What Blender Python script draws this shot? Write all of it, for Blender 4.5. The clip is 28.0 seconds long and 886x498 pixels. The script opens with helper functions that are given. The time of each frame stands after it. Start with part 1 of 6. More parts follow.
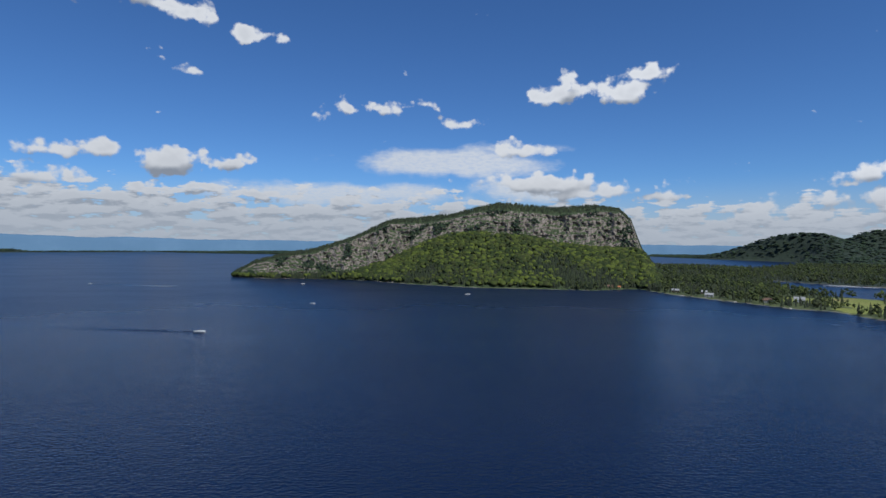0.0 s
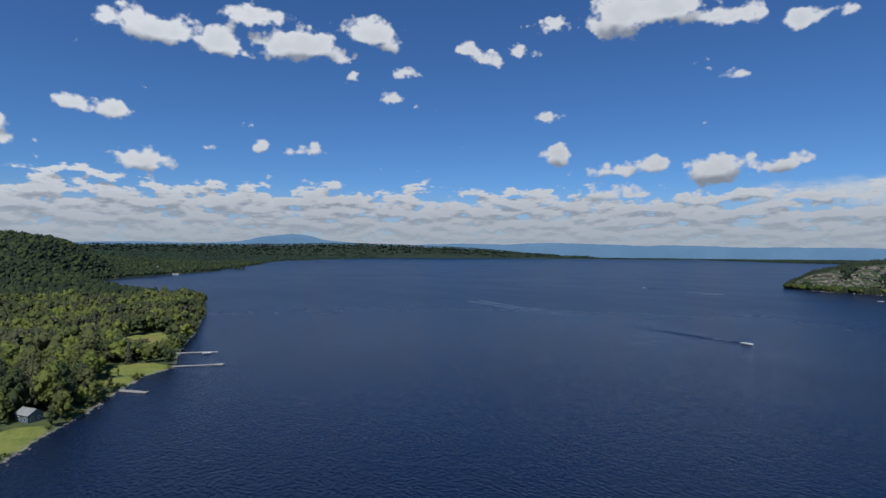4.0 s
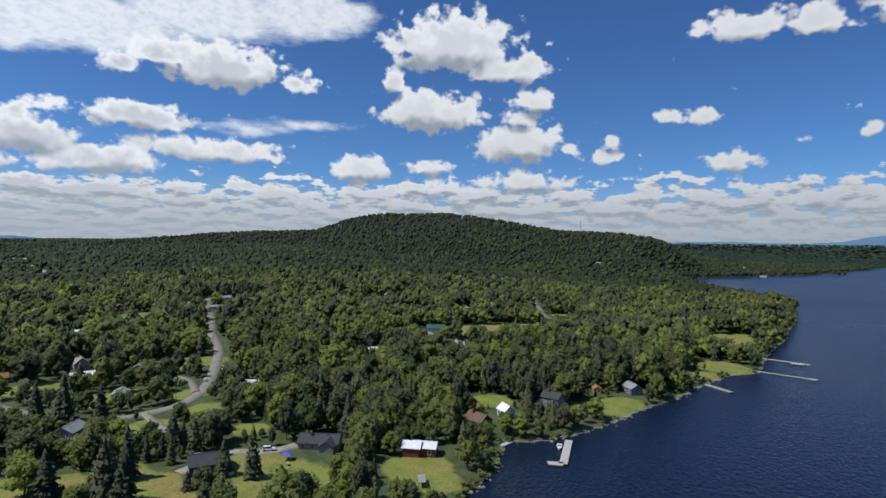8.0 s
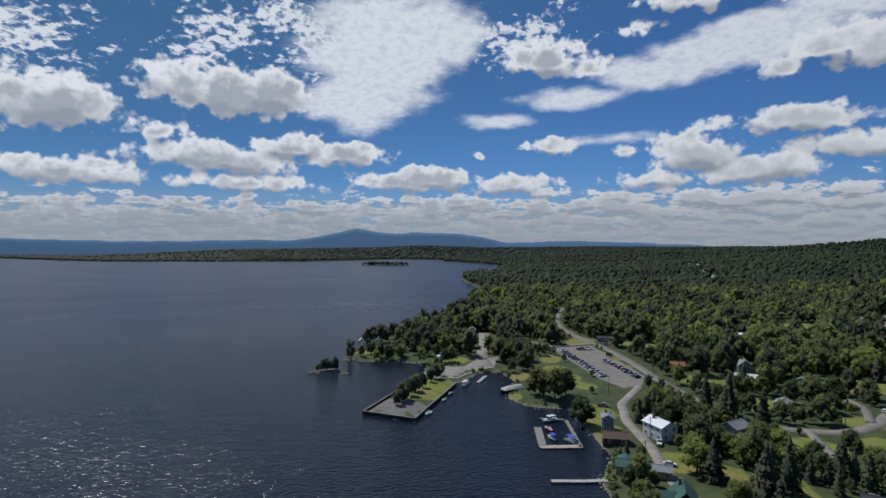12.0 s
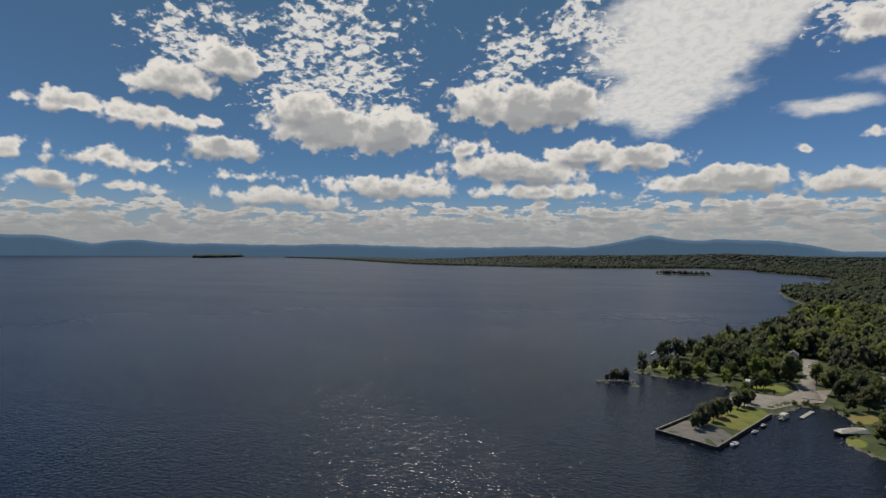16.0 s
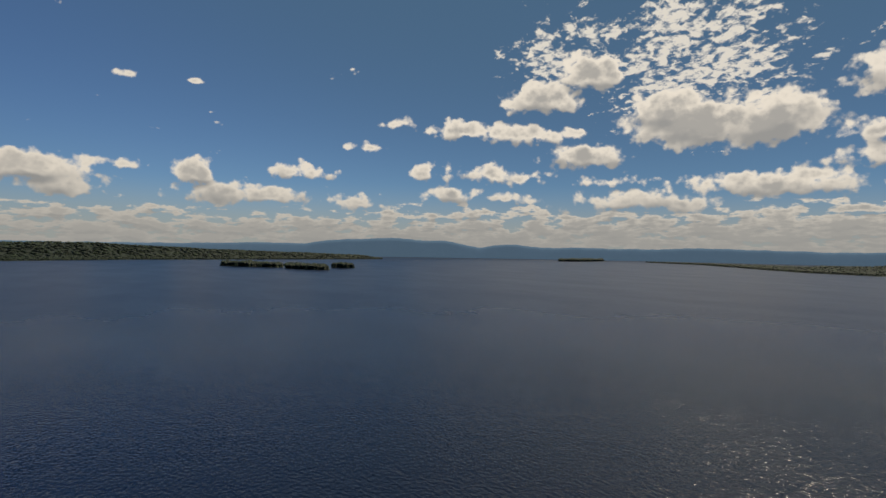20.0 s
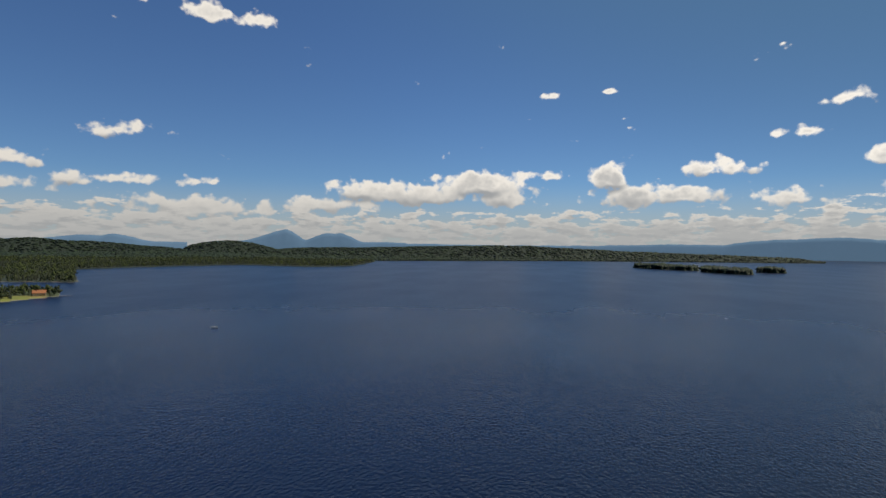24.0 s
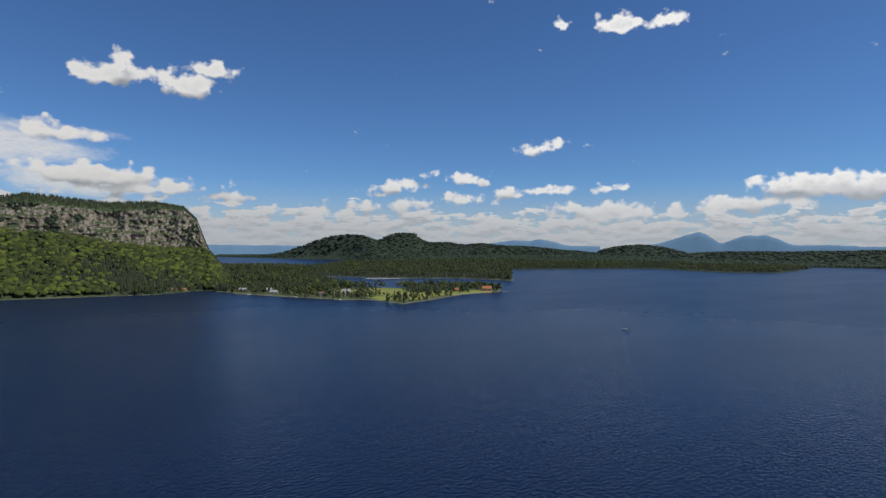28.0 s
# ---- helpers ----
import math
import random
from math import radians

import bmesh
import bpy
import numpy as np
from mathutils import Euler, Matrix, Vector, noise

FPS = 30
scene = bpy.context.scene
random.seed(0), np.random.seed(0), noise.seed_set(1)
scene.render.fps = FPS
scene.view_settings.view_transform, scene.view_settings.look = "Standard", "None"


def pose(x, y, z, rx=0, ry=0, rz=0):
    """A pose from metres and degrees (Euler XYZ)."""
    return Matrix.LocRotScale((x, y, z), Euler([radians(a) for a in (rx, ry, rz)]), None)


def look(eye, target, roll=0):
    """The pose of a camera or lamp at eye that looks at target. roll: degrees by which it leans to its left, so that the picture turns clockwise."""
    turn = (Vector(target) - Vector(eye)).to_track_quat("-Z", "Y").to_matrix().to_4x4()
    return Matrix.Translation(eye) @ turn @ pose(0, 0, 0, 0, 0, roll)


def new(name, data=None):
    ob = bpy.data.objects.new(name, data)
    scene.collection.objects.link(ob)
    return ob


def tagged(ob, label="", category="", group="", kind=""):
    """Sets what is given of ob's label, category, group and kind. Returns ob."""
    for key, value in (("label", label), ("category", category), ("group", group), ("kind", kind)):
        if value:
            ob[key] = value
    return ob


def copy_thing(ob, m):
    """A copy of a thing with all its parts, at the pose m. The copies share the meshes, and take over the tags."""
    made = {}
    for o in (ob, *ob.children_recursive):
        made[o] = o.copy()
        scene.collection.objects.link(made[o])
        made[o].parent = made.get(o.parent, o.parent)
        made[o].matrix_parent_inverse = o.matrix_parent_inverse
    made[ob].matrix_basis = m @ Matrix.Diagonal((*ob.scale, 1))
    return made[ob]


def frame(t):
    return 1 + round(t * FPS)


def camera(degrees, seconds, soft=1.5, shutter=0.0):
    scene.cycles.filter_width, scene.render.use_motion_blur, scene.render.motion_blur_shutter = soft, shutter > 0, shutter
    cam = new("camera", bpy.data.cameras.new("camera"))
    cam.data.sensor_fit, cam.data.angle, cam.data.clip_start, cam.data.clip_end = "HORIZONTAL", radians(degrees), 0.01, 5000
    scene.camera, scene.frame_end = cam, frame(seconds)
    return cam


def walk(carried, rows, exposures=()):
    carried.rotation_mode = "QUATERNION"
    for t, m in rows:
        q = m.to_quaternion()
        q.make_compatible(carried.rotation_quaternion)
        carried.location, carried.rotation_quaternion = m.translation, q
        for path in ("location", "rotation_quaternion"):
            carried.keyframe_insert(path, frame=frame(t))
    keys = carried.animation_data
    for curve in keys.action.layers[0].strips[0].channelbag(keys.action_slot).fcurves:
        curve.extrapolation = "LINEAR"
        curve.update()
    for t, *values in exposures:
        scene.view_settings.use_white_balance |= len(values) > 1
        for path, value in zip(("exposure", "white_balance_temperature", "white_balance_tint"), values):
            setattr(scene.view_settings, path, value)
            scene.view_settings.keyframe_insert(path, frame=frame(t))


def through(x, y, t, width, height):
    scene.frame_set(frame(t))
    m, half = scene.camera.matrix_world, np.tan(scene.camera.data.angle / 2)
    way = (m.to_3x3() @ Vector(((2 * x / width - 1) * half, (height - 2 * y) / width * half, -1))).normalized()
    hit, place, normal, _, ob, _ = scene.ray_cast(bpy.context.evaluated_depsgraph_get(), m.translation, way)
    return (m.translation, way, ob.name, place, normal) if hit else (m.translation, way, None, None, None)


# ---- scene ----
# A drone turns once round over a lake: a cliff mountain across the water, a wooded village shore, far hills.
cam = camera(77.36, 28.0)
H = 80.0
# seconds, yaw, pitch, roll
PATH = (
    (0, -0.00, -0.56, -0.46), (0.5, 7.94, -0.53, -0.23), (1, 14.11, -0.47, -0.25), (1.5, 19.23, -0.40, -0.24),
    (2, 24.72, -0.34, -0.38), (2.5, 30.44, -0.26, -0.24), (3, 36.67, -0.18, -0.18), (3.5, 44.61, -0.09, -0.25),
    (4, 52.53, -0.08, -0.30), (4.5, 60.51, -0.08, -0.40), (6.5, 80.06, -0.24, -1.26), (7, 91.75, -0.47, -0.98),
    (7.5, 101.48, -0.62, -1.01), (8, 108.42, -0.65, -0.92), (8.5, 114.50, -0.65, -0.93), (9, 120.99, -0.69, -0.83),
    (9.5, 130.01, -0.74, -0.81), (10, 138.74, -0.76, -0.60), (10.5, 147.29, -0.77, -0.51), (11, 155.69, -0.71, -0.39),
    (11.5, 163.35, -0.64, -0.25), (12, 170.19, -0.54, -0.19), (12.5, 175.03, -0.46, -0.24), (14.5, 184.00, -0.09, -0.50),
    (15, 188.96, -0.04, -0.61), (15.5, 193.84, -0.03, -0.57), (16, 199.58, -0.03, -0.64), (16.5, 206.62, -0.05, -0.67),
    (17, 212.81, -0.06, -0.67), (17.5, 218.16, -0.07, -0.64), (18, 222.57, -0.07, -0.69), (18.5, 225.25, -0.06, -0.74),
    (19, 228.52, -0.04, -0.76), (19.5, 232.10, -0.02, -0.82), (20, 235.69, -0.06, -0.87), (20.5, 239.48, -0.07, -0.87),
    (21, 244.09, -0.10, -0.90), (21.5, 249.45, -0.14, -0.83), (23.5, 271.06, -0.29, -0.62), (24, 276.59, -0.34, -0.56),
    (24.5, 282.99, -0.37, -0.47), (25, 289.75, -0.39, -0.47), (25.5, 296.64, -0.38, -0.41), (26, 303.37, -0.37, -0.33),
    (26.5, 307.79, -0.35, -0.31), (27, 309.63, -0.29, -0.33), (27.5, 313.47, -0.29, -0.29), (28, 317.26, -0.25, -0.32),
)
walk(cam, [(t, pose(0, 0, H, 90 + p, r, y)) for t, y, p, r in PATH],
     [(0.0, -0.1, 6050, 10), (4.5, -0.22, 6050, 10), (8.0, -0.12, 6150, 10), (11.0, -0.42, 6000, 10), (12.5, -0.55, 6150, 10), (14.0, -0.55, 6700, 10),
      (17.0, -0.6, 7350, 10), (19.0, -0.57, 7800, 10), (21.0, -0.47, 8100, 10), (24.0, -0.2, 7350, 10), (25.5, -0.17, 7100, 10), (28.0, -0.1, 6650, 10)])

SUN_AZ, SUN_EL = 212.0, 56.0


def heading(az, el=0.0):
    a, e = radians(az), radians(el)
    return Vector((-math.sin(a) * math.cos(e), math.cos(a) * math.cos(e), math.sin(e)))


# ---- sun ----
sun_data = bpy.data.lights.new("sun", "SUN")
sun_data.energy, sun_data.angle, sun_data.color = 4.4, radians(0.53), (1.0, 0.955, 0.88)
sun = new("sun", sun_data)
sun.matrix_world = look(heading(SUN_AZ, SUN_EL) * 500, (0, 0, 0))

# ---- sky ----
# sky clouds: azimuth, elevation, half width, half height, in degrees
CLOUDS_NORTH = (
    (19.5, 19.4, 1.66, 1.21), (16.1, 19.2, 0.49, 0.51), (24.5, 15.9, 0.77, 0.43), (25, 20.5, 1.92, 0.64), (-10.1, 14.6, 2.27, 1.15), (-12.6, 15.6, 1.34, 1.14),
    (-17.5, 14.5, 2.13, 1.34), (-20.4, 16.2, 1.85, 0.82), (9.9, 13.3, 1.08, 0.69), (6, 13.4, 1.74, 0.64), (1.6, 13.8, 1.05, 0.41), (-1.9, 12.2, 1.4, 0.58),
    (12.2, 12.5, 1.01, 0.4), (26.3, 7.4, 3.67, 1.57), (20.9, 7.4, 1.53, 0.98), (31.9, 8, 1.69, 0.74), (36.1, 5.3, 2.48, 0.76), (-37.8, 6.2, 0.88, 0.65),
    (-35.7, 5.5, 0.96, 0.33), (-35, 4, 1.57, 0.58), (-31.3, 2.5, 3.84, 0.65), (-37.8, 3.9, 1.46, 0.92), (-21, 4.7, 2.04, 0.44),
)
CLOUDS_NORTHWEST = (
    (34.9, 21.6, 3.51, 2.3), (30.4, 22, 2.9, 1.51), (41.6, 21.4, 1.88, 0.73), (26.3, 20.8, 2.81, 0.64), (50.2, 19.6, 0.95, 0.74), (48.7, 18.6, 1.37, 0.75),
    (45.2, 19.1, 1.23, 0.77), (63, 18.4, 0.79, 0.83), (58.2, 19.9, 0.9, 0.68), (24.5, 15.9, 0.7, 0.35), (41.8, 13.2, 1.07, 0.45), (40.5, 9.5, 1.35, 1.13),
    (56.6, 17.3, 0.59, 0.35), (58.1, 14.9, 1.06, 0.44), (31.9, 8, 1.73, 0.87), (36, 7.6, 2.25, 0.57), (66.4, 9.5, 1.62, 0.64), (70.7, 9.9, 0.68, 0.52),
    (75.8, 9.5, 0.82, 0.34), (56.3, 17.5, 0.7, 0.41),
)
CLOUDS_WEST = (
    (80.1, 19.2, 3.9, 1.54), (74.4, 18.8, 1.88, 1.48), (71.4, 21.5, 2.37, 1.03), (66.8, 19.2, 4.63, 1.74), (59.8, 20.9, 3.04, 1.4), (86.7, 12.2, 1.41, 0.74),
    (83.1, 12, 1.3, 1.08), (91.9, 10.2, 0.94, 0.6), (92.1, 8.8, 1.36, 0.5), (107.8, 19.3, 6.65, 3.48), (102.3, 17.2, 4.89, 1.54), (110, 13, 5.84, 2.27),
    (99.1, 14.2, 2.35, 1.34), (100.7, 12.5, 2.1, 1), (113.6, 15.9, 1.19, 1.4), (101.1, 9.8, 4.97, 2.1), (96, 9.4, 1.1, 0.74), (116.8, 7, 2.85, 1.64),
    (110.6, 7.4, 2.48, 0.67), (109, 5.4, 3.26, 1.04), (100.5, 6, 4.74, 1.33), (81.3, 7.7, 2.63, 0.94),
)
CLOUDS_SOUTHWEST = (
    (159.7, 17.9, 4.34, 1.96), (154.9, 16.8, 2.08, 1.08), (146.7, 22.2, 3.61, 1.36), (150.9, 20.1, 1.36, 0.55), (129.9, 15.8, 6.14, 2.57), (134.6, 16.4, 4.09, 1.4),
    (123.5, 15.1, 3.15, 0.87), (139.2, 15.3, 1.61, 1.16), (158.7, 9.7, 2.42, 0.94), (152.6, 9.1, 0.92, 0.38), (167, 9.2, 0.62, 0.38), (145.6, 8.6, 3.97, 2.39),
    (145.1, 10.9, 1.66, 0.74), (137.2, 10.7, 4.64, 1.51), (131.6, 8.3, 6.73, 1.4), (140.3, 6.6, 5.72, 1.56), (149.7, 6.2, 3.71, 0.89), (163.1, 5.9, 5.12, 1.1),
    (170, 6.1, 1.26, 1.1), (110.4, 7.7, 2.79, 0.76),
)
CLOUDS_SOUTH = (
    (191.3, 13.8, 7.55, 2.58), (195, 14.6, 3.62, 1.98), (187.4, 14.5, 4.47, 2.17), (205.9, 11.6, 5.39, 2.61), (210.8, 11.4, 3.47, 2.61), (180, 8.8, 4.07, 1.52),
    (185.7, 9.5, 3.73, 1.15), (191.2, 7.8, 5.93, 1.46), (204.6, 6.1, 6.2, 1.12), (212.5, 4.3, 1.48, 0.93), (189, 5.8, 7.16, 0.91), (174.7, 6, 5.27, 1.29),
    (197.7, 10, 2.24, 0.7), (172.3, 6.4, 5.55, 1.35), (192.9, 8.2, 7.5, 1.39),
)
CLOUDS_SOUTHEAST = (
    (226, 14.8, 4.13, 1.89), (221.2, 17.1, 2.93, 2.07), (234.2, 11.7, 3.17, 0.96), (227.8, 11.5, 5.81, 0.98), (210.9, 11.8, 7.03, 2.75), (204.6, 11.9, 4.41, 2.21),
    (213.7, 13.2, 3.63, 2.16), (221.6, 9.2, 4.02, 1.3), (230.9, 7.4, 4.7, 1), (235.3, 5.3, 2.31, 0.85), (204.6, 6.5, 6.68, 0.87), (216.9, 4.6, 5.87, 1.01),
    (237.8, 7.6, 1.01, 1.1), (219, 6.8, 3.12, 0.44), (228.7, 5.3, 2.68, 0.46), (197.6, 10.3, 2.34, 0.53), (250.6, 7.6, 2.65, 0.93), (216.7, 4.7, 6.08, 0.99),
    (240.5, 12.6, 1.32, 0.39), (243.3, 10.2, 1.33, 0.38),
)
CLOUDS_EAST = (
    (259.9, 6.7, 1.85, 1.49), (253.4, 4.9, 4.1, 1), (257.9, 4.8, 3.5, 1.34), (244.3, 4.3, 2.52, 0.71), (273, 6.4, 2.15, 1.26), (270.7, 5.1, 3.14, 1.34),
    (266.8, 7, 1.63, 0.45), (265.2, 15, 0.98, 0.31), (260.3, 15.1, 0.48, 0.27), (307.4, 9.9, 2.07, 0.55), (272.7, 6.1, 5.24, 1.4), (280.8, 5.2, 6.98, 1.17),
    (302.4, 3.7, 4.27, 0.84), (314.2, 6.7, 1.1, 0.42), (310.5, 5.4, 0.97, 0.53), (305.6, 5.6, 0.89, 0.26), (300.4, 5.7, 1.17, 0.32), (265.3, 14.9, 1.01, 0.34),
    (299.6, 21.2, 1.29, 0.75), (295.5, 20.7, 1.57, 0.5),
)
CLOUDS_NORTHEAST = (
    (348.1, 14.9, 2.94, 1.01), (341.6, 14.8, 2.52, 1.17), (352.6, 9.5, 3.51, 0.81), (350.1, 6, 6.19, 1.18), (345.9, 5.2, 6.76, 0.62), (307.4, 9.9, 2.27, 0.46),
    (305.4, 21.4, 0.9, 0.57), (299.7, 21.2, 1.38, 0.73), (295.5, 20.6, 1.41, 0.49), (322.7, 6.2, 2.32, 0.82), (325, 4.2, 2.87, 0.52), (322.1, 4.3, 2.9, 0.7),
    (314.5, 6.8, 1.52, 0.64), (315.1, 4.7, 2.22, 0.7), (310.8, 5.4, 1.27, 0.7), (319.2, 7.2, 1.05, 0.35), (305.9, 5.6, 1.24, 0.4), (328.4, 3, 3.94, 0.63),
    (299.8, 3.2, 6.39, 0.78), (284.6, 5.1, 3.73, 1.18), (280.7, 5.1, 2.26, 1.32), (288.9, 3.9, 5.44, 0.93),
)
WISPS = (
    (-0.3, 8.2, 11.12, 1.64), (-6.1, 9.6, 4.63, 0.64), (-9.6, 5.6, 7.96, 1.27), (10.7, 4.9, 14.12, 1.26), (164.9, 12.3, 4.52, 0.88), (157.3, 14.3, 5.72, 1.27),
    (149.3, 16.2, 6.39, 1.67), (140.4, 18.4, 7.43, 2.2), (131.2, 20.4, 8.19, 2.57), (121.9, 21.6, 6.81, 2.19), (153.4, 10.3, 4.05, 0.54), (128.7, 10.7, 4.67, 0.64),
    (121.8, 11.5, 4.54, 0.46), (141.6, 17.6, 9.02, 2.06), (176.5, 19.2, 8.77, 5.85), (179.4, 13.9, 5.53, 3.21), (170.7, 20.8, 5.24, 3.5),
)
RIPPLES = (
    (212.7, 20.6, 9.43, 5.41), (217, 17.7, 4.26, 3.35), (208.1, 16.3, 3.43, 2.89), (191.9, 19.6, 4.02, 3.19), (210, 16.7, 5.89, 4.07), (193.4, 17.8, 3.16, 1.94),
    (162.7, 20.9, 6.14, 2.29), (183.5, 20.6, 6.3, 4.05), (225.4, 18.6, 3.5, 2.92),
)


class Nodes:
    """A small builder for node trees."""

    def __init__(self, tree):
        self.tree = tree

    def add(self, kind, inputs=(), operation=None, use_clamp=False, feature=None, attribute_name=None, node_tree=None):
        n = self.tree.nodes.new(kind)
        if operation:
            n.operation = operation
        if use_clamp:
            n.use_clamp = True
        if feature:
            n.feature = feature
        if attribute_name:
            n.attribute_name = attribute_name
        if node_tree:
            n.node_tree = node_tree
        for key, value in (inputs.items() if isinstance(inputs, dict) else enumerate(inputs)):
            if value is None:
                continue
            if isinstance(value, bpy.types.NodeSocket):
                self.tree.links.new(value, n.inputs[key])
            else:
                n.inputs[key].default_value = value
        return n

    def math(self, op, *values, clamp=False):
        return self.add("ShaderNodeMath", values, operation=op, use_clamp=clamp).outputs[0]

    def vec(self, op, *values):
        n = self.add("ShaderNodeVectorMath", values, operation=op)
        return n.outputs["Value" if op in ("LENGTH", "DOT_PRODUCT", "DISTANCE") else "Vector"]

    def ramp(self, value, lo, hi, to_lo=0.0, to_hi=1.0, smooth=True):
        n = self.add("ShaderNodeMapRange", {"Value": value, "From Min": lo, "From Max": hi, "To Min": to_lo, "To Max": to_hi})
        n.interpolation_type = "SMOOTHSTEP" if smooth else "LINEAR"
        return n.outputs["Result"]

    def noise(self, vector, scale, detail=2.0, rough=0.5, color=False, distortion=0.0):
        n = self.add("ShaderNodeTexNoise", {"Vector": vector, "Scale": scale, "Detail": detail, "Roughness": rough, "Distortion": distortion})
        return n.outputs["Color" if color else 0]

    def mix(self, fac, a, b, blend="MIX"):
        n = self.add("ShaderNodeMix")
        n.data_type, n.blend_type = "RGBA", blend
        for socket, value in ((n.inputs[0], fac), (n.inputs[6], a), (n.inputs[7], b)):
            if isinstance(value, bpy.types.NodeSocket):
                self.tree.links.new(value, socket)
            elif isinstance(value, (tuple, list)):
                socket.default_value = (*value[:3], 1.0)
            else:
                socket.default_value = value
        return n.outputs[2]


def cloud_group():
    """Cloud for a direction: cumulus heaps with flat bases, a low bank round the horizon, and thin high cloud."""
    g = bpy.data.node_groups.new("cloud_density", "ShaderNodeTree")
    g.interface.new_socket("Direction", in_out="INPUT", socket_type="NodeSocketVector")
    for name in ("Heaps", "Veil", "Bulk"):
        g.interface.new_socket(name, in_out="OUTPUT", socket_type="NodeSocketFloat")
    b = Nodes(g)
    d = g.nodes.new("NodeGroupInput").outputs[0]
    xyz = b.add("ShaderNodeSeparateXYZ", (d,)).outputs
    az = b.math("MULTIPLY", b.math("ARCTAN2", b.math("MULTIPLY", xyz[0], -1.0), xyz[1]), 180 / math.pi)
    az = b.math("MULTIPLY_ADD", b.math("LESS_THAN", az, -98.0), 360.0, az)
    el = b.math("MULTIPLY", b.math("ARCSINE", xyz[2]), 180 / math.pi)
    low = b.math("DIVIDE", 1.0, b.math("ADD", b.math("MAXIMUM", xyz[2], 0.0), 0.2))
    near = b.vec("MULTIPLY", d, (1.0, 1.0, 1.15))
    layer = b.vec("MULTIPLY", b.vec("NORMALIZE", b.vec("MULTIPLY", d, (1.0, 1.0, 0.0))), b.add("ShaderNodeCombineXYZ", (low,) * 3).outputs[0])
    coarse = b.noise(near, 9.0, 3.0, 0.55, color=True)
    place = b.add("ShaderNodeCombineXYZ", (az, el, 0.0)).outputs[0]
    place = b.vec("MULTIPLY_ADD", b.vec("SUBTRACT", coarse, (0.5, 0.5, 0.5)), (3.2, 1.5, 0.0), place)

    def field(bank, base=1.4):
        """Depth inside the nearest heap, in degrees; heaps are flatter below."""
        most = None
        for caz, cel, w, h in bank:
            v = b.vec("MULTIPLY_ADD", place, (1 / w, 1 / h, 0.0), (-caz / w, -cel / h, 0.0))
            v = b.vec("MAXIMUM", v, b.vec("MULTIPLY", v, (-1.0, -base, 0.0)))
            deep = min(max(h, 0.5), 1.7)
            r = b.math("MULTIPLY_ADD", b.vec("LENGTH", v), -deep, deep)
            most = r if most is None else b.math("SMOOTH_MAX", most, r, 0.3)
        return most

    everywhere = (CLOUDS_NORTH, CLOUDS_NORTHWEST, CLOUDS_WEST, CLOUDS_SOUTHWEST, CLOUDS_SOUTH, CLOUDS_SOUTHEAST, CLOUDS_EAST, CLOUDS_NORTHEAST)
    heaps = [(c[0] + turn, *c[1:]) for turn in (-360, 0, 360) for bank in everywhere for c in bank if -110 < c[0] + turn < 274]
    most = field(heaps)
    # the low bank: small heaps that crowd towards the horizon, higher in the west
    swing = b.math("COSINE", b.math("MULTIPLY", b.math("SUBTRACT", az, 95.0), math.pi / 180))
    above_top = b.math("SUBTRACT", el, b.math("MULTIPLY_ADD", swing, 1.5, 6.0))
    crowd = b.noise(layer, 4.6, 4.0, 0.6)
    floor_at = b.ramp(above_top, -3.5, 1.6, 0.37, 0.76)
    most = b.math("SMOOTH_MAX", most, b.math("MULTIPLY", b.math("SUBTRACT", crowd, floor_at), 6.0), 0.3)
    # cauliflower edges
    knob = b.add("ShaderNodeTexVoronoi", {"Vector": near, "Scale": 36.0, "Detail": 2.0, "Roughness": 0.55}, feature="SMOOTH_F1").outputs["Distance"]
    fray = b.noise(near, 36.0, 6.0, 0.58)
    puff = b.math("ADD", b.math("MULTIPLY", b.math("SUBTRACT", 0.5, knob), 1.3), b.math("MULTIPLY", b.math("SUBTRACT", fray, 0.5), 1.9))
    out = g.nodes.new("NodeGroupOutput")
    g.links.new(b.math("ADD", b.math("ADD", most, puff), 0.58), out.inputs[0])
    g.links.new(b.math("ADD", most, b.math("MULTIPLY", b.math("SUBTRACT", b.noise(near, 24.0, 2.0, 0.5), 0.5), 2.0)), out.inputs[2])
    # veils and ripples
    streak = b.noise(b.vec("MULTIPLY", d, (1.0, 1.0, 2.5)), 14.0, 5.0, 0.6)
    thin = b.math("ADD", b.math("ADD", field(WISPS, 1.0), 0.15), b.math("MULTIPLY", b.math("SUBTRACT", streak, 0.5), 1.9))
    fleece = b.noise(layer, 30.0, 4.0, 0.6, distortion=0.3)
    rift = b.noise(layer, 7.0, 2.0, 0.5)
    ripple = b.math("ADD", field(RIPPLES, 1.0), b.math("MULTIPLY", b.math("SUBTRACT", rift, 0.5), 6.0))
    ripple = b.ramp(b.math("ADD", fleece, b.math("MULTIPLY", b.math("MINIMUM", ripple, 1.2), 0.13)), 0.53, 0.70)
    g.links.new(b.math("MAXIMUM", b.math("MULTIPLY", b.ramp(thin, 0.0, 0.9), b.ramp(fleece, 0.3, 0.6, 0.8, 1.0)), b.math("MULTIPLY", ripple, 0.95)), out.inputs[1])
    return g


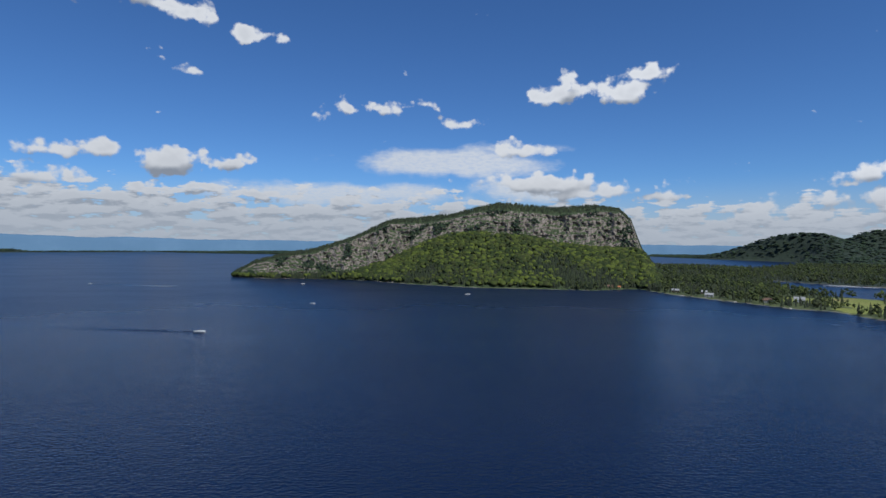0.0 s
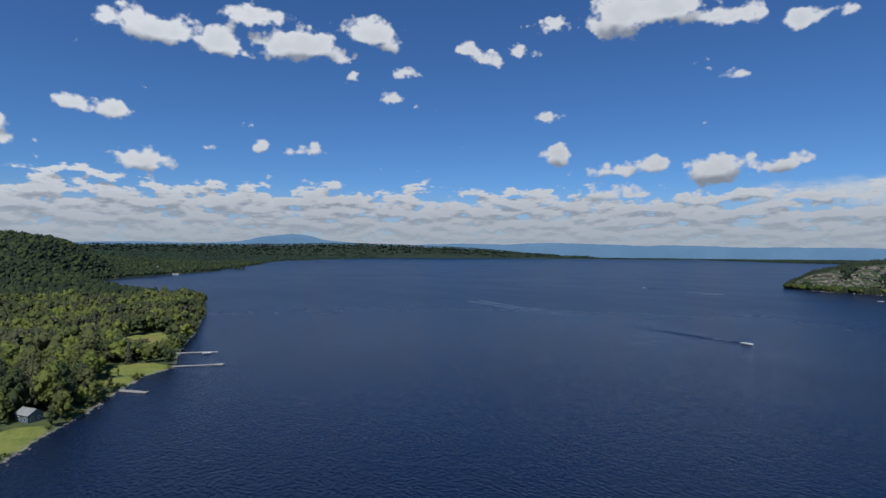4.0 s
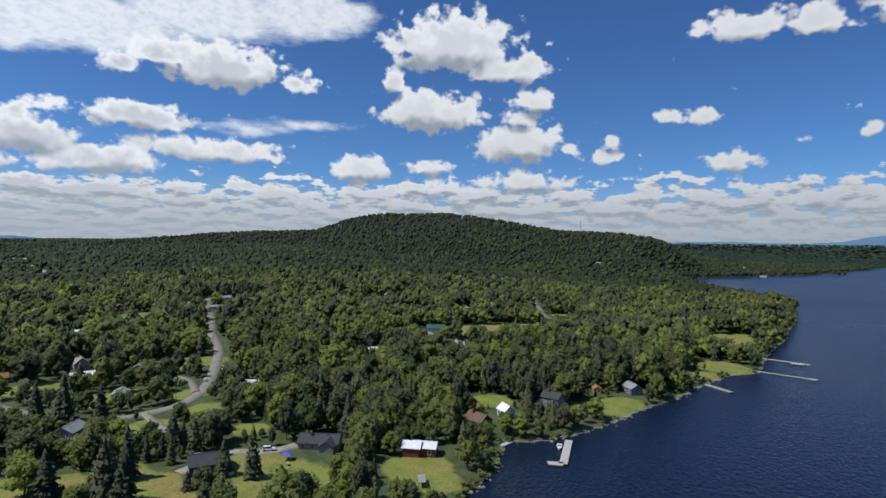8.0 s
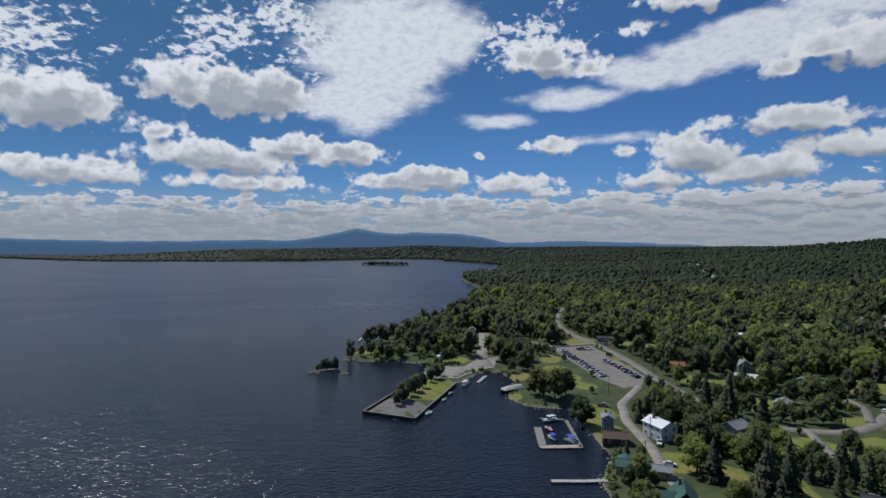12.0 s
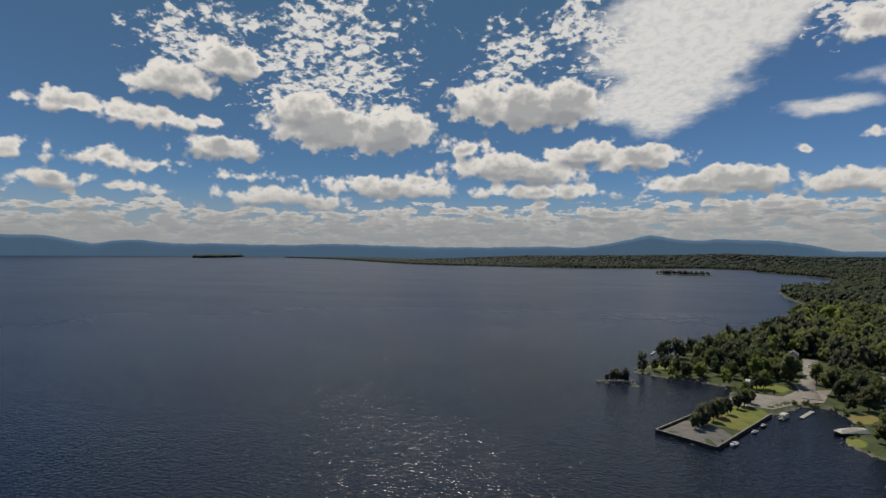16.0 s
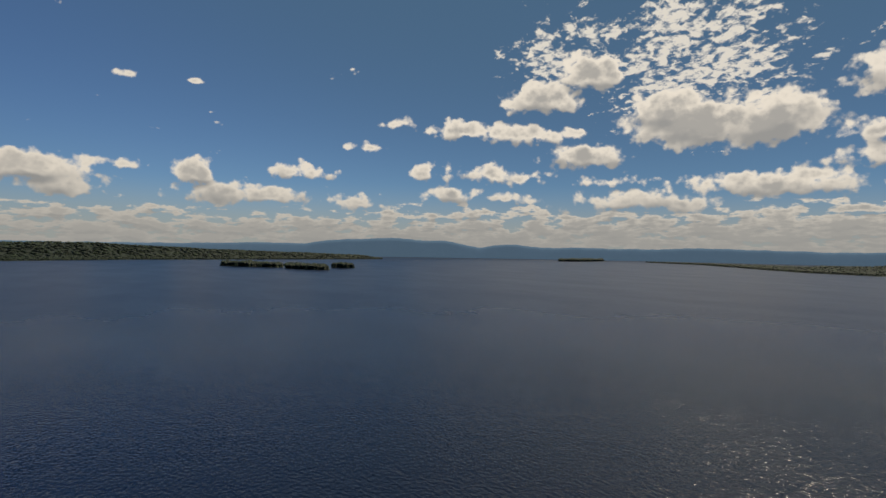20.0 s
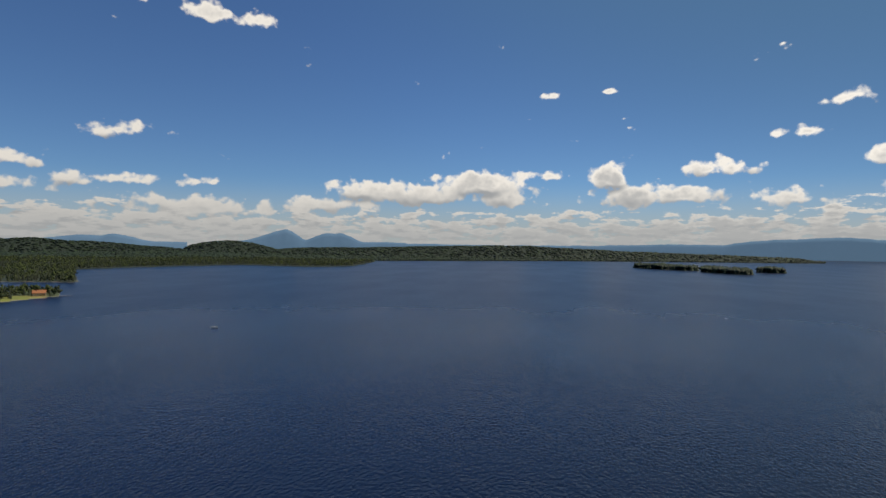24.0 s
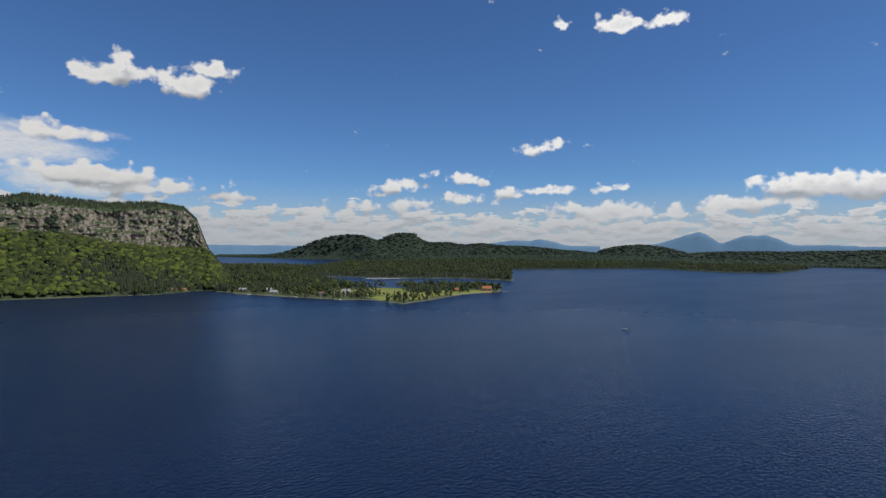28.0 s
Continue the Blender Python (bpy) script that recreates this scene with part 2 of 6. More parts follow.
world = bpy.data.worlds.new("sky")
scene.world = world
world.use_nodes = True
world.cycles.sampling_method, world.cycles.sample_map_resolution = "MANUAL", 512
wn = Nodes(world.node_tree)
world.node_tree.nodes.clear()
sky = wn.add("ShaderNodeTexSky")
sky.sky_type, sky.sun_disc, sky.sun_elevation, sky.sun_rotation = "NISHITA", False, radians(SUN_EL), radians(-SUN_AZ)
sky.altitude, sky.air_density, sky.dust_density, sky.ozone_density = 400.0, 0.9, 0.0, 1.6
way = wn.add("ShaderNodeTexCoord").outputs["Generated"]
density = cloud_group()
here = wn.add("ShaderNodeGroup", node_tree=density, inputs=(way,)).outputs
up = wn.add("ShaderNodeSeparateXYZ", (way,)).outputs[2]
rise = wn.math("MULTIPLY_ADD", wn.math("MINIMUM", wn.math("MAXIMUM", up, 0.0), 0.4), 0.06, 0.006)
above = wn.add("ShaderNodeGroup", node_tree=density, inputs=(wn.vec("ADD", way, wn.add("ShaderNodeCombineXYZ", (0.0, 0.0, rise)).outputs[0]),)).outputs
blue = wn.mix(1.0, sky.outputs[0], (0.0435, 0.0685, 0.100), "MULTIPLY")
# paler, greener sky towards the sun
sunward = wn.vec("DOT_PRODUCT", way, tuple(heading(SUN_AZ, SUN_EL)))
blue = wn.mix(wn.ramp(sunward, 0.38, 0.85, 0.0, 0.8), blue, (0.08, 0.19, 0.345))
# sun on the tops, shade on the bases and in the thick of the heaps
lit = wn.math("ADD", wn.math("SUBTRACT", here[2], above[2]), wn.math("MULTIPLY", wn.math("SUBTRACT", here[0], here[2]), 0.35))
lit = wn.ramp(lit, -0.75, 0.55)
thick = wn.math("MULTIPLY", wn.ramp(here[0], 0.35, 1.6), wn.ramp(sunward, -0.1, 0.7, 0.18, 0.85))
lit = wn.math("MULTIPLY", lit, wn.math("SUBTRACT", 1.0, thick))
lit = wn.math("ADD", wn.math("MULTIPLY", lit, wn.ramp(up, 0.0, 0.13, 0.75, 1.0)), wn.ramp(up, 0.0, 0.1, 0.08, 0.0))
toward = wn.ramp(sunward, -0.4, 0.95, 0.88, 1.52, smooth=False)
glow = wn.add("ShaderNodeCombineColor", (toward, toward, toward)).outputs[0]
white = wn.mix(1.0, wn.mix(lit, (0.30, 0.325, 0.365), (0.80, 0.80, 0.80)), glow, "MULTIPLY")
cover = wn.ramp(here[0], 0.0, 0.55, 0.0, 0.97)
picture = wn.mix(wn.math("MULTIPLY", here[1], 0.88), blue, wn.mix(1.0, glow, (0.76, 0.775, 0.79), "MULTIPLY"))
picture = wn.mix(cover, picture, white)
picture = wn.mix(wn.ramp(up, 0.0, 0.12, 0.80, 0.0), picture, (0.40, 0.44, 0.495))
wn.add("ShaderNodeOutputWorld", (wn.add("ShaderNodeBackground", (picture, 1.0)).outputs[0],))

# ---- land and water in plan ----
FAR = 4940.0
SHORE_NORTH = ((-2950, 3600), (-3300, 3100), (-3850, 2350), (-3166, 1223), (-2250, 720), (-1860, 487), (-1701, 337), (-1601, 228), (-1480, 130),
               (-1150, 150), (-850, 215), (-683, 173), (-556, 135), (-464, 101))
SHORE_VILLAGE = ((-398, 81), (-384, 62), (-341, 38), (-314, 26), (-283, 7), (-252, -9), (-238, -19), (-227, -28), (-218, -46), (-192, -42),
                 (-166, -47), (-120, -66), (-82, -95), (-72, -122), (-80, -152), (-84, -173), (-98, -193), (-107, -251), (-89, -259),
                 (-82, -275), (-86, -289), (-97, -308), (-93, -334), (-80, -332))
SHORE_HARBOUR = ((-61, -308), (-30, -246), (-7, -261), (-26, -294), (-44, -332), (-52, -361), (-33, -374), (-13, -377), (4, -384), (-1, -400),
                 (-19, -446), (-37, -477), (-78, -544), (-141, -648), (-186, -800), (-240, -930), (-238, -1060), (-252, -1230), (-280, -1350), (-400, -1500), (-545, -1880), (-520, -2150), (-424, -2440),
                 (-461, -2640), (-289, -2795), (215, -2458), (880, -2520), (1131, -2602), (1907, -3274), (2500, -3470))
SHORE_SOUTH = ((2050, -3480), (1500, -3560), (1150, -3400), (850, -3700), (700, -4890), (-900, -4850), (-2500, -4260), (-4000, -2900),
               (-4800, -1100), (-4900, 600), (-4700, 1500), (-4300, 2400), (-3480, 3500), (-3150, 3780))
MAINLAND = SHORE_NORTH + SHORE_VILLAGE + SHORE_HARBOUR + SHORE_SOUTH
SHORE_CLIFF = ((-483, 1272), (-391, 1222), (-278, 1217), (-160, 1175), (-70, 1086), (48, 1014), (168, 988), (262, 962), (321, 991),
               (357, 1007), (368, 906), (407, 802), (446, 708), (481, 675), (477, 600), (542, 616), (657, 660), (741, 652), (800, 705),
               (789, 790), (654, 835), (610, 900), (650, 1080), (745, 1290), (835, 1100), (976, 984), (1011, 854), (1060, 885))
SHORE_EAST = ((1250, 1060), (1470, 1240), (1616, 1220), (1923, 1044), (1980, 965), (1881, 665), (2007, 573), (2300, 590), (2729, 652),
              (2850, 400), (3160, -292), (3346, -1797), (3600, -1900), (4300, -1700), (4880, -700), (4800, 1100), (4000, 2850), (2900, 3980),
              (1700, 4600), (1440, 3900), (1640, 3080), (1780, 2800), (1500, 2300), (1200, 2000), (1058, 1861), (895, 2105), (420, 1980),
              (-80, 1800), (-400, 1520))
EASTLAND = SHORE_CLIFF + SHORE_EAST
FARWOOD = ((-4070, 2540), (-3590, 3010), (-3000, 3570), (-2500, 3850), (-2190, 4170), (-1503, 3752), (-1000, 3650), (-300, 3750), (500, 4100), (600, 4800), (-1400, 4680),
           (-2650, 4080), (-3200, 3680), (-3800, 3060), (-4200, 2600))
ISLANDS = (  # centre, half length, half width, heading of the long side
(-1985, 610, 30, 26, 20), (2165, -590, 150, 48, 31), (1890, -705, 112, 44, 14.5), (1967, -880, 42, 34, 55), (2860, -3250, 330, 100, 103),
    (-138, -2050, 95, 55, 165), (12.5, -352, 11, 4, 12), (1.5, -347, 3, 1.6, 20))


def edge_distance(x, y, ring):
    """Distance to a closed shore line, positive on its land side."""
    inside, best = np.zeros(x.shape, bool), np.full(x.shape, 1e9)
    for (ax, ay), (bx, by) in zip(ring, ring[1:] + ring[:1]):
        dx, dy = bx - ax, by - ay
        s = np.clip(((x - ax) * dx + (y - ay) * dy) / (dx * dx + dy * dy), 0, 1)
        best = np.minimum(best, (x - ax - s * dx) ** 2 + (y - ay - s * dy) ** 2)
        if ay != by:
            inside ^= ((ay > y) != (by > y)) & (x < ax + (y - ay) / dy * dx)
    return np.where(inside, 1, -1) * np.sqrt(best)


def smooth(v, lo, hi):
    s = np.clip((v - lo) / (hi - lo), 0, 1)
    return s * s * (3 - 2 * s)


def polar(az, r):
    return -math.sin(radians(az)) * r, math.cos(radians(az)) * r


def waves(x, y, size, seed=0.0):
    """Cheap rolling unevenness between -1 and 1."""
    a, b = x / size + seed, y / size - seed * 1.7
    return (np.sin(a * 1.9 + 1.3 * np.sin(b * 1.3)) + np.sin(b * 2.3 + 1.1 * np.sin(a * 1.7 + 2)) + np.sin((a + b) * 1.1 + 0.7)) / 3


RIDGES = (  # distance at both ends, half depth, sky line as azimuth and elevation
    (1720, 2600, 330, ((81, -3), (83.2, -2.0), (85.4, -0.25), (88, 0.6), (90.6, 0.95), (96, 1.1), (100, 1.75), (105.8, 2.5), (108.7, 2.76), (112, 2.68),
                       (115.1, 2.64), (118, 2.2), (121.3, 1.0), (128.8, 0.55), (134.7, 0.0), (139, -0.4), (146, -1.2))),
    (3500, 3500, 330, ((318, -1.2), (322, -0.2), (324, 0.5), (325.4, 1.0), (326.8, 1.15), (328.5, 1.0), (330.2, 0.65), (333.4, -0.4), (337, -1.1))),
    (4250, 4250, 200, ((300, -0.7), (304, -0.35), (309, 0.1), (311, 0.1), (313.4, 0.38), (315, 0.2), (316.5, 0.42), (318.8, 0.45), (319.7, 0.8),
                       (320.1, 1.33), (321.9, 1.36), (322.9, 1.15), (324, 0.6), (326, 0.0), (329, -0.6))),
    (4300, 4300, 200, ((292, -0.8), (295.8, 0.1), (297.8, 0.28), (300, 0.05), (303, -0.6))),
    (3900, 3700, 240, ((238, -1.2), (244, -0.85), (252, -0.62), (258, -0.45), (264, -0.25), (268, 0.0), (271, 0.02), (276, -0.1), (283, -0.2), (290, -0.4), (296, -0.7))),
    (4720, 4720, 120, ((36, -0.75), (44, -0.45), (49, -0.02), (53, 0.16), (56.5, 0.3), (60, 0.42), (64, 0.4), (70, 0.3), (78, 0.25), (85, 0.25), (88, -0.2))),
    (3600, 3600, 300, ((140, -0.6), (149, -0.25), (160, -0.35), (166, -0.4), (171.8, -0.25), (177, -0.45), (186, -0.55), (195, -0.8), (203, -1.1))))


def land(x, y):
    """Distance inland from the nearest shore (negative on water)."""
    x, y = np.asarray(x, float), np.asarray(y, float)
    wobble = 1.0 + 0.0 * x
    r = np.hypot(x, y)
    wobble = np.clip((r - 250) / 2500, 0.0, 1.0) * 14 * waves(x, y, 60.0)
    d = np.maximum(np.maximum(edge_distance(x, y, MAINLAND), edge_distance(x, y, EASTLAND)), edge_distance(x, y, FARWOOD)) + wobble
    for cx, cy, a, b, h in ISLANDS:
        c, s = math.cos(radians(h)), math.sin(radians(h))
        u, v = (x - cx) * c + (y - cy) * s, -(x - cx) * s + (y - cy) * c
        k = np.hypot(u / a, v / b)
        d = np.maximum(d, (1 - k) * b * (1 + 0.25 * waves(x, y, b)))
    return d


def ground_z(x, y, d=None):
    """Height of the bare ground."""
    x, y = np.asarray(x, float), np.asarray(y, float)
    d = land(x, y) if d is None else d
    west = smooth(-x, -200, 300) * smooth(1500 - y, 0, 400)
    rise = 62 * west * smooth(d, 0, 1450) + (1 - west) * 16 * smooth(d, 0, 900)
    z = np.where(d > 0, 0.35 + 0.9 * smooth(d, 0, 7) + rise, -0.25 + 0.16 * d)
    z = np.maximum(z, -7.0)
    az, r = np.degrees(np.arctan2(-x, y)) % 360, np.hypot(x, y)
    for near, far, depth, line in RIDGES:
        turns = [a for a, e in line]
        mid = np.interp(az, (turns[0], turns[-1]), (near, far))
        top = H + np.tan(np.radians(np.interp(az, turns, [e for a, e in line]))) * mid
        ends = smooth(az, turns[0], turns[0] + 2) * smooth(turns[-1] - az, 0, 2)
        z = np.maximum(z, top * np.exp(-0.5 * ((r - mid) / depth) ** 2) * ends * smooth(d, -20, 160) - 1.5)
    roll = np.clip(d / 250, 0, 1)
    return z + roll * 2.2 * waves(x, y, 90.0, 2.0) + np.clip(d / 900, 0, 1) * 5 * waves(x, y, 320.0, 5.0)

# ---- materials ----
MATS = {}


def material(name, build):
    """A node material; build(b, bsdf) sets its surface."""
    if name not in MATS:
        m = bpy.data.materials.new(name)
        m.use_nodes = True
        m.node_tree.nodes.clear()
        b = Nodes(m.node_tree)
        bsdf = b.add("ShaderNodeBsdfPrincipled")
        b.add("ShaderNodeOutputMaterial", (bsdf.outputs[0],))
        build(b, bsdf)
        MATS[name] = m
    return MATS[name]


def put(b, node, **values):
    for key, value in values.items():
        socket = node.inputs[key.replace("_", " ")]
        if isinstance(value, bpy.types.NodeSocket):
            b.tree.links.new(value, socket)
        else:
            socket.default_value = (*value, 1.0) if isinstance(value, tuple) else value


def where(b):
    return b.add("ShaderNodeNewGeometry").outputs["Position"]


def bump(b, height, strength=0.4, distance=0.1):
    return b.add("ShaderNodeBump", {"Height": height, "Strength": strength, "Distance": distance}).outputs[0]


def painted(name, color, rough=0.6, wear=0.12, size=1.2, metal=0.0):
    """Paint, cladding, wood or metal with grime at two scales and a little difference from piece to piece."""
    def build(b, bsdf):
        p = b.add("ShaderNodeTexCoord").outputs["Object"]
        grime = b.noise(p, 1 / size, 4.0, 0.6)
        fine = b.noise(p, 9 / size, 3.0, 0.6)
        each = b.add("ShaderNodeObjectInfo").outputs["Random"]
        k = b.math("ADD", b.ramp(grime, 0.3, 0.7, 1 - wear, 1 + wear), b.ramp(fine, 0.3, 0.7, -wear / 2, wear / 2))
        k = b.math("ADD", k, b.math("MULTIPLY", b.math("SUBTRACT", each, 0.5), 0.12))
        col = b.mix(1.0, color, b.add("ShaderNodeCombineColor", (k, k, k)).outputs[0], "MULTIPLY")
        put(b, bsdf, Base_Color=col, Roughness=b.ramp(fine, 0.2, 0.8, rough * 0.85, min(1.0, rough * 1.15)), Metallic=metal,
            Normal=bump(b, fine, 0.15, 0.02))
    return material(name, build)


def build_water(b, bsdf):
    p = where(b)
    big = b.noise(b.vec("MULTIPLY", p, (1.0, 1.6, 1.0)), 0.09, 2.0, 0.6)
    chop = b.noise(b.vec("MULTIPLY", p, (1.0, 1.5, 1.0)), 0.45, 2.0, 0.5)
    gust = b.noise(b.vec("MULTIPLY", p, (1.0, 2.2, 1.0)), 0.0045, 4.0, 0.6)
    height = b.math("ADD", b.math("MULTIPLY", big, 0.6), chop)
    away = b.vec("LENGTH", p)
    force = b.math("MULTIPLY", b.ramp(gust, 0.3, 0.7, 0.7, 1.0), b.ramp(away, 250.0, 1300.0, 1.0, 0.22))
    # harbour bay: a greyer tone stands for reflected cloud; deep blue outside
    bay = b.ramp(b.math("ADD", b.vec("DISTANCE", p, (-20.0, -260.0, 0.0)), b.math("MULTIPLY", gust, 160.0)), 200.0, 520.0, 0.9, 0.0)
    deep = b.mix(bay, (0.0040, 0.0118, 0.0375), (0.0105, 0.0160, 0.0270))
    put(b, bsdf, Base_Color=deep, Roughness=b.math("ADD", b.ramp(gust, 0.3, 0.7, 0.16, 0.19), b.ramp(away, 220.0, 1000.0, 0.0, 0.14)), IOR=1.333, Specular_IOR_Level=0.25,
        Normal=b.add("ShaderNodeBump", {"Height": height, "Strength": force, "Distance": 0.72}).outputs[0])


def build_ground(b, bsdf):
    p = where(b)
    lawn = b.add("ShaderNodeAttribute", attribute_name="lawn").outputs["Fac"]
    wild = b.add("ShaderNodeAttribute", attribute_name="wild").outputs["Fac"]
    shore = b.add("ShaderNodeAttribute", attribute_name="shore").outputs["Fac"]
    broad, mid, fine = b.noise(p, 0.02, 3.0, 0.6), b.noise(p, 0.14, 4.0, 0.62), b.noise(p, 1.3, 4.0, 0.65)
    moss = b.mix(b.ramp(mid, 0.35, 0.65), (0.04, 0.058, 0.018), (0.075, 0.095, 0.026))
    grass = b.mix(b.ramp(mid, 0.3, 0.62), (0.125, 0.165, 0.024), (0.205, 0.215, 0.042))
    dry = b.mix(b.ramp(fine, 0.3, 0.7), (0.20, 0.165, 0.045), (0.26, 0.205, 0.06))
    grass = b.mix(b.ramp(broad, 0.52, 0.66), grass, dry)
    col = b.mix(b.ramp(b.math("ADD", lawn, b.math("MULTIPLY", b.math("SUBTRACT", mid, 0.5), 0.5)), 0.4, 0.6), moss, grass)
    col = b.mix(wild, col, b.mix(b.ramp(broad, 0.35, 0.65), (0.011, 0.022, 0.013), (0.017, 0.030, 0.016)))
    stones = b.add("ShaderNodeTexVoronoi", {"Vector": p, "Scale": 0.9}).outputs["Color"]
    gravel = b.mix(b.ramp(fine, 0.3, 0.7), (0.15, 0.13, 0.10), (0.30, 0.27, 0.23))
    gravel = b.mix(0.35, gravel, b.mix(1.0, stones, (0.4, 0.38, 0.35), "MULTIPLY"))
    col = b.mix(shore, col, gravel)
    col = b.mix(1.0, col, b.mix(b.ramp(fine, 0.25, 0.75), (0.75, 0.75, 0.75), (1.2, 1.2, 1.2)), "MULTIPLY")
    put(b, bsdf, Base_Color=col, Roughness=0.95, Normal=bump(b, fine, 0.5, 0.3))


def build_rock(b, bsdf):
    p = where(b)
    tall = b.vec("MULTIPLY", p, (1.0, 1.0, 0.85))
    cells = b.add("ShaderNodeTexVoronoi", {"Vector": b.vec("ADD", tall, b.vec("MULTIPLY", b.noise(p, 0.05, 3.0, 0.6, color=True), (16.0, 16.0, 16.0))), "Scale": 0.085}, feature="DISTANCE_TO_EDGE").outputs[0]
    broad, mid, fine = b.noise(tall, 0.016, 4.0, 0.6), b.noise(tall, 0.075, 5.0, 0.68), b.noise(p, 0.33, 4.0, 0.7)
    col = b.mix(b.ramp(broad, 0.35, 0.65), (0.165, 0.138, 0.119), (0.232, 0.197, 0.172))
    col = b.mix(b.ramp(mid, 0.48, 0.66), col, (0.272, 0.233, 0.204))
    col = b.mix(b.ramp(mid, 0.46, 0.32, 0.0, 0.22), col, (0.14, 0.125, 0.11))
    col = b.mix(b.ramp(cells, 0.05, 0.0, 0.0, 0.15), col, (0.09, 0.083, 0.07))
    col = b.mix(b.ramp(fine, 0.55, 0.7, 0.0, 0.6), col, (0.10, 0.105, 0.06))
    # trees and scrub on what is not steep
    flat = b.ramp(b.add("ShaderNodeSeparateXYZ", (b.add("ShaderNodeNewGeometry").outputs["True Normal"],)).outputs[2], 0.62, 0.75)
    green = b.mix(b.ramp(fine, 0.3, 0.7), (0.02, 0.034, 0.012), (0.05, 0.075, 0.022))
    col = b.mix(flat, col, green)
    put(b, bsdf, Base_Color=col, Roughness=0.92,
        Normal=bump(b, b.math("ADD", b.math("MULTIPLY", mid, 1.5), b.math("ADD", fine, b.ramp(cells, 0.0, 0.12))), 0.6, 3.0))


def foliage(name, dark, light, through=0.25, lift=0.45):
    """Leaves: each tree has its own tone, each clump its own shade of it."""
    def build(b, bsdf):
        tone = b.add("ShaderNodeAttribute", attribute_name="tone").outputs["Fac"]
        each = b.add("ShaderNodeObjectInfo").outputs["Random"]
        clump = b.add("ShaderNodeNewGeometry").outputs["Random Per Island"]
        t = b.math("FRACT", b.math("ADD", tone, each))
        col = b.mix(b.ramp(t, 0.1, 0.75), dark, light)
        col = b.mix(b.ramp(t, 0.72, 0.98, 0.0, 0.75), col, (light[0] * 1.5, light[1] * 1.5, light[2] * 1.1))
        grey = b.ramp(b.math("FRACT", b.math("MULTIPLY", t, 7.3)), 0.7, 0.8, 0.0, 0.55)
        col = b.mix(grey, col, (dark[0] * 0.45 + light[0] * 0.5, dark[1] * 0.4 + light[1] * 0.4, dark[2] * 0.6 + light[2] * 0.6))
        col = b.mix(1.0, col, b.mix(clump, (0.86, 0.87, 0.85), (1.16, 1.14, 1.08)), "MULTIPLY")
        # shading normals tilt upward, which brightens the dark sides of the crowns
        tilted = b.vec("NORMALIZE", b.vec("ADD", b.add("ShaderNodeNewGeometry").outputs["Normal"], (0.0, 0.0, lift)))
        put(b, bsdf, Base_Color=col, Roughness=0.75, Specular_IOR_Level=0.25, Normal=tilted)
        leaf = b.add("ShaderNodeBsdfTranslucent", (col,))
        both = b.add("ShaderNodeMixShader", (through, bsdf.outputs[0], leaf.outputs[0]))
        out = [n for n in b.tree.nodes if n.type == "OUTPUT_MATERIAL"][0]
        b.tree.links.new(both.outputs[0], out.inputs[0])
    return material(name, build)


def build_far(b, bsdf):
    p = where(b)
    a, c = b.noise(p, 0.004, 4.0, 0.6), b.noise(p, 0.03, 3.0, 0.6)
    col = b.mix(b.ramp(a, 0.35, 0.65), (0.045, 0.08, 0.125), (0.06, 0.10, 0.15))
    # a backdrop: distance haze is put into the blue base colour and a glow
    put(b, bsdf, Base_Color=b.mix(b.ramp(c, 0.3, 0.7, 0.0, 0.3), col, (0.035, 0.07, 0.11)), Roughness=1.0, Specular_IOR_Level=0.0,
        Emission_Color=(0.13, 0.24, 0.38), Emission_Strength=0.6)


WATER = material("lake_water", build_water)
GROUND = material("forest_floor_and_grass", build_ground)
ROCK = material("cliff_rock", build_rock)
FAR_HILL = material("far_hill_haze_in_colour", build_far)
LEAF = foliage("broad_leaves", (0.098, 0.130, 0.058), (0.200, 0.232, 0.070), 0.55, 1.5)
NEEDLE = foliage("conifer_needles", (0.078, 0.095, 0.056), (0.132, 0.147, 0.074), 0.45, 1.3)
# hillside crowns and needles: colour darkened to stand for cloud shadow
SHADOWED_SLOPE = foliage("shadowed_hillside_crowns", (0.022, 0.037, 0.016), (0.046, 0.066, 0.022), 0.25, 1.4)
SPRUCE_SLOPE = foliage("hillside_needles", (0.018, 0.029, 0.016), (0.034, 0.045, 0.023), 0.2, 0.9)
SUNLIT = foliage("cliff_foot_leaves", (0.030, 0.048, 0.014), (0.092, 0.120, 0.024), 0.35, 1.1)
POINT_WOODS = foliage("point_leaves", (0.026, 0.042, 0.016), (0.062, 0.083, 0.026), 0.3, 1.1)
# distant crowns: haze is put into this darker, bluer leaf colour
WOODS = foliage("haze_toned_crowns", (0.014, 0.028, 0.017), (0.025, 0.043, 0.023), 0.15, 1.2)
BARK = painted("bark", (0.13, 0.10, 0.08), 0.95, 0.3, 0.5)

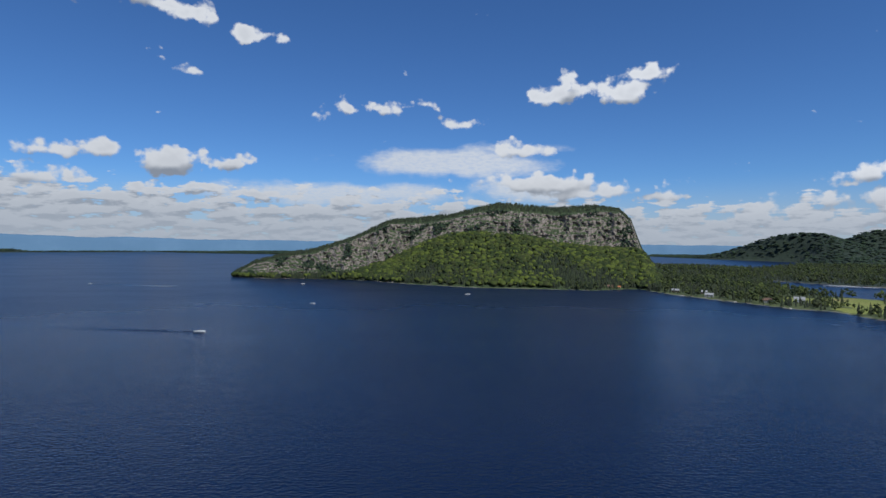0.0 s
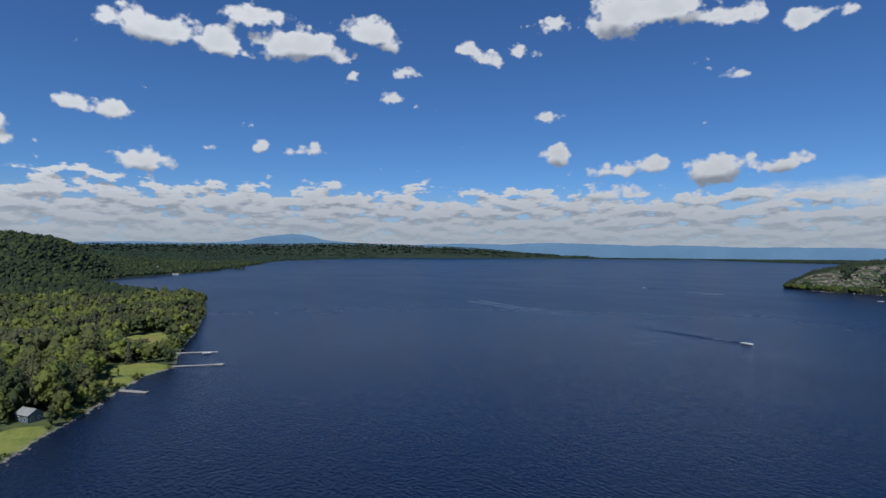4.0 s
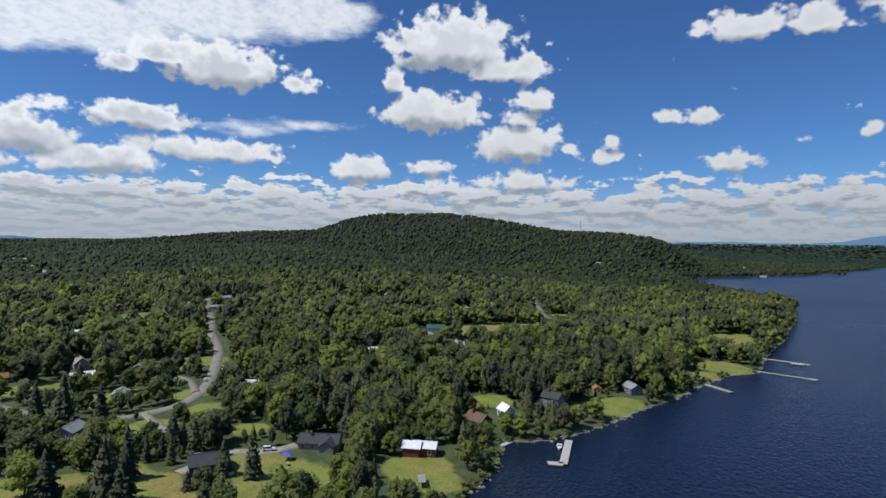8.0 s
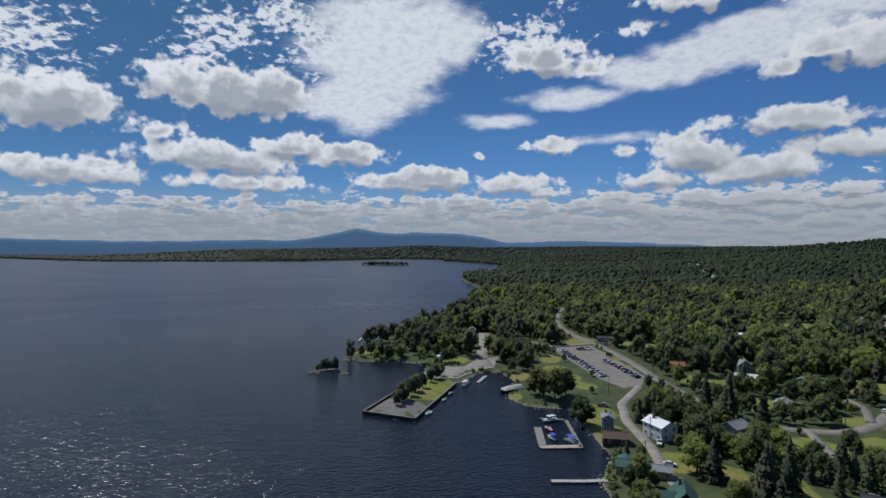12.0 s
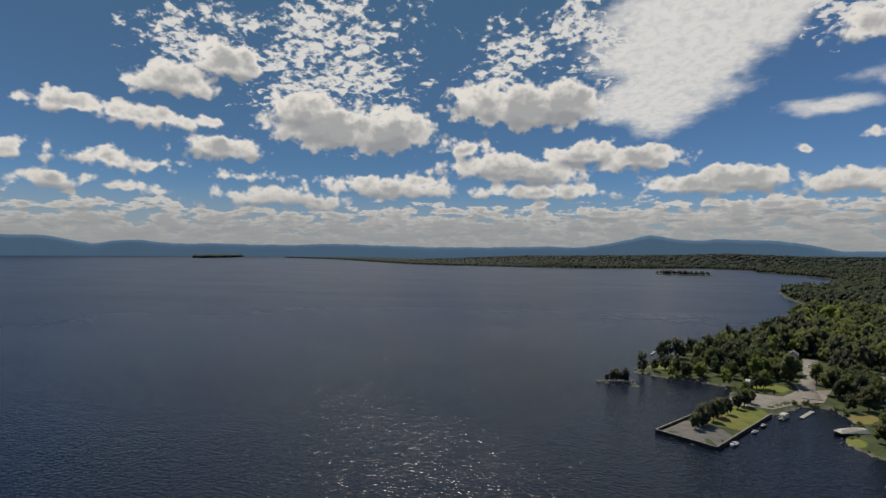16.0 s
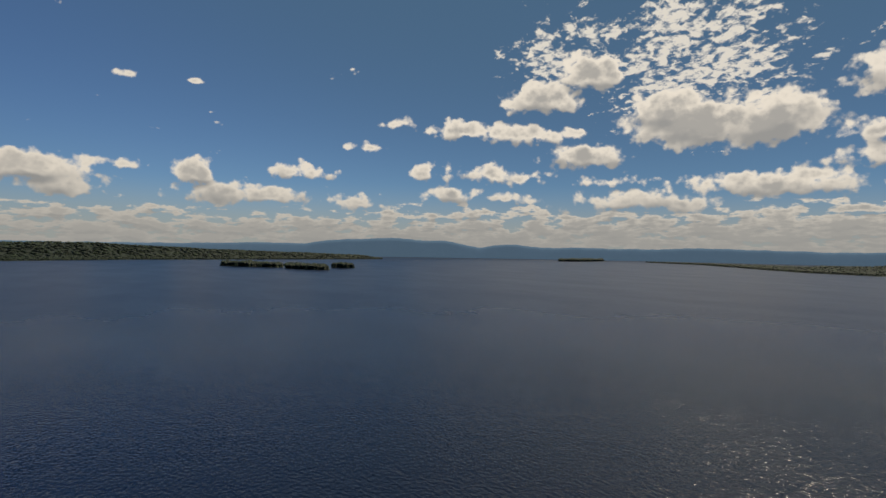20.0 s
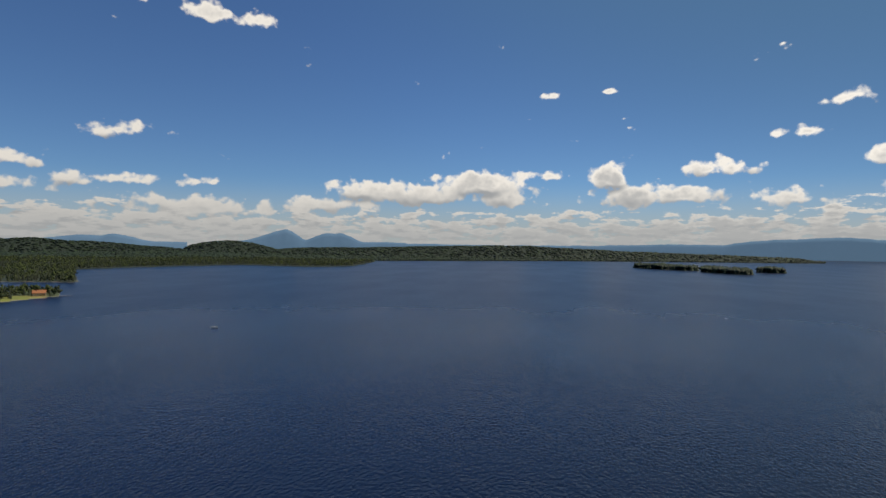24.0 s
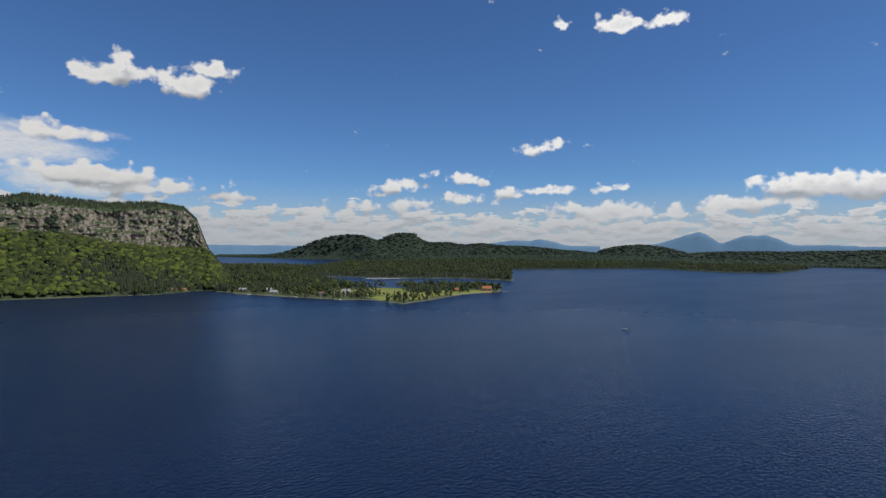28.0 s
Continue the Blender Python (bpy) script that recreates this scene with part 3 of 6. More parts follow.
# ---- mesh helpers ----
def mesh_of(name, verts, faces, mats=(), tags=None):
    """A mesh from arrays; faces all with the same number of corners."""
    verts, faces = np.asarray(verts, np.float32), np.asarray(faces, np.int32)
    me = bpy.data.meshes.new(name)
    n, k = faces.shape
    me.vertices.add(len(verts))
    me.vertices.foreach_set("co", verts.ravel())
    me.loops.add(n * k)
    me.loops.foreach_set("vertex_index", faces.ravel())
    me.polygons.add(n)
    me.polygons.foreach_set("loop_start", np.arange(n, dtype=np.int32) * k)
    for m in mats:
        me.materials.append(m)
    for key, values in (tags or {}).items():
        me.attributes.new(key, "FLOAT", "POINT").data.foreach_set("value", np.asarray(values, np.float32).ravel())
    me.update(calc_edges=True)
    return me


def shade_smooth(me):
    me.polygons.foreach_set("use_smooth", np.ones(len(me.polygons), bool))
    return me


def grid_faces(rows, cols, closed=False):
    i, j = np.meshgrid(np.arange(rows - 1), np.arange(cols if closed else cols - 1), indexing="ij")
    n = (j + 1) % cols
    return np.stack([i * cols + j, i * cols + n, (i + 1) * cols + n, (i + 1) * cols + j], -1).reshape(-1, 4)


# ---- ground, lake, far mountains ----
LAWNS_WEST = ((-457, -128, 24), (-480, -104, 26), (-505, -85, 18), (-152, -104, 19), (-160, -122, 14), (-176, -185, 12), (-205, -180, 10), (-221, -206, 9), (-270, -262, 17), (-284, -248, 12),
              (-202, -287, 14), (-209, -236, 13), (-196, -244, 14), (-505, -398, 16), (-281, -8, 14), (-292, 0, 10), (-532, 94, 26), (-505, 84, 16), (-402, 60, 18), (-372, 46, 10), (-269, -63, 11),
              (-190, -146, 8), (-600, -62, 14), (-382, -201, 12), (-180, -68, 13), (-172, -58, 9), (-387, -421, 20), (-605, -290, 14))
LAWNS_HARBOUR = ((-176, -403, 14), (-186, -418, 10), (-112, -243, 13), (-104, -222, 12), (-104, -208, 8), (-40, -288, 12), (-50, -305, 12), (-119, -181, 10), (-126, -170, 9), (-141, -160, 9), (-134, -142, 12),
                 (-125, -128, 12), (-258, -264, 10), (-218, -387, 14), (-72, -366, 10), (-31, -424, 14), (-15, -405, 9), (-370, -408, 14), (-105, -316, 10), (-121, -300, 11), (-128, -330, 8), (-134, -354, 7),
                 (-84, -276, 6), (-166, -392, 8), (-178, -370, 7), (-176, -330, 5),
                 (-130, -288, 7), (-130, -310, 7), (-132, -332, 7), (-139, -362, 7), (-181, -352, 6))
LAWNS_POINT = ((502, 795, 22), (532, 800, 24), (563, 800, 24), (580, 756, 24), (560, 775, 20), (580, 690, 20), (550, 700, 24), (620, 690, 20), (646, 700, 18), (690, 690, 16), (720, 680, 14), (500, 660, 16), (505, 690, 18),
               (348, 1050, 20), (352, 1085, 22), (356, 1030, 14),
               (540, 660, 32), (590, 690, 40), (650, 690, 42), (705, 680, 32), (560, 760, 48), (600, 810, 46), (525, 815, 34), (401, 1192, 30), (440, 1260, 26))


def lawn_at(x, y):
    """1 on mown or rough grass, 0 in the woods."""
    best = np.full(np.shape(x), -1.0)
    for cx, cy, r in LAWNS_WEST + LAWNS_HARBOUR + LAWNS_POINT:
        best = np.maximum(best, 1.5 - np.hypot(x - cx, y - cy) / r)
    return np.clip(best, 0, 1)

turns, rings = 1200, 240
az_line = np.radians(np.arange(turns) * 360 / turns)
r_line = 60 * (FAR / 60) ** (np.arange(rings) / (rings - 1))
rr, aa = np.meshgrid(r_line, az_line, indexing="ij")
gx, gy = -np.sin(aa) * rr, np.cos(aa) * rr
gd = land(gx, gy)
gz = ground_z(gx, gy, gd)
shore_tag = (1 - smooth(gd, -0.8, 1.4)) * (rr < 1500)
ground = new("ground", shade_smooth(mesh_of("ground", np.stack([gx, gy, gz], -1).reshape(-1, 3), grid_faces(rings, turns, True), [GROUND],
             {"lawn": lawn_at(gx, gy), "shore": shore_tag, "wild": smooth(rr, 850, 1500)})))
tagged(ground, "wooded rolling ground with grassy clearings and gravel shores", "ground", kind="structure")
disc = [(-math.sin(a) * FAR, math.cos(a) * FAR, 0.0) for a in np.linspace(0, 2 * math.pi, 181)[:-1]]
lake = new("water", mesh_of("water", disc + [(0, 0, 0.0)], [(i, (i + 1) % 180, 180) for i in range(180)], [WATER]))
tagged(lake, "dark blue lake with small wind ripples", "lake", kind="structure")

FAR_MOUNTAINS = (
    ("twin blue mountains beyond the wooded shore", ((281, 0.25), (283.5, 0.3), (285.1, 0.35), (286, 0.8), (287, 1.2), (287.8, 1.12), (288.6, 1.17), (289.7, 0.8),
     (290.6, 0.4), (291.4, 0.95), (292.1, 1.42), (292.6, 1.5), (293.6, 1.2), (295, 0.7), (296.5, 0.3), (299, 0.2))),
    ("small blue mountains behind low wooded hills", ((302, 0.1), (304.8, 0.2), (306.3, 0.6), (307.3, 0.85), (308.3, 0.6), (310, 0.7), (312, 0.4), (316, 0.2), (322, 0.1))),
    ("long blue mountain range across the open lake", ((208, 0.3), (210.5, 0.4), (215, 0.2), (219, 0.2), (222, 0.3), (225.5, 0.2), (228.4, 0.52), (230.2, 0.42), (231.8, 0.1), (233.6, 0.45),
     (235.3, 0.78), (238, 0.82), (241.2, 1.02), (244, 0.85), (247.2, 0.72), (249.7, 0.3), (253, 0.35), (257.1, 0.25), (262, 0.15), (270, 0.1), (281, 0.2))),
    ("broad blue mountain beyond the southern shore", ((138, -0.6), (146, 0.0), (152, 0.2), (158.2, 0.35), (161, 0.2), (163.7, 0.15), (166.5, 0.75), (168.3, 1.02), (170.5, 1.08), (172.9, 1.2), (174.6, 1.02),
     (176.6, 1.12), (178.2, 1.42), (179.1, 1.52), (180.2, 1.3), (183, 0.65), (185.7, 0.28), (189, 0.34), (194, 0.2), (201, 0.15), (208, 0.3), (212, 0.1))),
    ("flat-topped blue mountain beyond the northern shore", ((56, 0.3), (61.5, 0.5), (64.5, 0.75), (66, 1.15), (67.9, 1.38), (69.3, 1.2), (70.8, 1.02), (72.5, 0.6), (76, 0.4), (82, 0.5), (90, 0.3))),
    ("low blue hills along the northern horizon", ((322, 0.0), (330, 0.0), (338, 0.05), (345, 0.05), (352, 0.1), (362, 0.1), (372, 0.15), (377, 0.22), (384, 0.2), (389.5, 0.42), (392, 0.3), (397.5, 0.5),
     (402, 0.62), (406, 0.4), (411, 0.5), (416, 0.3))))
for label, line in FAR_MOUNTAINS:
    a0, a1 = line[0][0], line[-1][0]
    az = np.arange(a0 - 0.6, a1 + 0.6, 0.12)
    el = np.interp(az, [a for a, e in line], [e for a, e in line])
    el = np.convolve(np.pad(el, 2, "edge"), np.ones(5) / 5, "valid")
    el = el + 0.035 * waves(az * 60, az * 13, 60.0) + 0.02 * waves(az * 60, az * 29, 17.0)
    top = H + np.tan(np.radians(el)) * 4860
    shape = ((4790, 0.0), (4815, 0.45), (4840, 0.82), (4860, 1.0), (4885, 0.8), (4935, 0.0))
    a = np.radians(az)
    rows = [np.stack([-np.sin(a) * r, np.cos(a) * r, -3 + (top + 3) * k + 4 * waves(az * 60, az * 0 + r, 25.0) * (0.1 < k < 0.9)], -1) for r, k in shape]
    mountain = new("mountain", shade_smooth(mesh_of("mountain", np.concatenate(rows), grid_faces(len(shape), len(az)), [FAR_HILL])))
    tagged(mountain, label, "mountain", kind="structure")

# ---- the cliff mountain ----
CLIFF_AZ = (-21.5, -20.6, -19.9, -19.4, -18.7, -17.6, -15.2, -11.6, -8.4, -5.9, -3.8, -0.9, 2.0, 5.5, 9.5, 12.9, 16.2, 18.8, 20.8)
CLIFF_TOP = (-2.4, -1.6, -0.7, 0.45, 2.35, 3.42, 3.85, 3.6, 3.85, 4.1, 3.7, 2.9, 2.6, 2.25, 0.35, -0.68, -1.3, -1.9, -3.2)
ROCK_TOP = (-2.6, -1.9, -0.8, 0.4, 2.28, 3.25, 3.3, 2.95, 3.25, 3.45, 3.3, 2.6, 2.05, 1.95, 0.15, -1.0, -1.5, -2.1, -3.25)
ROCK_FOOT = (-2.8, -2.1, -1.0, -0.72, -0.66, -0.62, -0.55, -0.1, 0.6, 0.72, 0.95, 0.72, -0.2, -2.0, -3.3, -3.35, -3.4, -3.42, -3.3)
FOOT_R = (1180, 1200, 1230, 1250, 1260, 1265, 1260, 1255, 1250, 1250, 1255, 1260, 1260, 1230, 1205, 1255, 1275, 1310, 1352)
az = np.arange(-21.5, 20.81, 0.06)
top, rock, foot, foot_r = (np.interp(az, CLIFF_AZ[::1], v) for v in (CLIFF_TOP, ROCK_TOP, ROCK_FOOT, FOOT_R))
shore_r = np.interp(az, (-21.5, -19.5, -18, -15.2, -9.7, -2.7, 3.7, 7.8, 12.9, 17.8, 20.8), (1010, 1062, 1045, 1000, 1005, 1018, 1092, 1188, 1250, 1285, 1362)) - 6
rows, kinds = [], []
a = np.radians(az)
lean = np.clip((rock - foot) / 3.5, 0, 1)
rock_r, top_r = foot_r + 22 + 55 * lean, foot_r + 60 + 120 * lean
z_of = lambda el, r: H + np.tan(np.radians(el)) * r
z_foot, z_rock, z_top = np.maximum(z_of(foot, foot_r), 0.5), z_of(rock, rock_r), z_of(top, top_r)
steps = [(shore_r, 0 * az - 2)] + [(shore_r + (foot_r - shore_r) * s, z_foot * s ** 1.15) for s in np.linspace(0.04, 0.97, 14)]
for s in np.linspace(0, 1, 46):  # the rock face in ledges
    ledge = s + 0.022 * math.sin(s * 31)
    steps.append((foot_r + (rock_r - foot_r) * ledge, z_foot + (z_rock - z_foot) * s))
steps += [(rock_r + (top_r - rock_r) * s, z_rock + (z_top - z_rock) * math.sin(s * math.pi / 2)) for s in np.linspace(0.08, 1, 10)]
steps += [(top_r + 430 * s, z_top * (1 - s) - 3 * s) for s in (0.15, 0.35, 0.6, 0.8, 1.0)]
cliff = []
for n, (r, z) in enumerate(steps):
    x, y = -np.sin(a) * r, np.cos(a) * r
    onrock = (14 < n < 62)
    if onrock:  # buttresses, gullies and broken blocks
        crag = np.array([noise.noise(Vector((u * 1.1 + w * 0.012, v * 0.25, w * 0.02))) for u, v, w in zip(az, az * 0 + 1, z)])
        block = np.array([noise.cell(Vector((u * 2.6 + 0.6 * math.sin(w * 0.08), w * 0.07, 3.0))) for u, w in zip(az, z)])
        grain = np.array([noise.noise(Vector((u * 3.4, 2.0, w * 0.16))) for u, w in zip(az, z)])
        push = (crag * 18 + block * 4 + grain * 9) * np.clip(lean * 1.3, 0.25, 1) * min(1, (n - 14) / 4, (62 - n) / 4)
        x, y = x + np.sin(a) * push, y - np.cos(a) * push
    else:
        z = z + np.array([noise.noise(Vector((u * 1.4, n * 0.35, 9.0))) for u in az]) * (3.0 if 0 < n < 72 else 0)
    cliff.append(np.stack([x, y, z], -1))
cliff = np.stack(cliff)
cliff_rock = new("cliff_mountain", mesh_of("cliff_mountain", cliff.reshape(-1, 3), grid_faces(len(steps), len(az)), [ROCK]))
tagged(cliff_rock, "steep grey rock cliff mountain with wooded top and foot", "mountain", kind="structure")

# ---- builders for things ----
class Solid:
    """Collects boxes, prisms and turned shapes into one mesh."""

    def __init__(self):
        self.v, self.f = [], []

    def add(self, verts, faces):
        n = len(self.v)
        self.v += [tuple(p) for p in verts]
        self.f += [tuple(i + n for i in f) for f in faces]
        return self

    def box(self, x, y, z, sx, sy, sz, turn=0.0, taper=1.0):
        """A box with its base centre at x, y, z."""
        c, s = math.cos(radians(turn)), math.sin(radians(turn))
        pts = []
        for k, t in ((0, 1.0), (sz, taper)):
            for a, b in ((-1, -1), (1, -1), (1, 1), (-1, 1)):
                u, w = a * sx / 2 * t, b * sy / 2 * t
                pts.append((x + u * c - w * s, y + u * s + w * c, z + k))
        return self.add(pts, ((3, 2, 1, 0), (4, 5, 6, 7), (0, 1, 5, 4), (1, 2, 6, 5), (2, 3, 7, 6), (3, 0, 4, 7)))

    def prism(self, ring, z0, z1):
        n = len(ring)
        return self.add([(x, y, z0) for x, y in ring] + [(x, y, z1) for x, y in ring],
                        [tuple(range(n))[::-1], tuple(range(n, 2 * n))] + [(i, (i + 1) % n, n + (i + 1) % n, n + i) for i in range(n)])

    def loft(self, sections):
        """Closed rings of equal length, joined and capped."""
        n, m = len(sections[0]), len(sections)
        faces = [(k * n + i, k * n + (i + 1) % n, (k + 1) * n + (i + 1) % n, (k + 1) * n + i) for k in range(m - 1) for i in range(n)]
        return self.add([p for s in sections for p in s], faces + [tuple(range(n))[::-1], tuple((m - 1) * n + i for i in range(n))])

    def tube(self, a, b, r0, r1=None, sides=7):
        a, b = Vector(a), Vector(b)
        r1 = r0 if r1 is None else r1
        axis = (b - a).normalized()
        u = axis.orthogonal().normalized()
        w = axis.cross(u)
        rings = [[tuple(p + (u * math.cos(2 * math.pi * i / sides) + w * math.sin(2 * math.pi * i / sides)) * r) for i in range(sides)] for p, r in ((a, r0), (b, r1))]
        return self.loft(rings)

    def mesh(self, name, mat):
        me = bpy.data.meshes.new(name)
        me.from_pydata(self.v, [], self.f)
        bm = bmesh.new()
        bm.from_mesh(me)
        bmesh.ops.recalc_face_normals(bm, faces=bm.faces)
        bm.to_mesh(me)
        bm.free()
        me.materials.append(mat)
        return me


def part(name, solid, mat, parent, label=""):
    ob = new(name, solid.mesh(name, mat) if isinstance(solid, Solid) else solid)
    ob.parent = parent
    return tagged(ob, label)


def thing(name, x, y, z, turn, label, category, group="", kind=""):
    ob = new(name)
    ob.empty_display_size = 0.2
    ob.matrix_world = pose(x, y, z, 0, 0, turn)
    return tagged(ob, label, category, group, kind)


def level(x, y):
    return float(ground_z(np.array([float(x)]), np.array([float(y)]))[0])


# paints
ASPHALT = painted("worn_asphalt", (0.215, 0.192, 0.165), 0.9, 0.14, 6.0)
GRAVEL = painted("pale_gravel", (0.27, 0.245, 0.21), 0.95, 0.18, 5.0)
DARK_GRAVEL = painted("packed_grey_gravel", (0.165, 0.155, 0.14), 0.95, 0.2, 3.0)
WEATHERED = painted("weathered_grey_planks", (0.24, 0.235, 0.22), 0.85, 0.2, 1.0)
TAN_PLANK = painted("new_tan_planks", (0.44, 0.36, 0.27), 0.8, 0.15, 1.0)
CONCRETE = painted("weathered_concrete", (0.30, 0.28, 0.25), 0.9, 0.2, 2.5)
DARK_TIMBER = painted("dark_wet_timber", (0.045, 0.038, 0.03), 0.7, 0.25, 1.0)
PLANK = painted("silvered_planks", (0.42, 0.40, 0.365), 0.8, 0.15, 1.0)
WHITE_WALL = painted("white_clapboard", (0.62, 0.64, 0.66), 0.6, 0.08)
GREY_WALL = painted("grey_clapboard", (0.27, 0.28, 0.29), 0.7, 0.1)
BROWN_WALL = painted("brown_stained_boards", (0.075, 0.042, 0.028), 0.75, 0.2)
RED_WALL = painted("barn_red_boards", (0.16, 0.03, 0.025), 0.7, 0.15)
TAN_WALL = painted("tan_boards", (0.36, 0.24, 0.13), 0.7, 0.15)
BLUE_WALL = painted("blue_grey_boards", (0.13, 0.16, 0.20), 0.7, 0.12)
GREEN_ROOF = painted("green_metal_roof", (0.04, 0.105, 0.08), 0.45, 0.12, 2.0)
PALE_GREEN_ROOF = painted("pale_green_shingles", (0.24, 0.30, 0.26), 0.8, 0.12, 2.0)
WHITE_ROOF = painted("white_metal_roof", (0.74, 0.75, 0.76), 0.5, 0.06, 2.0)
GREY_ROOF = painted("grey_shingles", (0.25, 0.255, 0.26), 0.85, 0.12, 1.5)
DARK_ROOF = painted("charcoal_shingles", (0.045, 0.045, 0.052), 0.85, 0.18, 1.5)
BROWN_ROOF = painted("brown_shingles", (0.14, 0.085, 0.06), 0.85, 0.18, 1.5)
ORANGE_ROOF = painted("orange_brown_roof", (0.34, 0.13, 0.05), 0.75, 0.15, 1.5)
TRIM = painted("white_trim", (0.72, 0.72, 0.70), 0.6, 0.06)
BRICK = painted("chimney_brick", (0.20, 0.10, 0.075), 0.9, 0.2, 0.5)
TARP = painted("white_boat_cover", (0.62, 0.58, 0.50), 0.8, 0.12, 1.5)
BLUE_TARP = painted("blue_canopy", (0.06, 0.09, 0.48), 0.6, 0.1)
HULL = painted("white_gelcoat", (0.74, 0.75, 0.75), 0.3, 0.05)
RED_PAINT = painted("red_paint", (0.42, 0.05, 0.035), 0.5, 0.1)
RUBBER = painted("black_rubber", (0.02, 0.02, 0.02), 0.85, 0.1)
STEEL = painted("galvanised_steel", (0.38, 0.39, 0.40), 0.45, 0.12, 1.0, 0.7)
STONE = painted("shore_boulders", (0.24, 0.215, 0.185), 0.92, 0.3, 0.8)
POLE_WOOD = painted("pole_wood", (0.12, 0.095, 0.075), 0.9, 0.2, 1.0)


def build_glass(b, bsdf):
    put(b, bsdf, Base_Color=(0.02, 0.028, 0.035), Roughness=0.06, Specular_IOR_Level=0.7)


GLASS = material("dark_window_glass", build_glass)


def build_car(b, bsdf):
    each = b.add("ShaderNodeObjectInfo").outputs["Random"]
    n = b.add("ShaderNodeValToRGB", (each,))
    n.color_ramp.interpolation = "CONSTANT"
    e = n.color_ramp.elements
    e[0].color, e[1].position, e[1].color = (0.62, 0.63, 0.63, 1), 0.34, (0.30, 0.31, 0.32, 1)
    for at, col in ((0.5, (0.03, 0.03, 0.034, 1)), (0.68, (0.09, 0.10, 0.12, 1)), (0.8, (0.22, 0.025, 0.02, 1)), (0.87, (0.035, 0.06, 0.15, 1)), (0.93, (0.5, 0.5, 0.48, 1))):
        e.new(at).color = col
    dust = b.noise(b.add("ShaderNodeTexCoord").outputs["Object"], 2.5, 3.0, 0.6)
    put(b, bsdf, Base_Color=b.mix(b.ramp(dust, 0.45, 0.8, 0.0, 0.25), n.outputs[0], (0.25, 0.22, 0.18)), Roughness=b.ramp(dust, 0.3, 0.7, 0.22, 0.4), Coat_Weight=0.5)


CAR_PAINT = material("car_paint", build_car)

# ---- roads, yards, quay ----
ROADS = (
    ("main_road", "winding grey asphalt road through the wooded village", 6.4, ASPHALT,
     ((-262, -640), (-236, -590), (-211, -536), (-192, -475), (-187, -430), (-189, -381), (-185, -335), (-178, -294), (-174, -258), (-172, -229), (-180, -209), (-198, -198), (-217, -199),
      (-242, -212), (-283, -242), (-314, -267), (-351, -305), (-396, -345), (-442, -389), (-500, -440))),
    ("harbour_lane", "narrow gravel lane past the lakeside cabins", 4.6, GRAVEL,
     ((-160, -283), (-145, -266), (-133, -252), (-128, -240), (-123, -229), (-119, -210), (-116, -196), (-111, -181), (-107, -168), (-105, -156), (-112, -142), (-124, -132))),
    ("driveway", "short gravel driveway between dark-roofed houses", 5.0, GRAVEL, ((-146, -140), (-157, -137), (-168, -134), (-173, -123), (-182, -118))),
    ("side_drive", "grassy gravel drive leaving the road bend", 3.6, GRAVEL, ((-191, -202), (-184, -190), (-176, -174), (-166, -158), (-160, -142))),
    ("north_road", "far stretch of asphalt road among trees", 7.0, ASPHALT, ((-800, -150), (-746, -122), (-660, -101), (-595, -84), (-560, -70))),
    ("yard_drive", "gravel drive to a green-roofed house", 6.0, GRAVEL, ((-455, -172), (-430, -154), (-412, -143), (-404, -126), (-390, -112), (-378, -100))),
    ("hill_road", "pale gravel road in a far clearing", 9.0, GRAVEL, ((-830, -1180), (-759, -1095), (-743, -1035), (-700, -960), (-669, -905))),
    ("landing_road", "gravel road down to the boat landing", 9.5, GRAVEL, ((-118, -470), (-110, -436), (-101, -400), (-92, -375), (-88, -345))),
    ("lot_entry", "asphalt entry to the car park", 6.0, ASPHALT, ((-186, -400), (-165, -398), (-148, -400), (-142, -420))),
    ("curve_drive", "short asphalt loop beside a lawn", 4.0, ASPHALT, ((-225, -205), (-240, -222), (-246, -236), (-243, -250), (-234, -262))),
)
road_lines = []


def curve_points(line, step=4.0):
    """Points along a smooth line through the given ones."""
    out, n = [], len(line)
    for i in range(n - 1):
        p0, p1, p2, p3 = (Vector(line[min(max(i + k, 0), n - 1)]) for k in (-1, 0, 1, 2))
        m = max(2, int((p2 - p1).length / step))
        for k in range(m):
            t = k / m
            out.append(0.5 * (2 * p1 + (p2 - p0) * t + (2 * p0 - 5 * p1 + 4 * p2 - p3) * t * t + (3 * p1 - p0 - 3 * p2 + p3) * t ** 3))
    return out + [Vector(line[-1])]


for n, (name, label, width, mat, line) in enumerate(ROADS):
    pts = curve_points(line)
    verts = []
    for i, p in enumerate(pts):
        q = (pts[min(i + 1, len(pts) - 1)] - pts[max(i - 1, 0)]).normalized()
        side = Vector((-q.y, q.x))
        w = width / 2 * (1 + 0.06 * math.sin(i * 1.7))
        for k in (-1.0, -0.94, 0.0, 0.94, 1.0):
            s = p + side * k * w
            verts.append((s.x, s.y, (0.2 + 0.03 * n if abs(k) < 1 else -0.35) + (0.05 if k == 0 else 0)))
    verts = np.array(verts)
    bare = ground_z(verts[:, 0], verts[:, 1])
    verts[:, 2] += bare * 0.5 + np.repeat(bare[2::5], 5) * 0.5
    ob = new(name, shade_smooth(mesh_of(name, verts, grid_faces(len(pts), 5), [mat])))
    tagged(ob, label, "road", kind="structure")
    road_lines.append((np.array([(p.x, p.y) for p in pts]), width / 2))


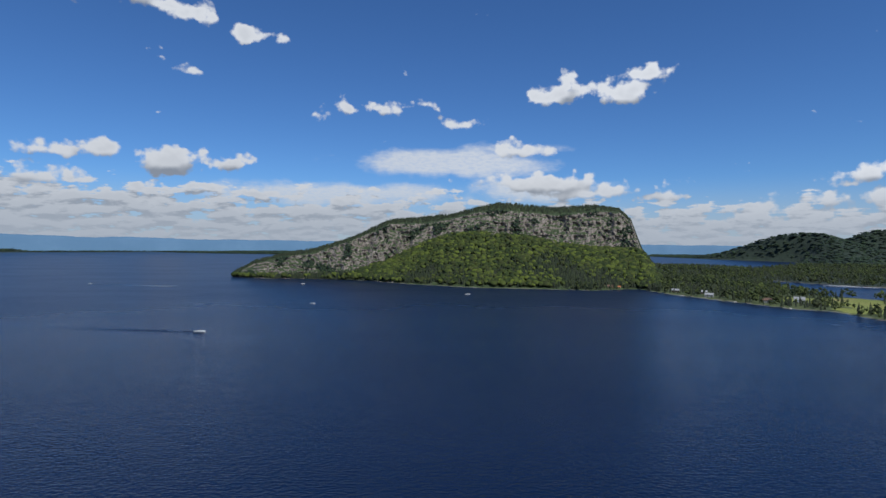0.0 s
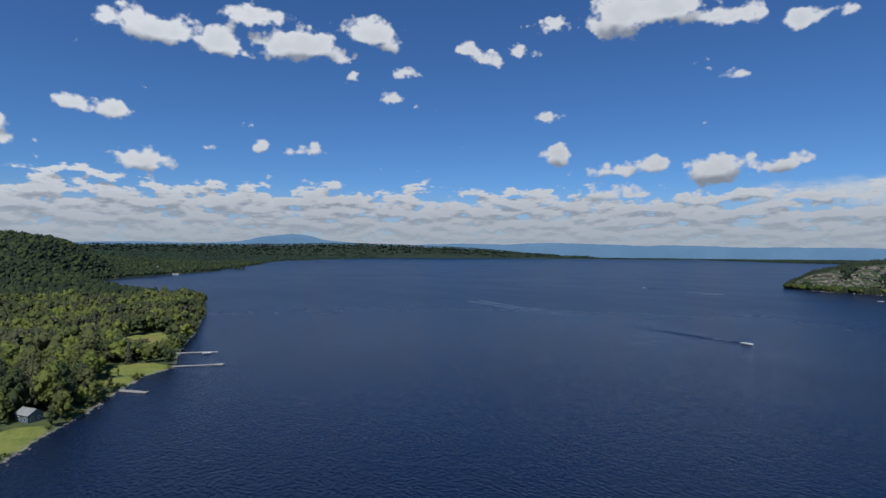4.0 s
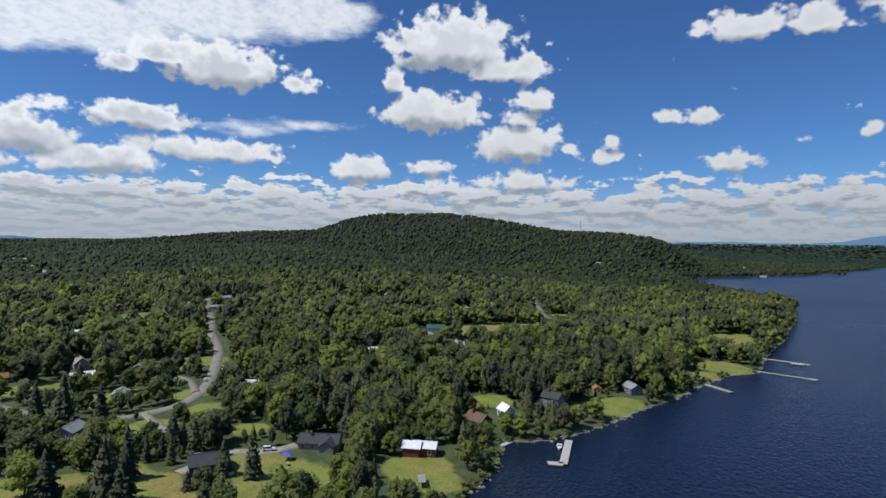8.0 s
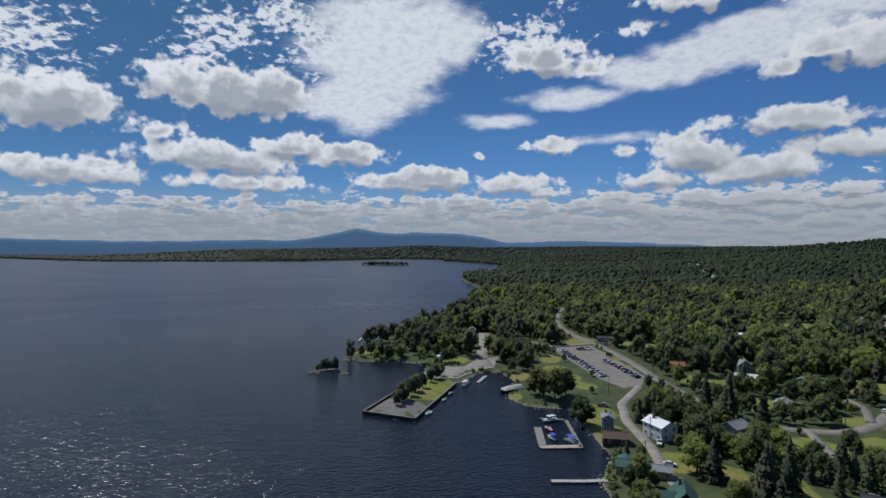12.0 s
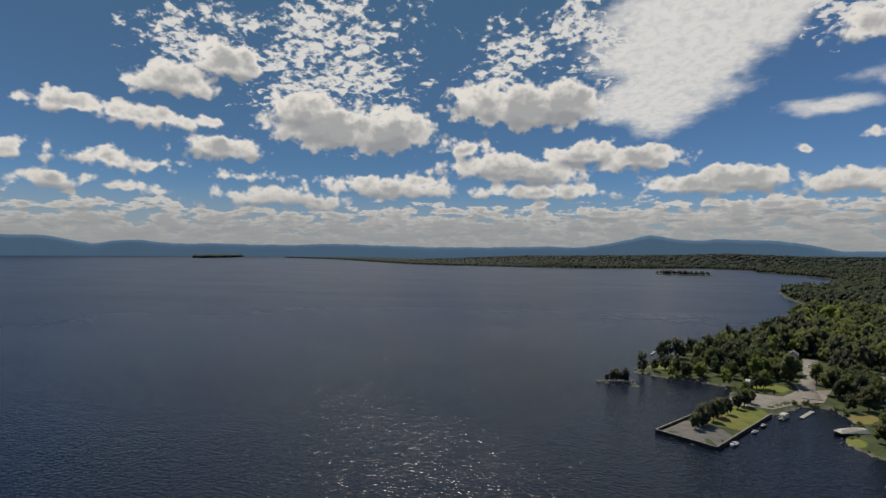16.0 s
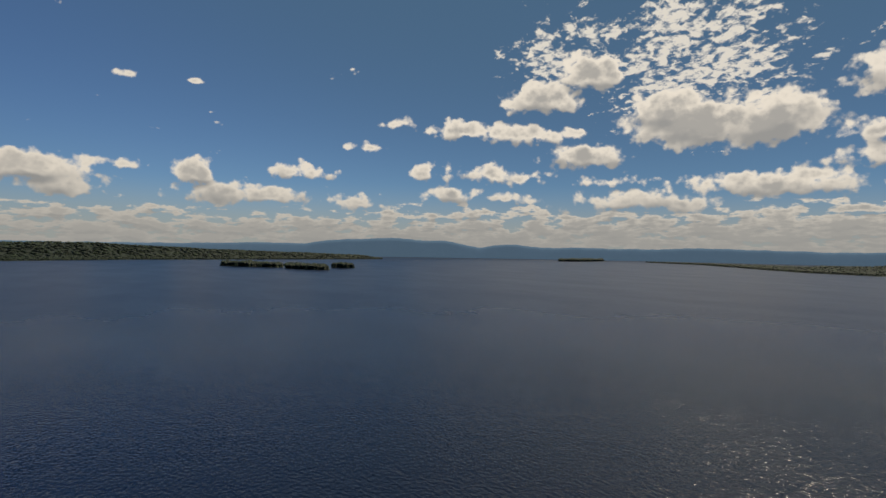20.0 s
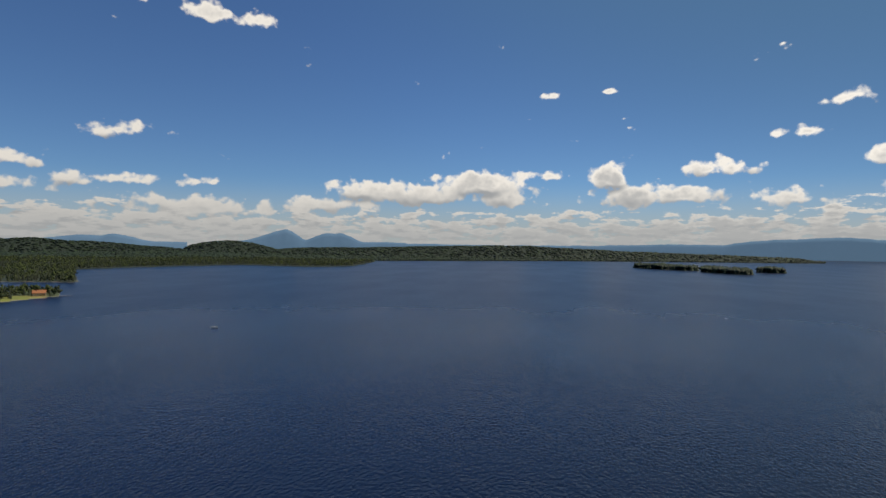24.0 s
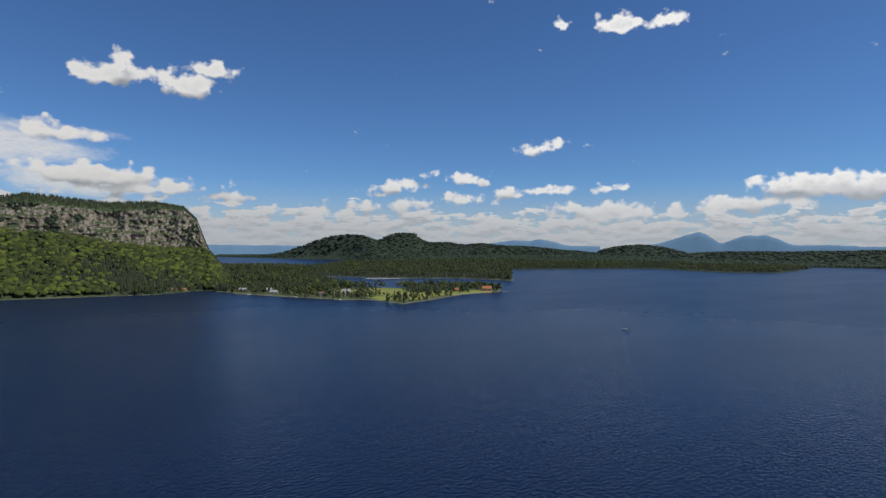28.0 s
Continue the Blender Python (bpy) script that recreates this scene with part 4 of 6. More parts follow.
def yard(name, label, ring, lift, mat, category="pavement"):
    """A flat paved area with a little thickness, laid over the ground."""
    cx, cy = sum(p[0] for p in ring) / len(ring), sum(p[1] for p in ring) / len(ring)
    bm = bmesh.new()
    face = bm.faces.new([bm.verts.new((x, y, 0)) for x, y in ring])
    bmesh.ops.triangulate(bm, faces=[face])
    for _ in range(3):
        bmesh.ops.subdivide_edges(bm, edges=[e for e in bm.edges if e.calc_length() > 8], cuts=1, use_grid_fill=False)
        bmesh.ops.triangulate(bm, faces=bm.faces)
    heights = ground_z(np.array([v.co.x for v in bm.verts]), np.array([v.co.y for v in bm.verts]))
    for v, z in zip(bm.verts, heights):
        v.co.z = z + lift
    bmesh.ops.recalc_face_normals(bm, faces=bm.faces)
    solid = bmesh.ops.extrude_face_region(bm, geom=bm.faces[:])
    for v in solid["geom"]:
        if isinstance(v, bmesh.types.BMVert):
            v.co.z -= lift + 0.5
    bmesh.ops.recalc_face_normals(bm, faces=bm.faces)
    me = bpy.data.meshes.new(name)
    bm.to_mesh(me)
    bm.free()
    me.materials.append(mat)
    return tagged(new(name, me), label, category, kind="structure")


CAR_PARK = ((-150, -394), (-182, -391), (-179, -345), (-174, -302), (-162, -284), (-149, -280), (-145, -302), (-147, -340))
LANDING = ((-104, -372), (-92, -341), (-77, -333), (-64, -318), (-50, -318), (-46, -335), (-54, -350), (-74, -346), (-84, -362))
PIER = ((-61, -307), (-30, -246.5), (-7.5, -261), (-26, -294), (-44, -332), (-52, -330))
yard("car_park", "worn asphalt car park beside the harbour road", CAR_PARK, 0.16, ASPHALT)
yard("landing_apron", "pale gravel apron at the boat landing", LANDING, 0.13, GRAVEL)
yard("pier_deck", "grey gravel end of the earth pier", ((-40.5, -266), (-31, -248), (-9, -261.5), (-21, -283), (-31, -276)), 0.22, DARK_GRAVEL)
quay = Solid()
for (ax, ay), (bx, by) in zip(PIER[:5], PIER[1:5]):
    n = max(1, int(math.hypot(bx - ax, by - ay) / 3))
    for i in range(n):
        quay.box(ax + (bx - ax) * (i + 0.5) / n, ay + (by - ay) * (i + 0.5) / n, -1.5, math.hypot(bx - ax, by - ay) / n - 0.06, 0.7, 3.0 + 0.08 * (i % 3), math.degrees(math.atan2(by - ay, bx - ax)))
pier_wall = new("pier_wall", quay.mesh("pier_wall", DARK_TIMBER))
tagged(pier_wall, "dark timber retaining wall round the pier", "retaining wall", kind="structure")
curb = Solid()
for (ax, ay), (bx, by) in zip(PIER[:4], PIER[1:4]):
    k = math.hypot(bx - ax, by - ay)
    curb.box((ax + bx) / 2, (ay + by) / 2, 1.56, k, 0.5, 0.22, math.degrees(math.atan2(by - ay, bx - ax)))
tagged(new("pier_curb", curb.mesh("pier_curb", CONCRETE)), "pale beam along the pier edge", "curb", kind="structure")

# ---- houses ----
keep_off = []  # places that trees leave free


def gable(w, l, eave, rise, over, thick=0.22):
    """Gabled walls and roof for a block whose ridge runs along x."""
    a, b = l / 2, w / 2
    walls = Solid().add([(-a, -b, -0.6), (a, -b, -0.6), (a, b, -0.6), (-a, b, -0.6), (-a, -b, eave), (a, -b, eave), (a, b, eave), (-a, b, eave), (-a, 0, eave + rise), (a, 0, eave + rise)],
                        ((0, 1, 5, 4), (2, 3, 7, 6), (1, 2, 6, 9, 5), (3, 0, 4, 8, 7), (3, 2, 1, 0)))
    roof = Solid()
    k = rise / b
    for s in (-1, 1):
        e = s * (b + over)
        low, x = eave - over * k, a + over
        roof.add([(-x, 0, eave + rise), (x, 0, eave + rise), (x, e, low), (-x, e, low), (-x, 0, eave + rise + thick), (x, 0, eave + rise + thick), (x, e, low + thick), (-x, e, low + thick)],
                 ((0, 1, 2, 3), (4, 5, 6, 7), (0, 1, 5, 4), (2, 3, 7, 6), (1, 2, 6, 5), (3, 0, 4, 7)))
    return walls, roof


def opening(name, x, y, z, w, h, facing, parent, pane=GLASS):
    """A window or door that stands on a wall: a white frame with its pane set in it."""
    n = part(name, Solid().box(0, 0, 0, w, 0.1, h), pane, parent)
    n.matrix_local = pose(x, y, z, 0, 0, facing)
    rim = Solid().box(0, 0, -0.1, w + 0.24, 0.14, 0.1).box(0, 0, h, w + 0.24, 0.14, 0.12)
    for s in (-1, 1):
        rim.box(s * (w / 2 + 0.06), 0, 0, 0.12, 0.14, h)
    if name == "window":
        rim.box(0, 0, h / 2 - 0.03, w, 0.13, 0.06)
    part("frame", rim, TRIM, n)
    return n


def house(x, y, ridge, w, l, eave, rise, wall_mat, roof_mat, label, wing=None, porch=False, chimney=True, name="house", category="house", over=0.45):
    """A gabled house; ridge is the azimuth along which its ridge runs."""
    z = level(x, y)
    base = thing(name, x, y, z, ridge + 90, label, category)
    keep_off.append((x, y, max(w, l) * 0.62 + 3.5))
    blocks = [(0, 0, 0, w, l, eave, rise)] + ([wing] if wing else [])
    for i, (bx, by, turn, bw, bl, be, br) in enumerate(blocks):
        walls, roof = gable(bw, bl, be, br, over)
        a = part("wall", walls, wall_mat, base)
        b = part("roof", roof, roof_mat, base)
        a.matrix_local = b.matrix_local = pose(bx, by, 0, 0, 0, turn)
        if i == 0:
            ridge_cap = part("ridge_cap", Solid().box(0, 0, be + br + 0.14, bl + 2 * over, 0.4, 0.14), roof_mat, b)
            for s in (-1, 1):
                storeys = [1.0] + ([be - 1.7] if be > 4.4 else [])
                for zz in storeys:
                    for k in range(max(2, int(bl / 3.4))):
                        n = max(2, int(bl / 3.4))
                        px = -bl / 2 + bl * (k + 0.5) / n
                        if zz == 1.0 and s == -1 and k == n // 2:
                            opening("door", px, s * (bw / 2 + 0.03), 0.05, 0.95, 2.05, 0, base, wall_mat if wall_mat is RED_WALL else TRIM)
                        else:
                            opening("window", px, s * (bw / 2 + 0.03), zz, 1.0, 1.25, 0, base)
                    for k in (-0.25, 0.25):
                        opening("window", s * (bl / 2 + 0.03), k * bw, zz, 0.95, 1.25, 90, base)
    if chimney:
        part("chimney", Solid().box(l * 0.22, w * 0.12, eave + rise * 0.4, 0.8, 0.8, rise * 0.6 + 1.2).box(l * 0.22, w * 0.12, eave + rise + 1.1, 0.95, 0.95, 0.15), BRICK, base)
    if porch:
        part("porch_deck", Solid().box(0, -w / 2 - 1.3, -0.4, l * 0.7, 2.5, 0.7), PLANK, base)
        roof = Solid().add([(-l * 0.37, -w / 2, 2.75), (l * 0.37, -w / 2, 2.75), (l * 0.37, -w / 2 - 2.8, 2.25), (-l * 0.37, -w / 2 - 2.8, 2.25), (-l * 0.37, -w / 2, 2.9), (l * 0.37, -w / 2, 2.9),
                            (l * 0.37, -w / 2 - 2.8, 2.4), (-l * 0.37, -w / 2 - 2.8, 2.4)], ((0, 1, 2, 3), (4, 5, 6, 7), (0, 1, 5, 4), (2, 3, 7, 6), (1, 2, 6, 5), (3, 0, 4, 7)))
        part("porch_roof", roof, roof_mat, base)
        for k in (-0.34, 0, 0.34):
            part("porch_post", Solid().box(k * l, -w / 2 - 2.5, 0.2, 0.14, 0.14, 2.2), TRIM, base)
    return base


house(-97, -146.5, 152, 7.5, 10.5, 4.6, 3.6, BROWN_WALL, GREEN_ROOF, "dark brown cabin with steep green metal roofs beside the lane", wing=(-1.5, 4.5, 90, 6.5, 7.0, 4.4, 2.2), porch=True)
house(-126, -207, 190, 8.0, 11.0, 5.6, 1.9, WHITE_WALL, WHITE_ROOF, "white two-storey house with a white metal roof", chimney=True)
house(-109, -219, 158, 4.6, 6.5, 5.8, 1.2, BLUE_WALL, GREY_ROOF, "narrow blue-grey two-storey cottage with a flat grey roof", chimney=True)
house(-105, -204, 250, 6.0, 10.0, 2.8, 1.7, BROWN_WALL, BROWN_ROOF, "low brown-roofed cottage half hidden by trees", chimney=False)
house(-97, -176, 240, 6.0, 10.5, 2.8, 1.5, TAN_WALL, GREEN_ROOF, "lakeside cabin with a green and white roof and a deck", wing=(2.5, -4.0, 90, 5.0, 6.0, 2.7, 1.0), porch=True, chimney=False)
house(-105, -171, 240, 5.0, 6.0, 2.8, 1.2, TAN_WALL, GREY_ROOF, "small orange-brown shed with a pale roof", chimney=False, name="shed", category="shed")
house(-154, -199, 110, 7.5, 9.5, 5.6, 1.9, GREY_WALL, GREY_ROOF, "grey two-storey house with pale trim near the road bend", wing=(-2.5, -4.8, 0, 5.0, 6.5, 3.0, 1.2))
house(-243, -306, 150, 7.5, 10.0, 3.6, 3.2, GREY_WALL, GREY_ROOF, "grey gabled garage house beside a hedge")
house(-226, -281, 240, 7.5, 14.0, 2.7, 1.6, BLUE_WALL, WHITE_ROOF, "long low house with a white metal roof", chimney=False)
house(-206, -233, 130, 6.5, 9.0, 2.6, 1.6, BLUE_WALL, PALE_GREEN_ROOF, "small house with a pale green roof behind trees", chimney=False)
house(-250, -268, 120, 7.0, 10.0, 2.7, 1.8, GREY_WALL, PALE_GREEN_ROOF, "low house with a pale green shingle roof", chimney=False)
house(-152, -133, 225, 9.0, 12.0, 3.2, 2.4, BROWN_WALL, DARK_ROOF, "dark wooden house with a charcoal shingle roof", chimney=False)
house(-184, -109, 195, 8.0, 15.0, 2.8, 2.2, GREY_WALL, DARK_ROOF, "long grey house with a charcoal roof and white porch trim", wing=(-4.0, 3.5, 90, 5.5, 7.0, 2.8, 1.8))
house(-243, -185, 200, 5.0, 11.0, 2.6, 0.8, WHITE_WALL, WHITE_ROOF, "white mobile home under trees", chimney=False)
house(-204, -316, 240, 6.0, 8.0, 3.0, 2.0, RED_WALL, ORANGE_ROOF, "small red-roofed cabin among trees", chimney=False)
house(-203, -408, 245, 6.5, 16.0, 2.7, 1.2, GREY_WALL, DARK_ROOF, "long low dark building beside the road", chimney=False)
house(-108, -474, 165, 6.5, 9.0, 3.4, 2.2, WHITE_WALL, GREY_ROOF, "white cottage at the end of the landing road")
house(-193, -70, 190, 6.5, 8.5, 3.2, 1.4, RED_WALL, WHITE_ROOF, "dark red cabin with a white metal roof in the woods", wing=(4.6, 1.5, 0, 6.0, 6.5, 3.4, 1.6), chimney=False)
house(-232, -60, 150, 7.0, 10.0, 2.8, 2.6, BROWN_WALL, BROWN_ROOF, "brown cottage with a brown shingle roof under trees")
house(-248, -51, 130, 5.5, 7.0, 3.2, 2.2, WHITE_WALL, WHITE_ROOF, "small white-roofed cabin by the shore", chimney=False)
house(-272, -33, 160, 7.0, 9.0, 4.8, 2.4, BLUE_WALL, DARK_ROOF, "dark lakeside house among tall trees")
house(-312, 4, 120, 6.5, 9.0, 3.4, 2.0, BLUE_WALL, GREY_ROOF, "blue-grey cottage above a shore lawn", chimney=False)
house(-306, -14, 100, 4.0, 5.0, 2.4, 1.2, TAN_WALL, ORANGE_ROOF, "small orange shed at the wood edge", chimney=False, name="shed", category="shed")
house(-441, -152, 200, 10.0, 15.0, 3.2, 2.4, WHITE_WALL, GREEN_ROOF, "white house with a green metal roof on a lawn", porch=True)
house(-424, -176, 200, 6.0, 9.0, 2.6, 1.2, GREY_WALL, PALE_GREEN_ROOF, "low grey outbuilding with a pale roof", chimney=False)
house(-603, -268, 118, 8.5, 11.0, 5.2, 3.0, WHITE_WALL, GREY_ROOF, "white two-storey house on the hillside")
house(-594, -323, 120, 8.0, 11.0, 3.4, 3.4, GREY_WALL, DARK_ROOF, "grey gabled house among trees")
house(-563, -161, 110, 8.0, 11.0, 2.8, 2.0, RED_WALL, WHITE_ROOF, "dark barn with a white roof at a meadow edge", chimney=False, name="barn", category="barn")
house(-346, -165, 200, 6.0, 13.0, 2.6, 1.0, WHITE_WALL, WHITE_ROOF, "white-roofed mobile home in the woods", chimney=False)
house(-446, -417, 220, 7.0, 14.0, 2.8, 1.4, GREY_WALL, GREY_ROOF, "long grey building beside the village road", chimney=False)
house(-486, -405, 225, 7.0, 11.0, 4.0, 1.8, TAN_WALL, GREY_ROOF, "tan house at the top of the village road")
house(-438, -375, 225, 6.5, 16.0, 2.8, 1.2, WHITE_WALL, GREY_ROOF, "low white building by the village road", chimney=False)
house(-411, -467, 140, 8.0, 12.0, 3.4, 2.2, BROWN_WALL, BROWN_ROOF, "brown house beside a hillside lawn")
house(-309, -394, 235, 6.5, 11.0, 2.8, 1.4, WHITE_WALL, WHITE_ROOF, "white-roofed house among bright green trees", chimney=False)
house(-372, -210, 150, 7.0, 9.0, 3.6, 2.4, BLUE_WALL, DARK_ROOF, "dark blue house half hidden in the woods")
house(-925, -1362, 235, 12.0, 30.0, 4.0, 1.6, WHITE_WALL, WHITE_ROOF, "long white building in a far clearing", chimney=False)
house(-908, -1212, 235, 10.0, 26.0, 3.5, 1.6, GREY_WALL, GREY_ROOF, "long grey building in a far clearing", chimney=False)
house(-1362, -62, 180, 10.0, 16.0, 4.5, 2.5, WHITE_WALL, GREY_ROOF, "white house on the flank of the wooded hill", chimney=False)
house(-2140, 372, 165, 12.0, 34.0, 4.0, 2.0, WHITE_WALL, WHITE_ROOF, "long white building on the far north shore", chimney=False)
house(-1700, 352, 165, 9.0, 16.0, 4.0, 2.0, WHITE_WALL, GREY_ROOF, "white house at the foot of the hill by the bay", chimney=False)
# houses over the water, at the foot of the cliff and on the point
house(497, 770, 60, 9.0, 13.0, 4.0, 4.0, WHITE_WALL, GREY_ROOF, "white gabled house on the grassy point", chimney=False)
house(733, 676, 40, 10.0, 16.0, 4.5, 4.0, TAN_WALL, ORANGE_ROOF, "large tan house with an orange roof at the point tip")
house(684, 705, 45, 7.0, 10.0, 3.0, 2.5, TAN_WALL, ORANGE_ROOF, "small tan cottage on the grassy point", chimney=False)
house(427, 905, 75, 8.0, 10.0, 3.0, 2.5, BROWN_WALL, GREY_ROOF, "dark boathouse on the wooded shore", chimney=False)
house(300, 998, 70, 9.0, 14.0, 4.0, 2.5, TAN_WALL, BROWN_ROOF, "tan lakeside lodge at the foot of the mountain", chimney=False)
house(318, 1000, 60, 6.0, 8.0, 3.0, 2.0, TAN_WALL, ORANGE_ROOF, "small tan cabin at the foot of the mountain", chimney=False)
house(410, 850, 60, 8.0, 12.0, 3.5, 2.5, GREY_WALL, GREY_ROOF, "grey cottage on the wooded shore of the point", chimney=False)
house(452, 770, 60, 8.0, 11.0, 3.5, 3.0, GREY_WALL, BROWN_ROOF, "brown-roofed cottage on the wooded shore", chimney=False)
house(392, 930, 60, 8.0, 11.0, 3.5, 2.5, BROWN_WALL, GREY_ROOF, "dark cottage on the wooded shore", chimney=False)

# ---- docks ----
def dock(path, width, label, height=0.5, mat=PLANK):
    """A plank dock on posts along a line."""
    (ax, ay) = path[0]
    base = thing("dock", ax, ay, 0.0, 0.0, label, "dock")
    for (px, py), (qx, qy) in zip(path, path[1:]):
        k, turn = math.hypot(qx - px, qy - py), math.degrees(math.atan2(qy - py, qx - px))
        n = max(1, int(k / 2.4))
        for i in range(n):
            s = (i + 0.5) / n
            deck = part("deck_section", Solid().box(0, 0, 0, k / n - 0.05, width, 0.18).box(0, width / 2 - 0.05, -0.22, k / n - 0.05, 0.1, 0.22).box(0, -width / 2 + 0.05, -0.22, k / n - 0.05, 0.1, 0.22), mat, base)
            deck.matrix_local = pose(px + (qx - px) * s - ax, py + (qy - py) * s - ay, height, 0, 0, turn)
        for i in range(0, n + 1, 2):
            for w in (-1, 1):
                s = i / n
                c, d = math.cos(radians(turn)), math.sin(radians(turn))
                part("post", Solid().tube((px + (qx - px) * s - d * w * width / 2 - ax, py + (qy - py) * s + c * w * width / 2 - ay, -2.5),
                                          (px + (qx - px) * s - d * w * width / 2 - ax, py + (qy - py) * s + c * w * width / 2 - ay, height + 0.5), 0.09), DARK_TIMBER, base)
    return base


dock(((-229, -21), (-203.5, -20.5), (-202.5, -26)), 3.0, "pale L-shaped plank dock off the wooded shore")
dock(((-450, 92), (-443, 108), (-437, 120)), 2.2, "long thin plank dock with a swim platform")
dock(((-402, 80), (-396, 93), (-390, 109)), 1.5, "thin plank dock ending in a small platform")
dock(((-391.5, 106), (-388.5, 110.5)), 4.0, "square swim platform at a dock end")
dock(((-356, 41), (-338, 56)), 3.2, "low pale jetty off a small beach", 0.35, CONCRETE)
dock(((-219.5, -43), (-213.5, -45.5)), 1.8, "small plank landing stage under trees", 0.35)
dock(((-90, -173), (-79, -174), (-67.5, -176)), 2.0, "grey plank dock off the cabin shore", 0.45)
dock(((-97, -237), (-86.5, -240.5)), 1.3, "short plank walkway of the little marina", 0.4, WEATHERED)
dock(((-97.5, -236), (-90.5, -203.5)), 1.5, "long shore side walkway of the little marina", 0.4, WEATHERED)
dock(((-91, -204.5), (-74.5, -206.5)), 3.2, "wide tan end float of the little marina", 0.4, TAN_PLANK)
dock(((-76.0, -207.5), (-81.5, -229)), 3.2, "wide grey outer float of the little marina", 0.4, WEATHERED)
dock(((-82.5, -324), (-74, -309)), 2.0, "short floating dock at the boat landing", 0.35)
dock(((-168, -656), (-138, -667)), 1.6, "thin dock off the southern shore", 0.4)
dock(((-26.5, -444), (-15, -466)), 2.0, "plank dock off the park point", 0.4)
dock(((-12, -470), (-9, -455)), 1.6, "short plank dock beside the park point", 0.4)
dock(((448, 712), (440, 698)), 3.0, "pale dock on the point shore", 0.6)
dock(((420, 790), (409, 776)), 3.0, "pale dock on the point shore", 0.6)
dock(((384, 880), (374, 868)), 3.0, "pale dock on the point shore", 0.6)
dock(((745, 655), (752, 640)), 3.0, "pale dock at the tip of the point", 0.6)
dock(((770, 1120), (850, 1075)), 4.0, "long pale marina float in the sheltered bay", 0.6, WHITE_ROOF)
dock(((790, 1135), (830, 1112)), 4.0, "pale marina float in the sheltered bay", 0.6, WHITE_ROOF)

# ---- boats ----
def hull_solid(l, w, h):
    rings = []
    for s, k, lift in ((-0.5, 0.82, 0.0), (-0.2, 1.0, 0.0), (0.12, 0.96, 0.02), (0.34, 0.62, 0.08), (0.46, 0.22, 0.2), (0.5, 0.04, 0.28)):
        x, b = s * l, w / 2 * k
        rings.append([(x, -b, h + lift), (x, -b * 0.82, h * 0.35 + lift * 0.5), (x, 0, -0.25 + lift), (x, b * 0.82, h * 0.35 + lift * 0.5), (x, b, h + lift)])
    return Solid().loft(rings)


def motorboat(x, y, turn, l, label, cabin=True, hull_mat=HULL, canopy=None, group=""):
    base = thing("motorboat", x, y, 0.0, turn, label, "boat", group)
    w, h = l * 0.36, l * 0.13
    part("hull", hull_solid(l, w, h), hull_mat, base)
    part("cockpit_floor", Solid().box(-l * 0.14, 0, h * 0.9, l * 0.6, w * 0.7, 0.14), PLANK, base)
    part("windshield", Solid().box(l * 0.1, 0, h, l * 0.05, w * 0.72, l * 0.085, 0, 0.85), GLASS, base)
    part("outboard_engine", Solid().box(-l * 0.53, 0, -0.2, 0.45, 0.5, h + 0.7, 0, 0.8), RUBBER, base)
    for s in (-1, 1):
        part("seat", Solid().box(-l * 0.05, s * w * 0.2, h + 0.1, 0.6, 0.6, 0.5), HULL, base)
    if cabin:
        part("foredeck", Solid().box(l * 0.24, 0, h + 0.02, l * 0.25, w * 0.55, 0.32, 0, 0.7), HULL, base)
    if canopy:
        part("canopy", Solid().box(-l * 0.1, 0, h + 1.5, l * 0.5, w * 0.85, 0.14, 0, 0.9), canopy, base)
        for a in (-1, 1):
            for b in (-1, 1):
                part("canopy_post", Solid().tube((-l * 0.1 + a * l * 0.22, b * w * 0.36, h), (-l * 0.1 + a * l * 0.2, b * w * 0.36, h + 1.55), 0.03), STEEL, base)
    return base


def pontoon(x, y, turn, l, label, cover=None):
    base = thing("pontoon_boat", x, y, 0.0, turn, label, "boat")
    w = 2.6
    for s in (-1, 1):
        part("pontoon", Solid().tube((-l / 2, s * 0.9, 0.1), (l / 2, s * 0.9, 0.1), 0.32, None, 9), STEEL, base)
    part("deck", Solid().box(0, 0, 0.42, l * 0.95, w, 0.12), PLANK, base)
    for s in (-1, 1):
        part("railing", Solid().box(0, s * w / 2, 0.54, l * 0.9, 0.06, 0.75), HULL, base)
    part("bench", Solid().box(-l * 0.3, 0, 0.54, 0.7, w * 0.8, 0.6), TARP, base)
    part("console", Solid().box(l * 0.05, 0.5, 0.54, 0.6, 0.7, 1.0), HULL, base)
    if cover:
        part("canopy", Solid().box(0, 0, 2.35, l * 0.7, w, 0.16, 0, 0.92), cover, base)
        for a in (-1, 1):
            for b in (-1, 1):
                part("canopy_post", Solid().tube((a * l * 0.3, b * w * 0.45, 0.5), (a * l * 0.3, b * w * 0.45, 2.4), 0.035), STEEL, base)
    return base


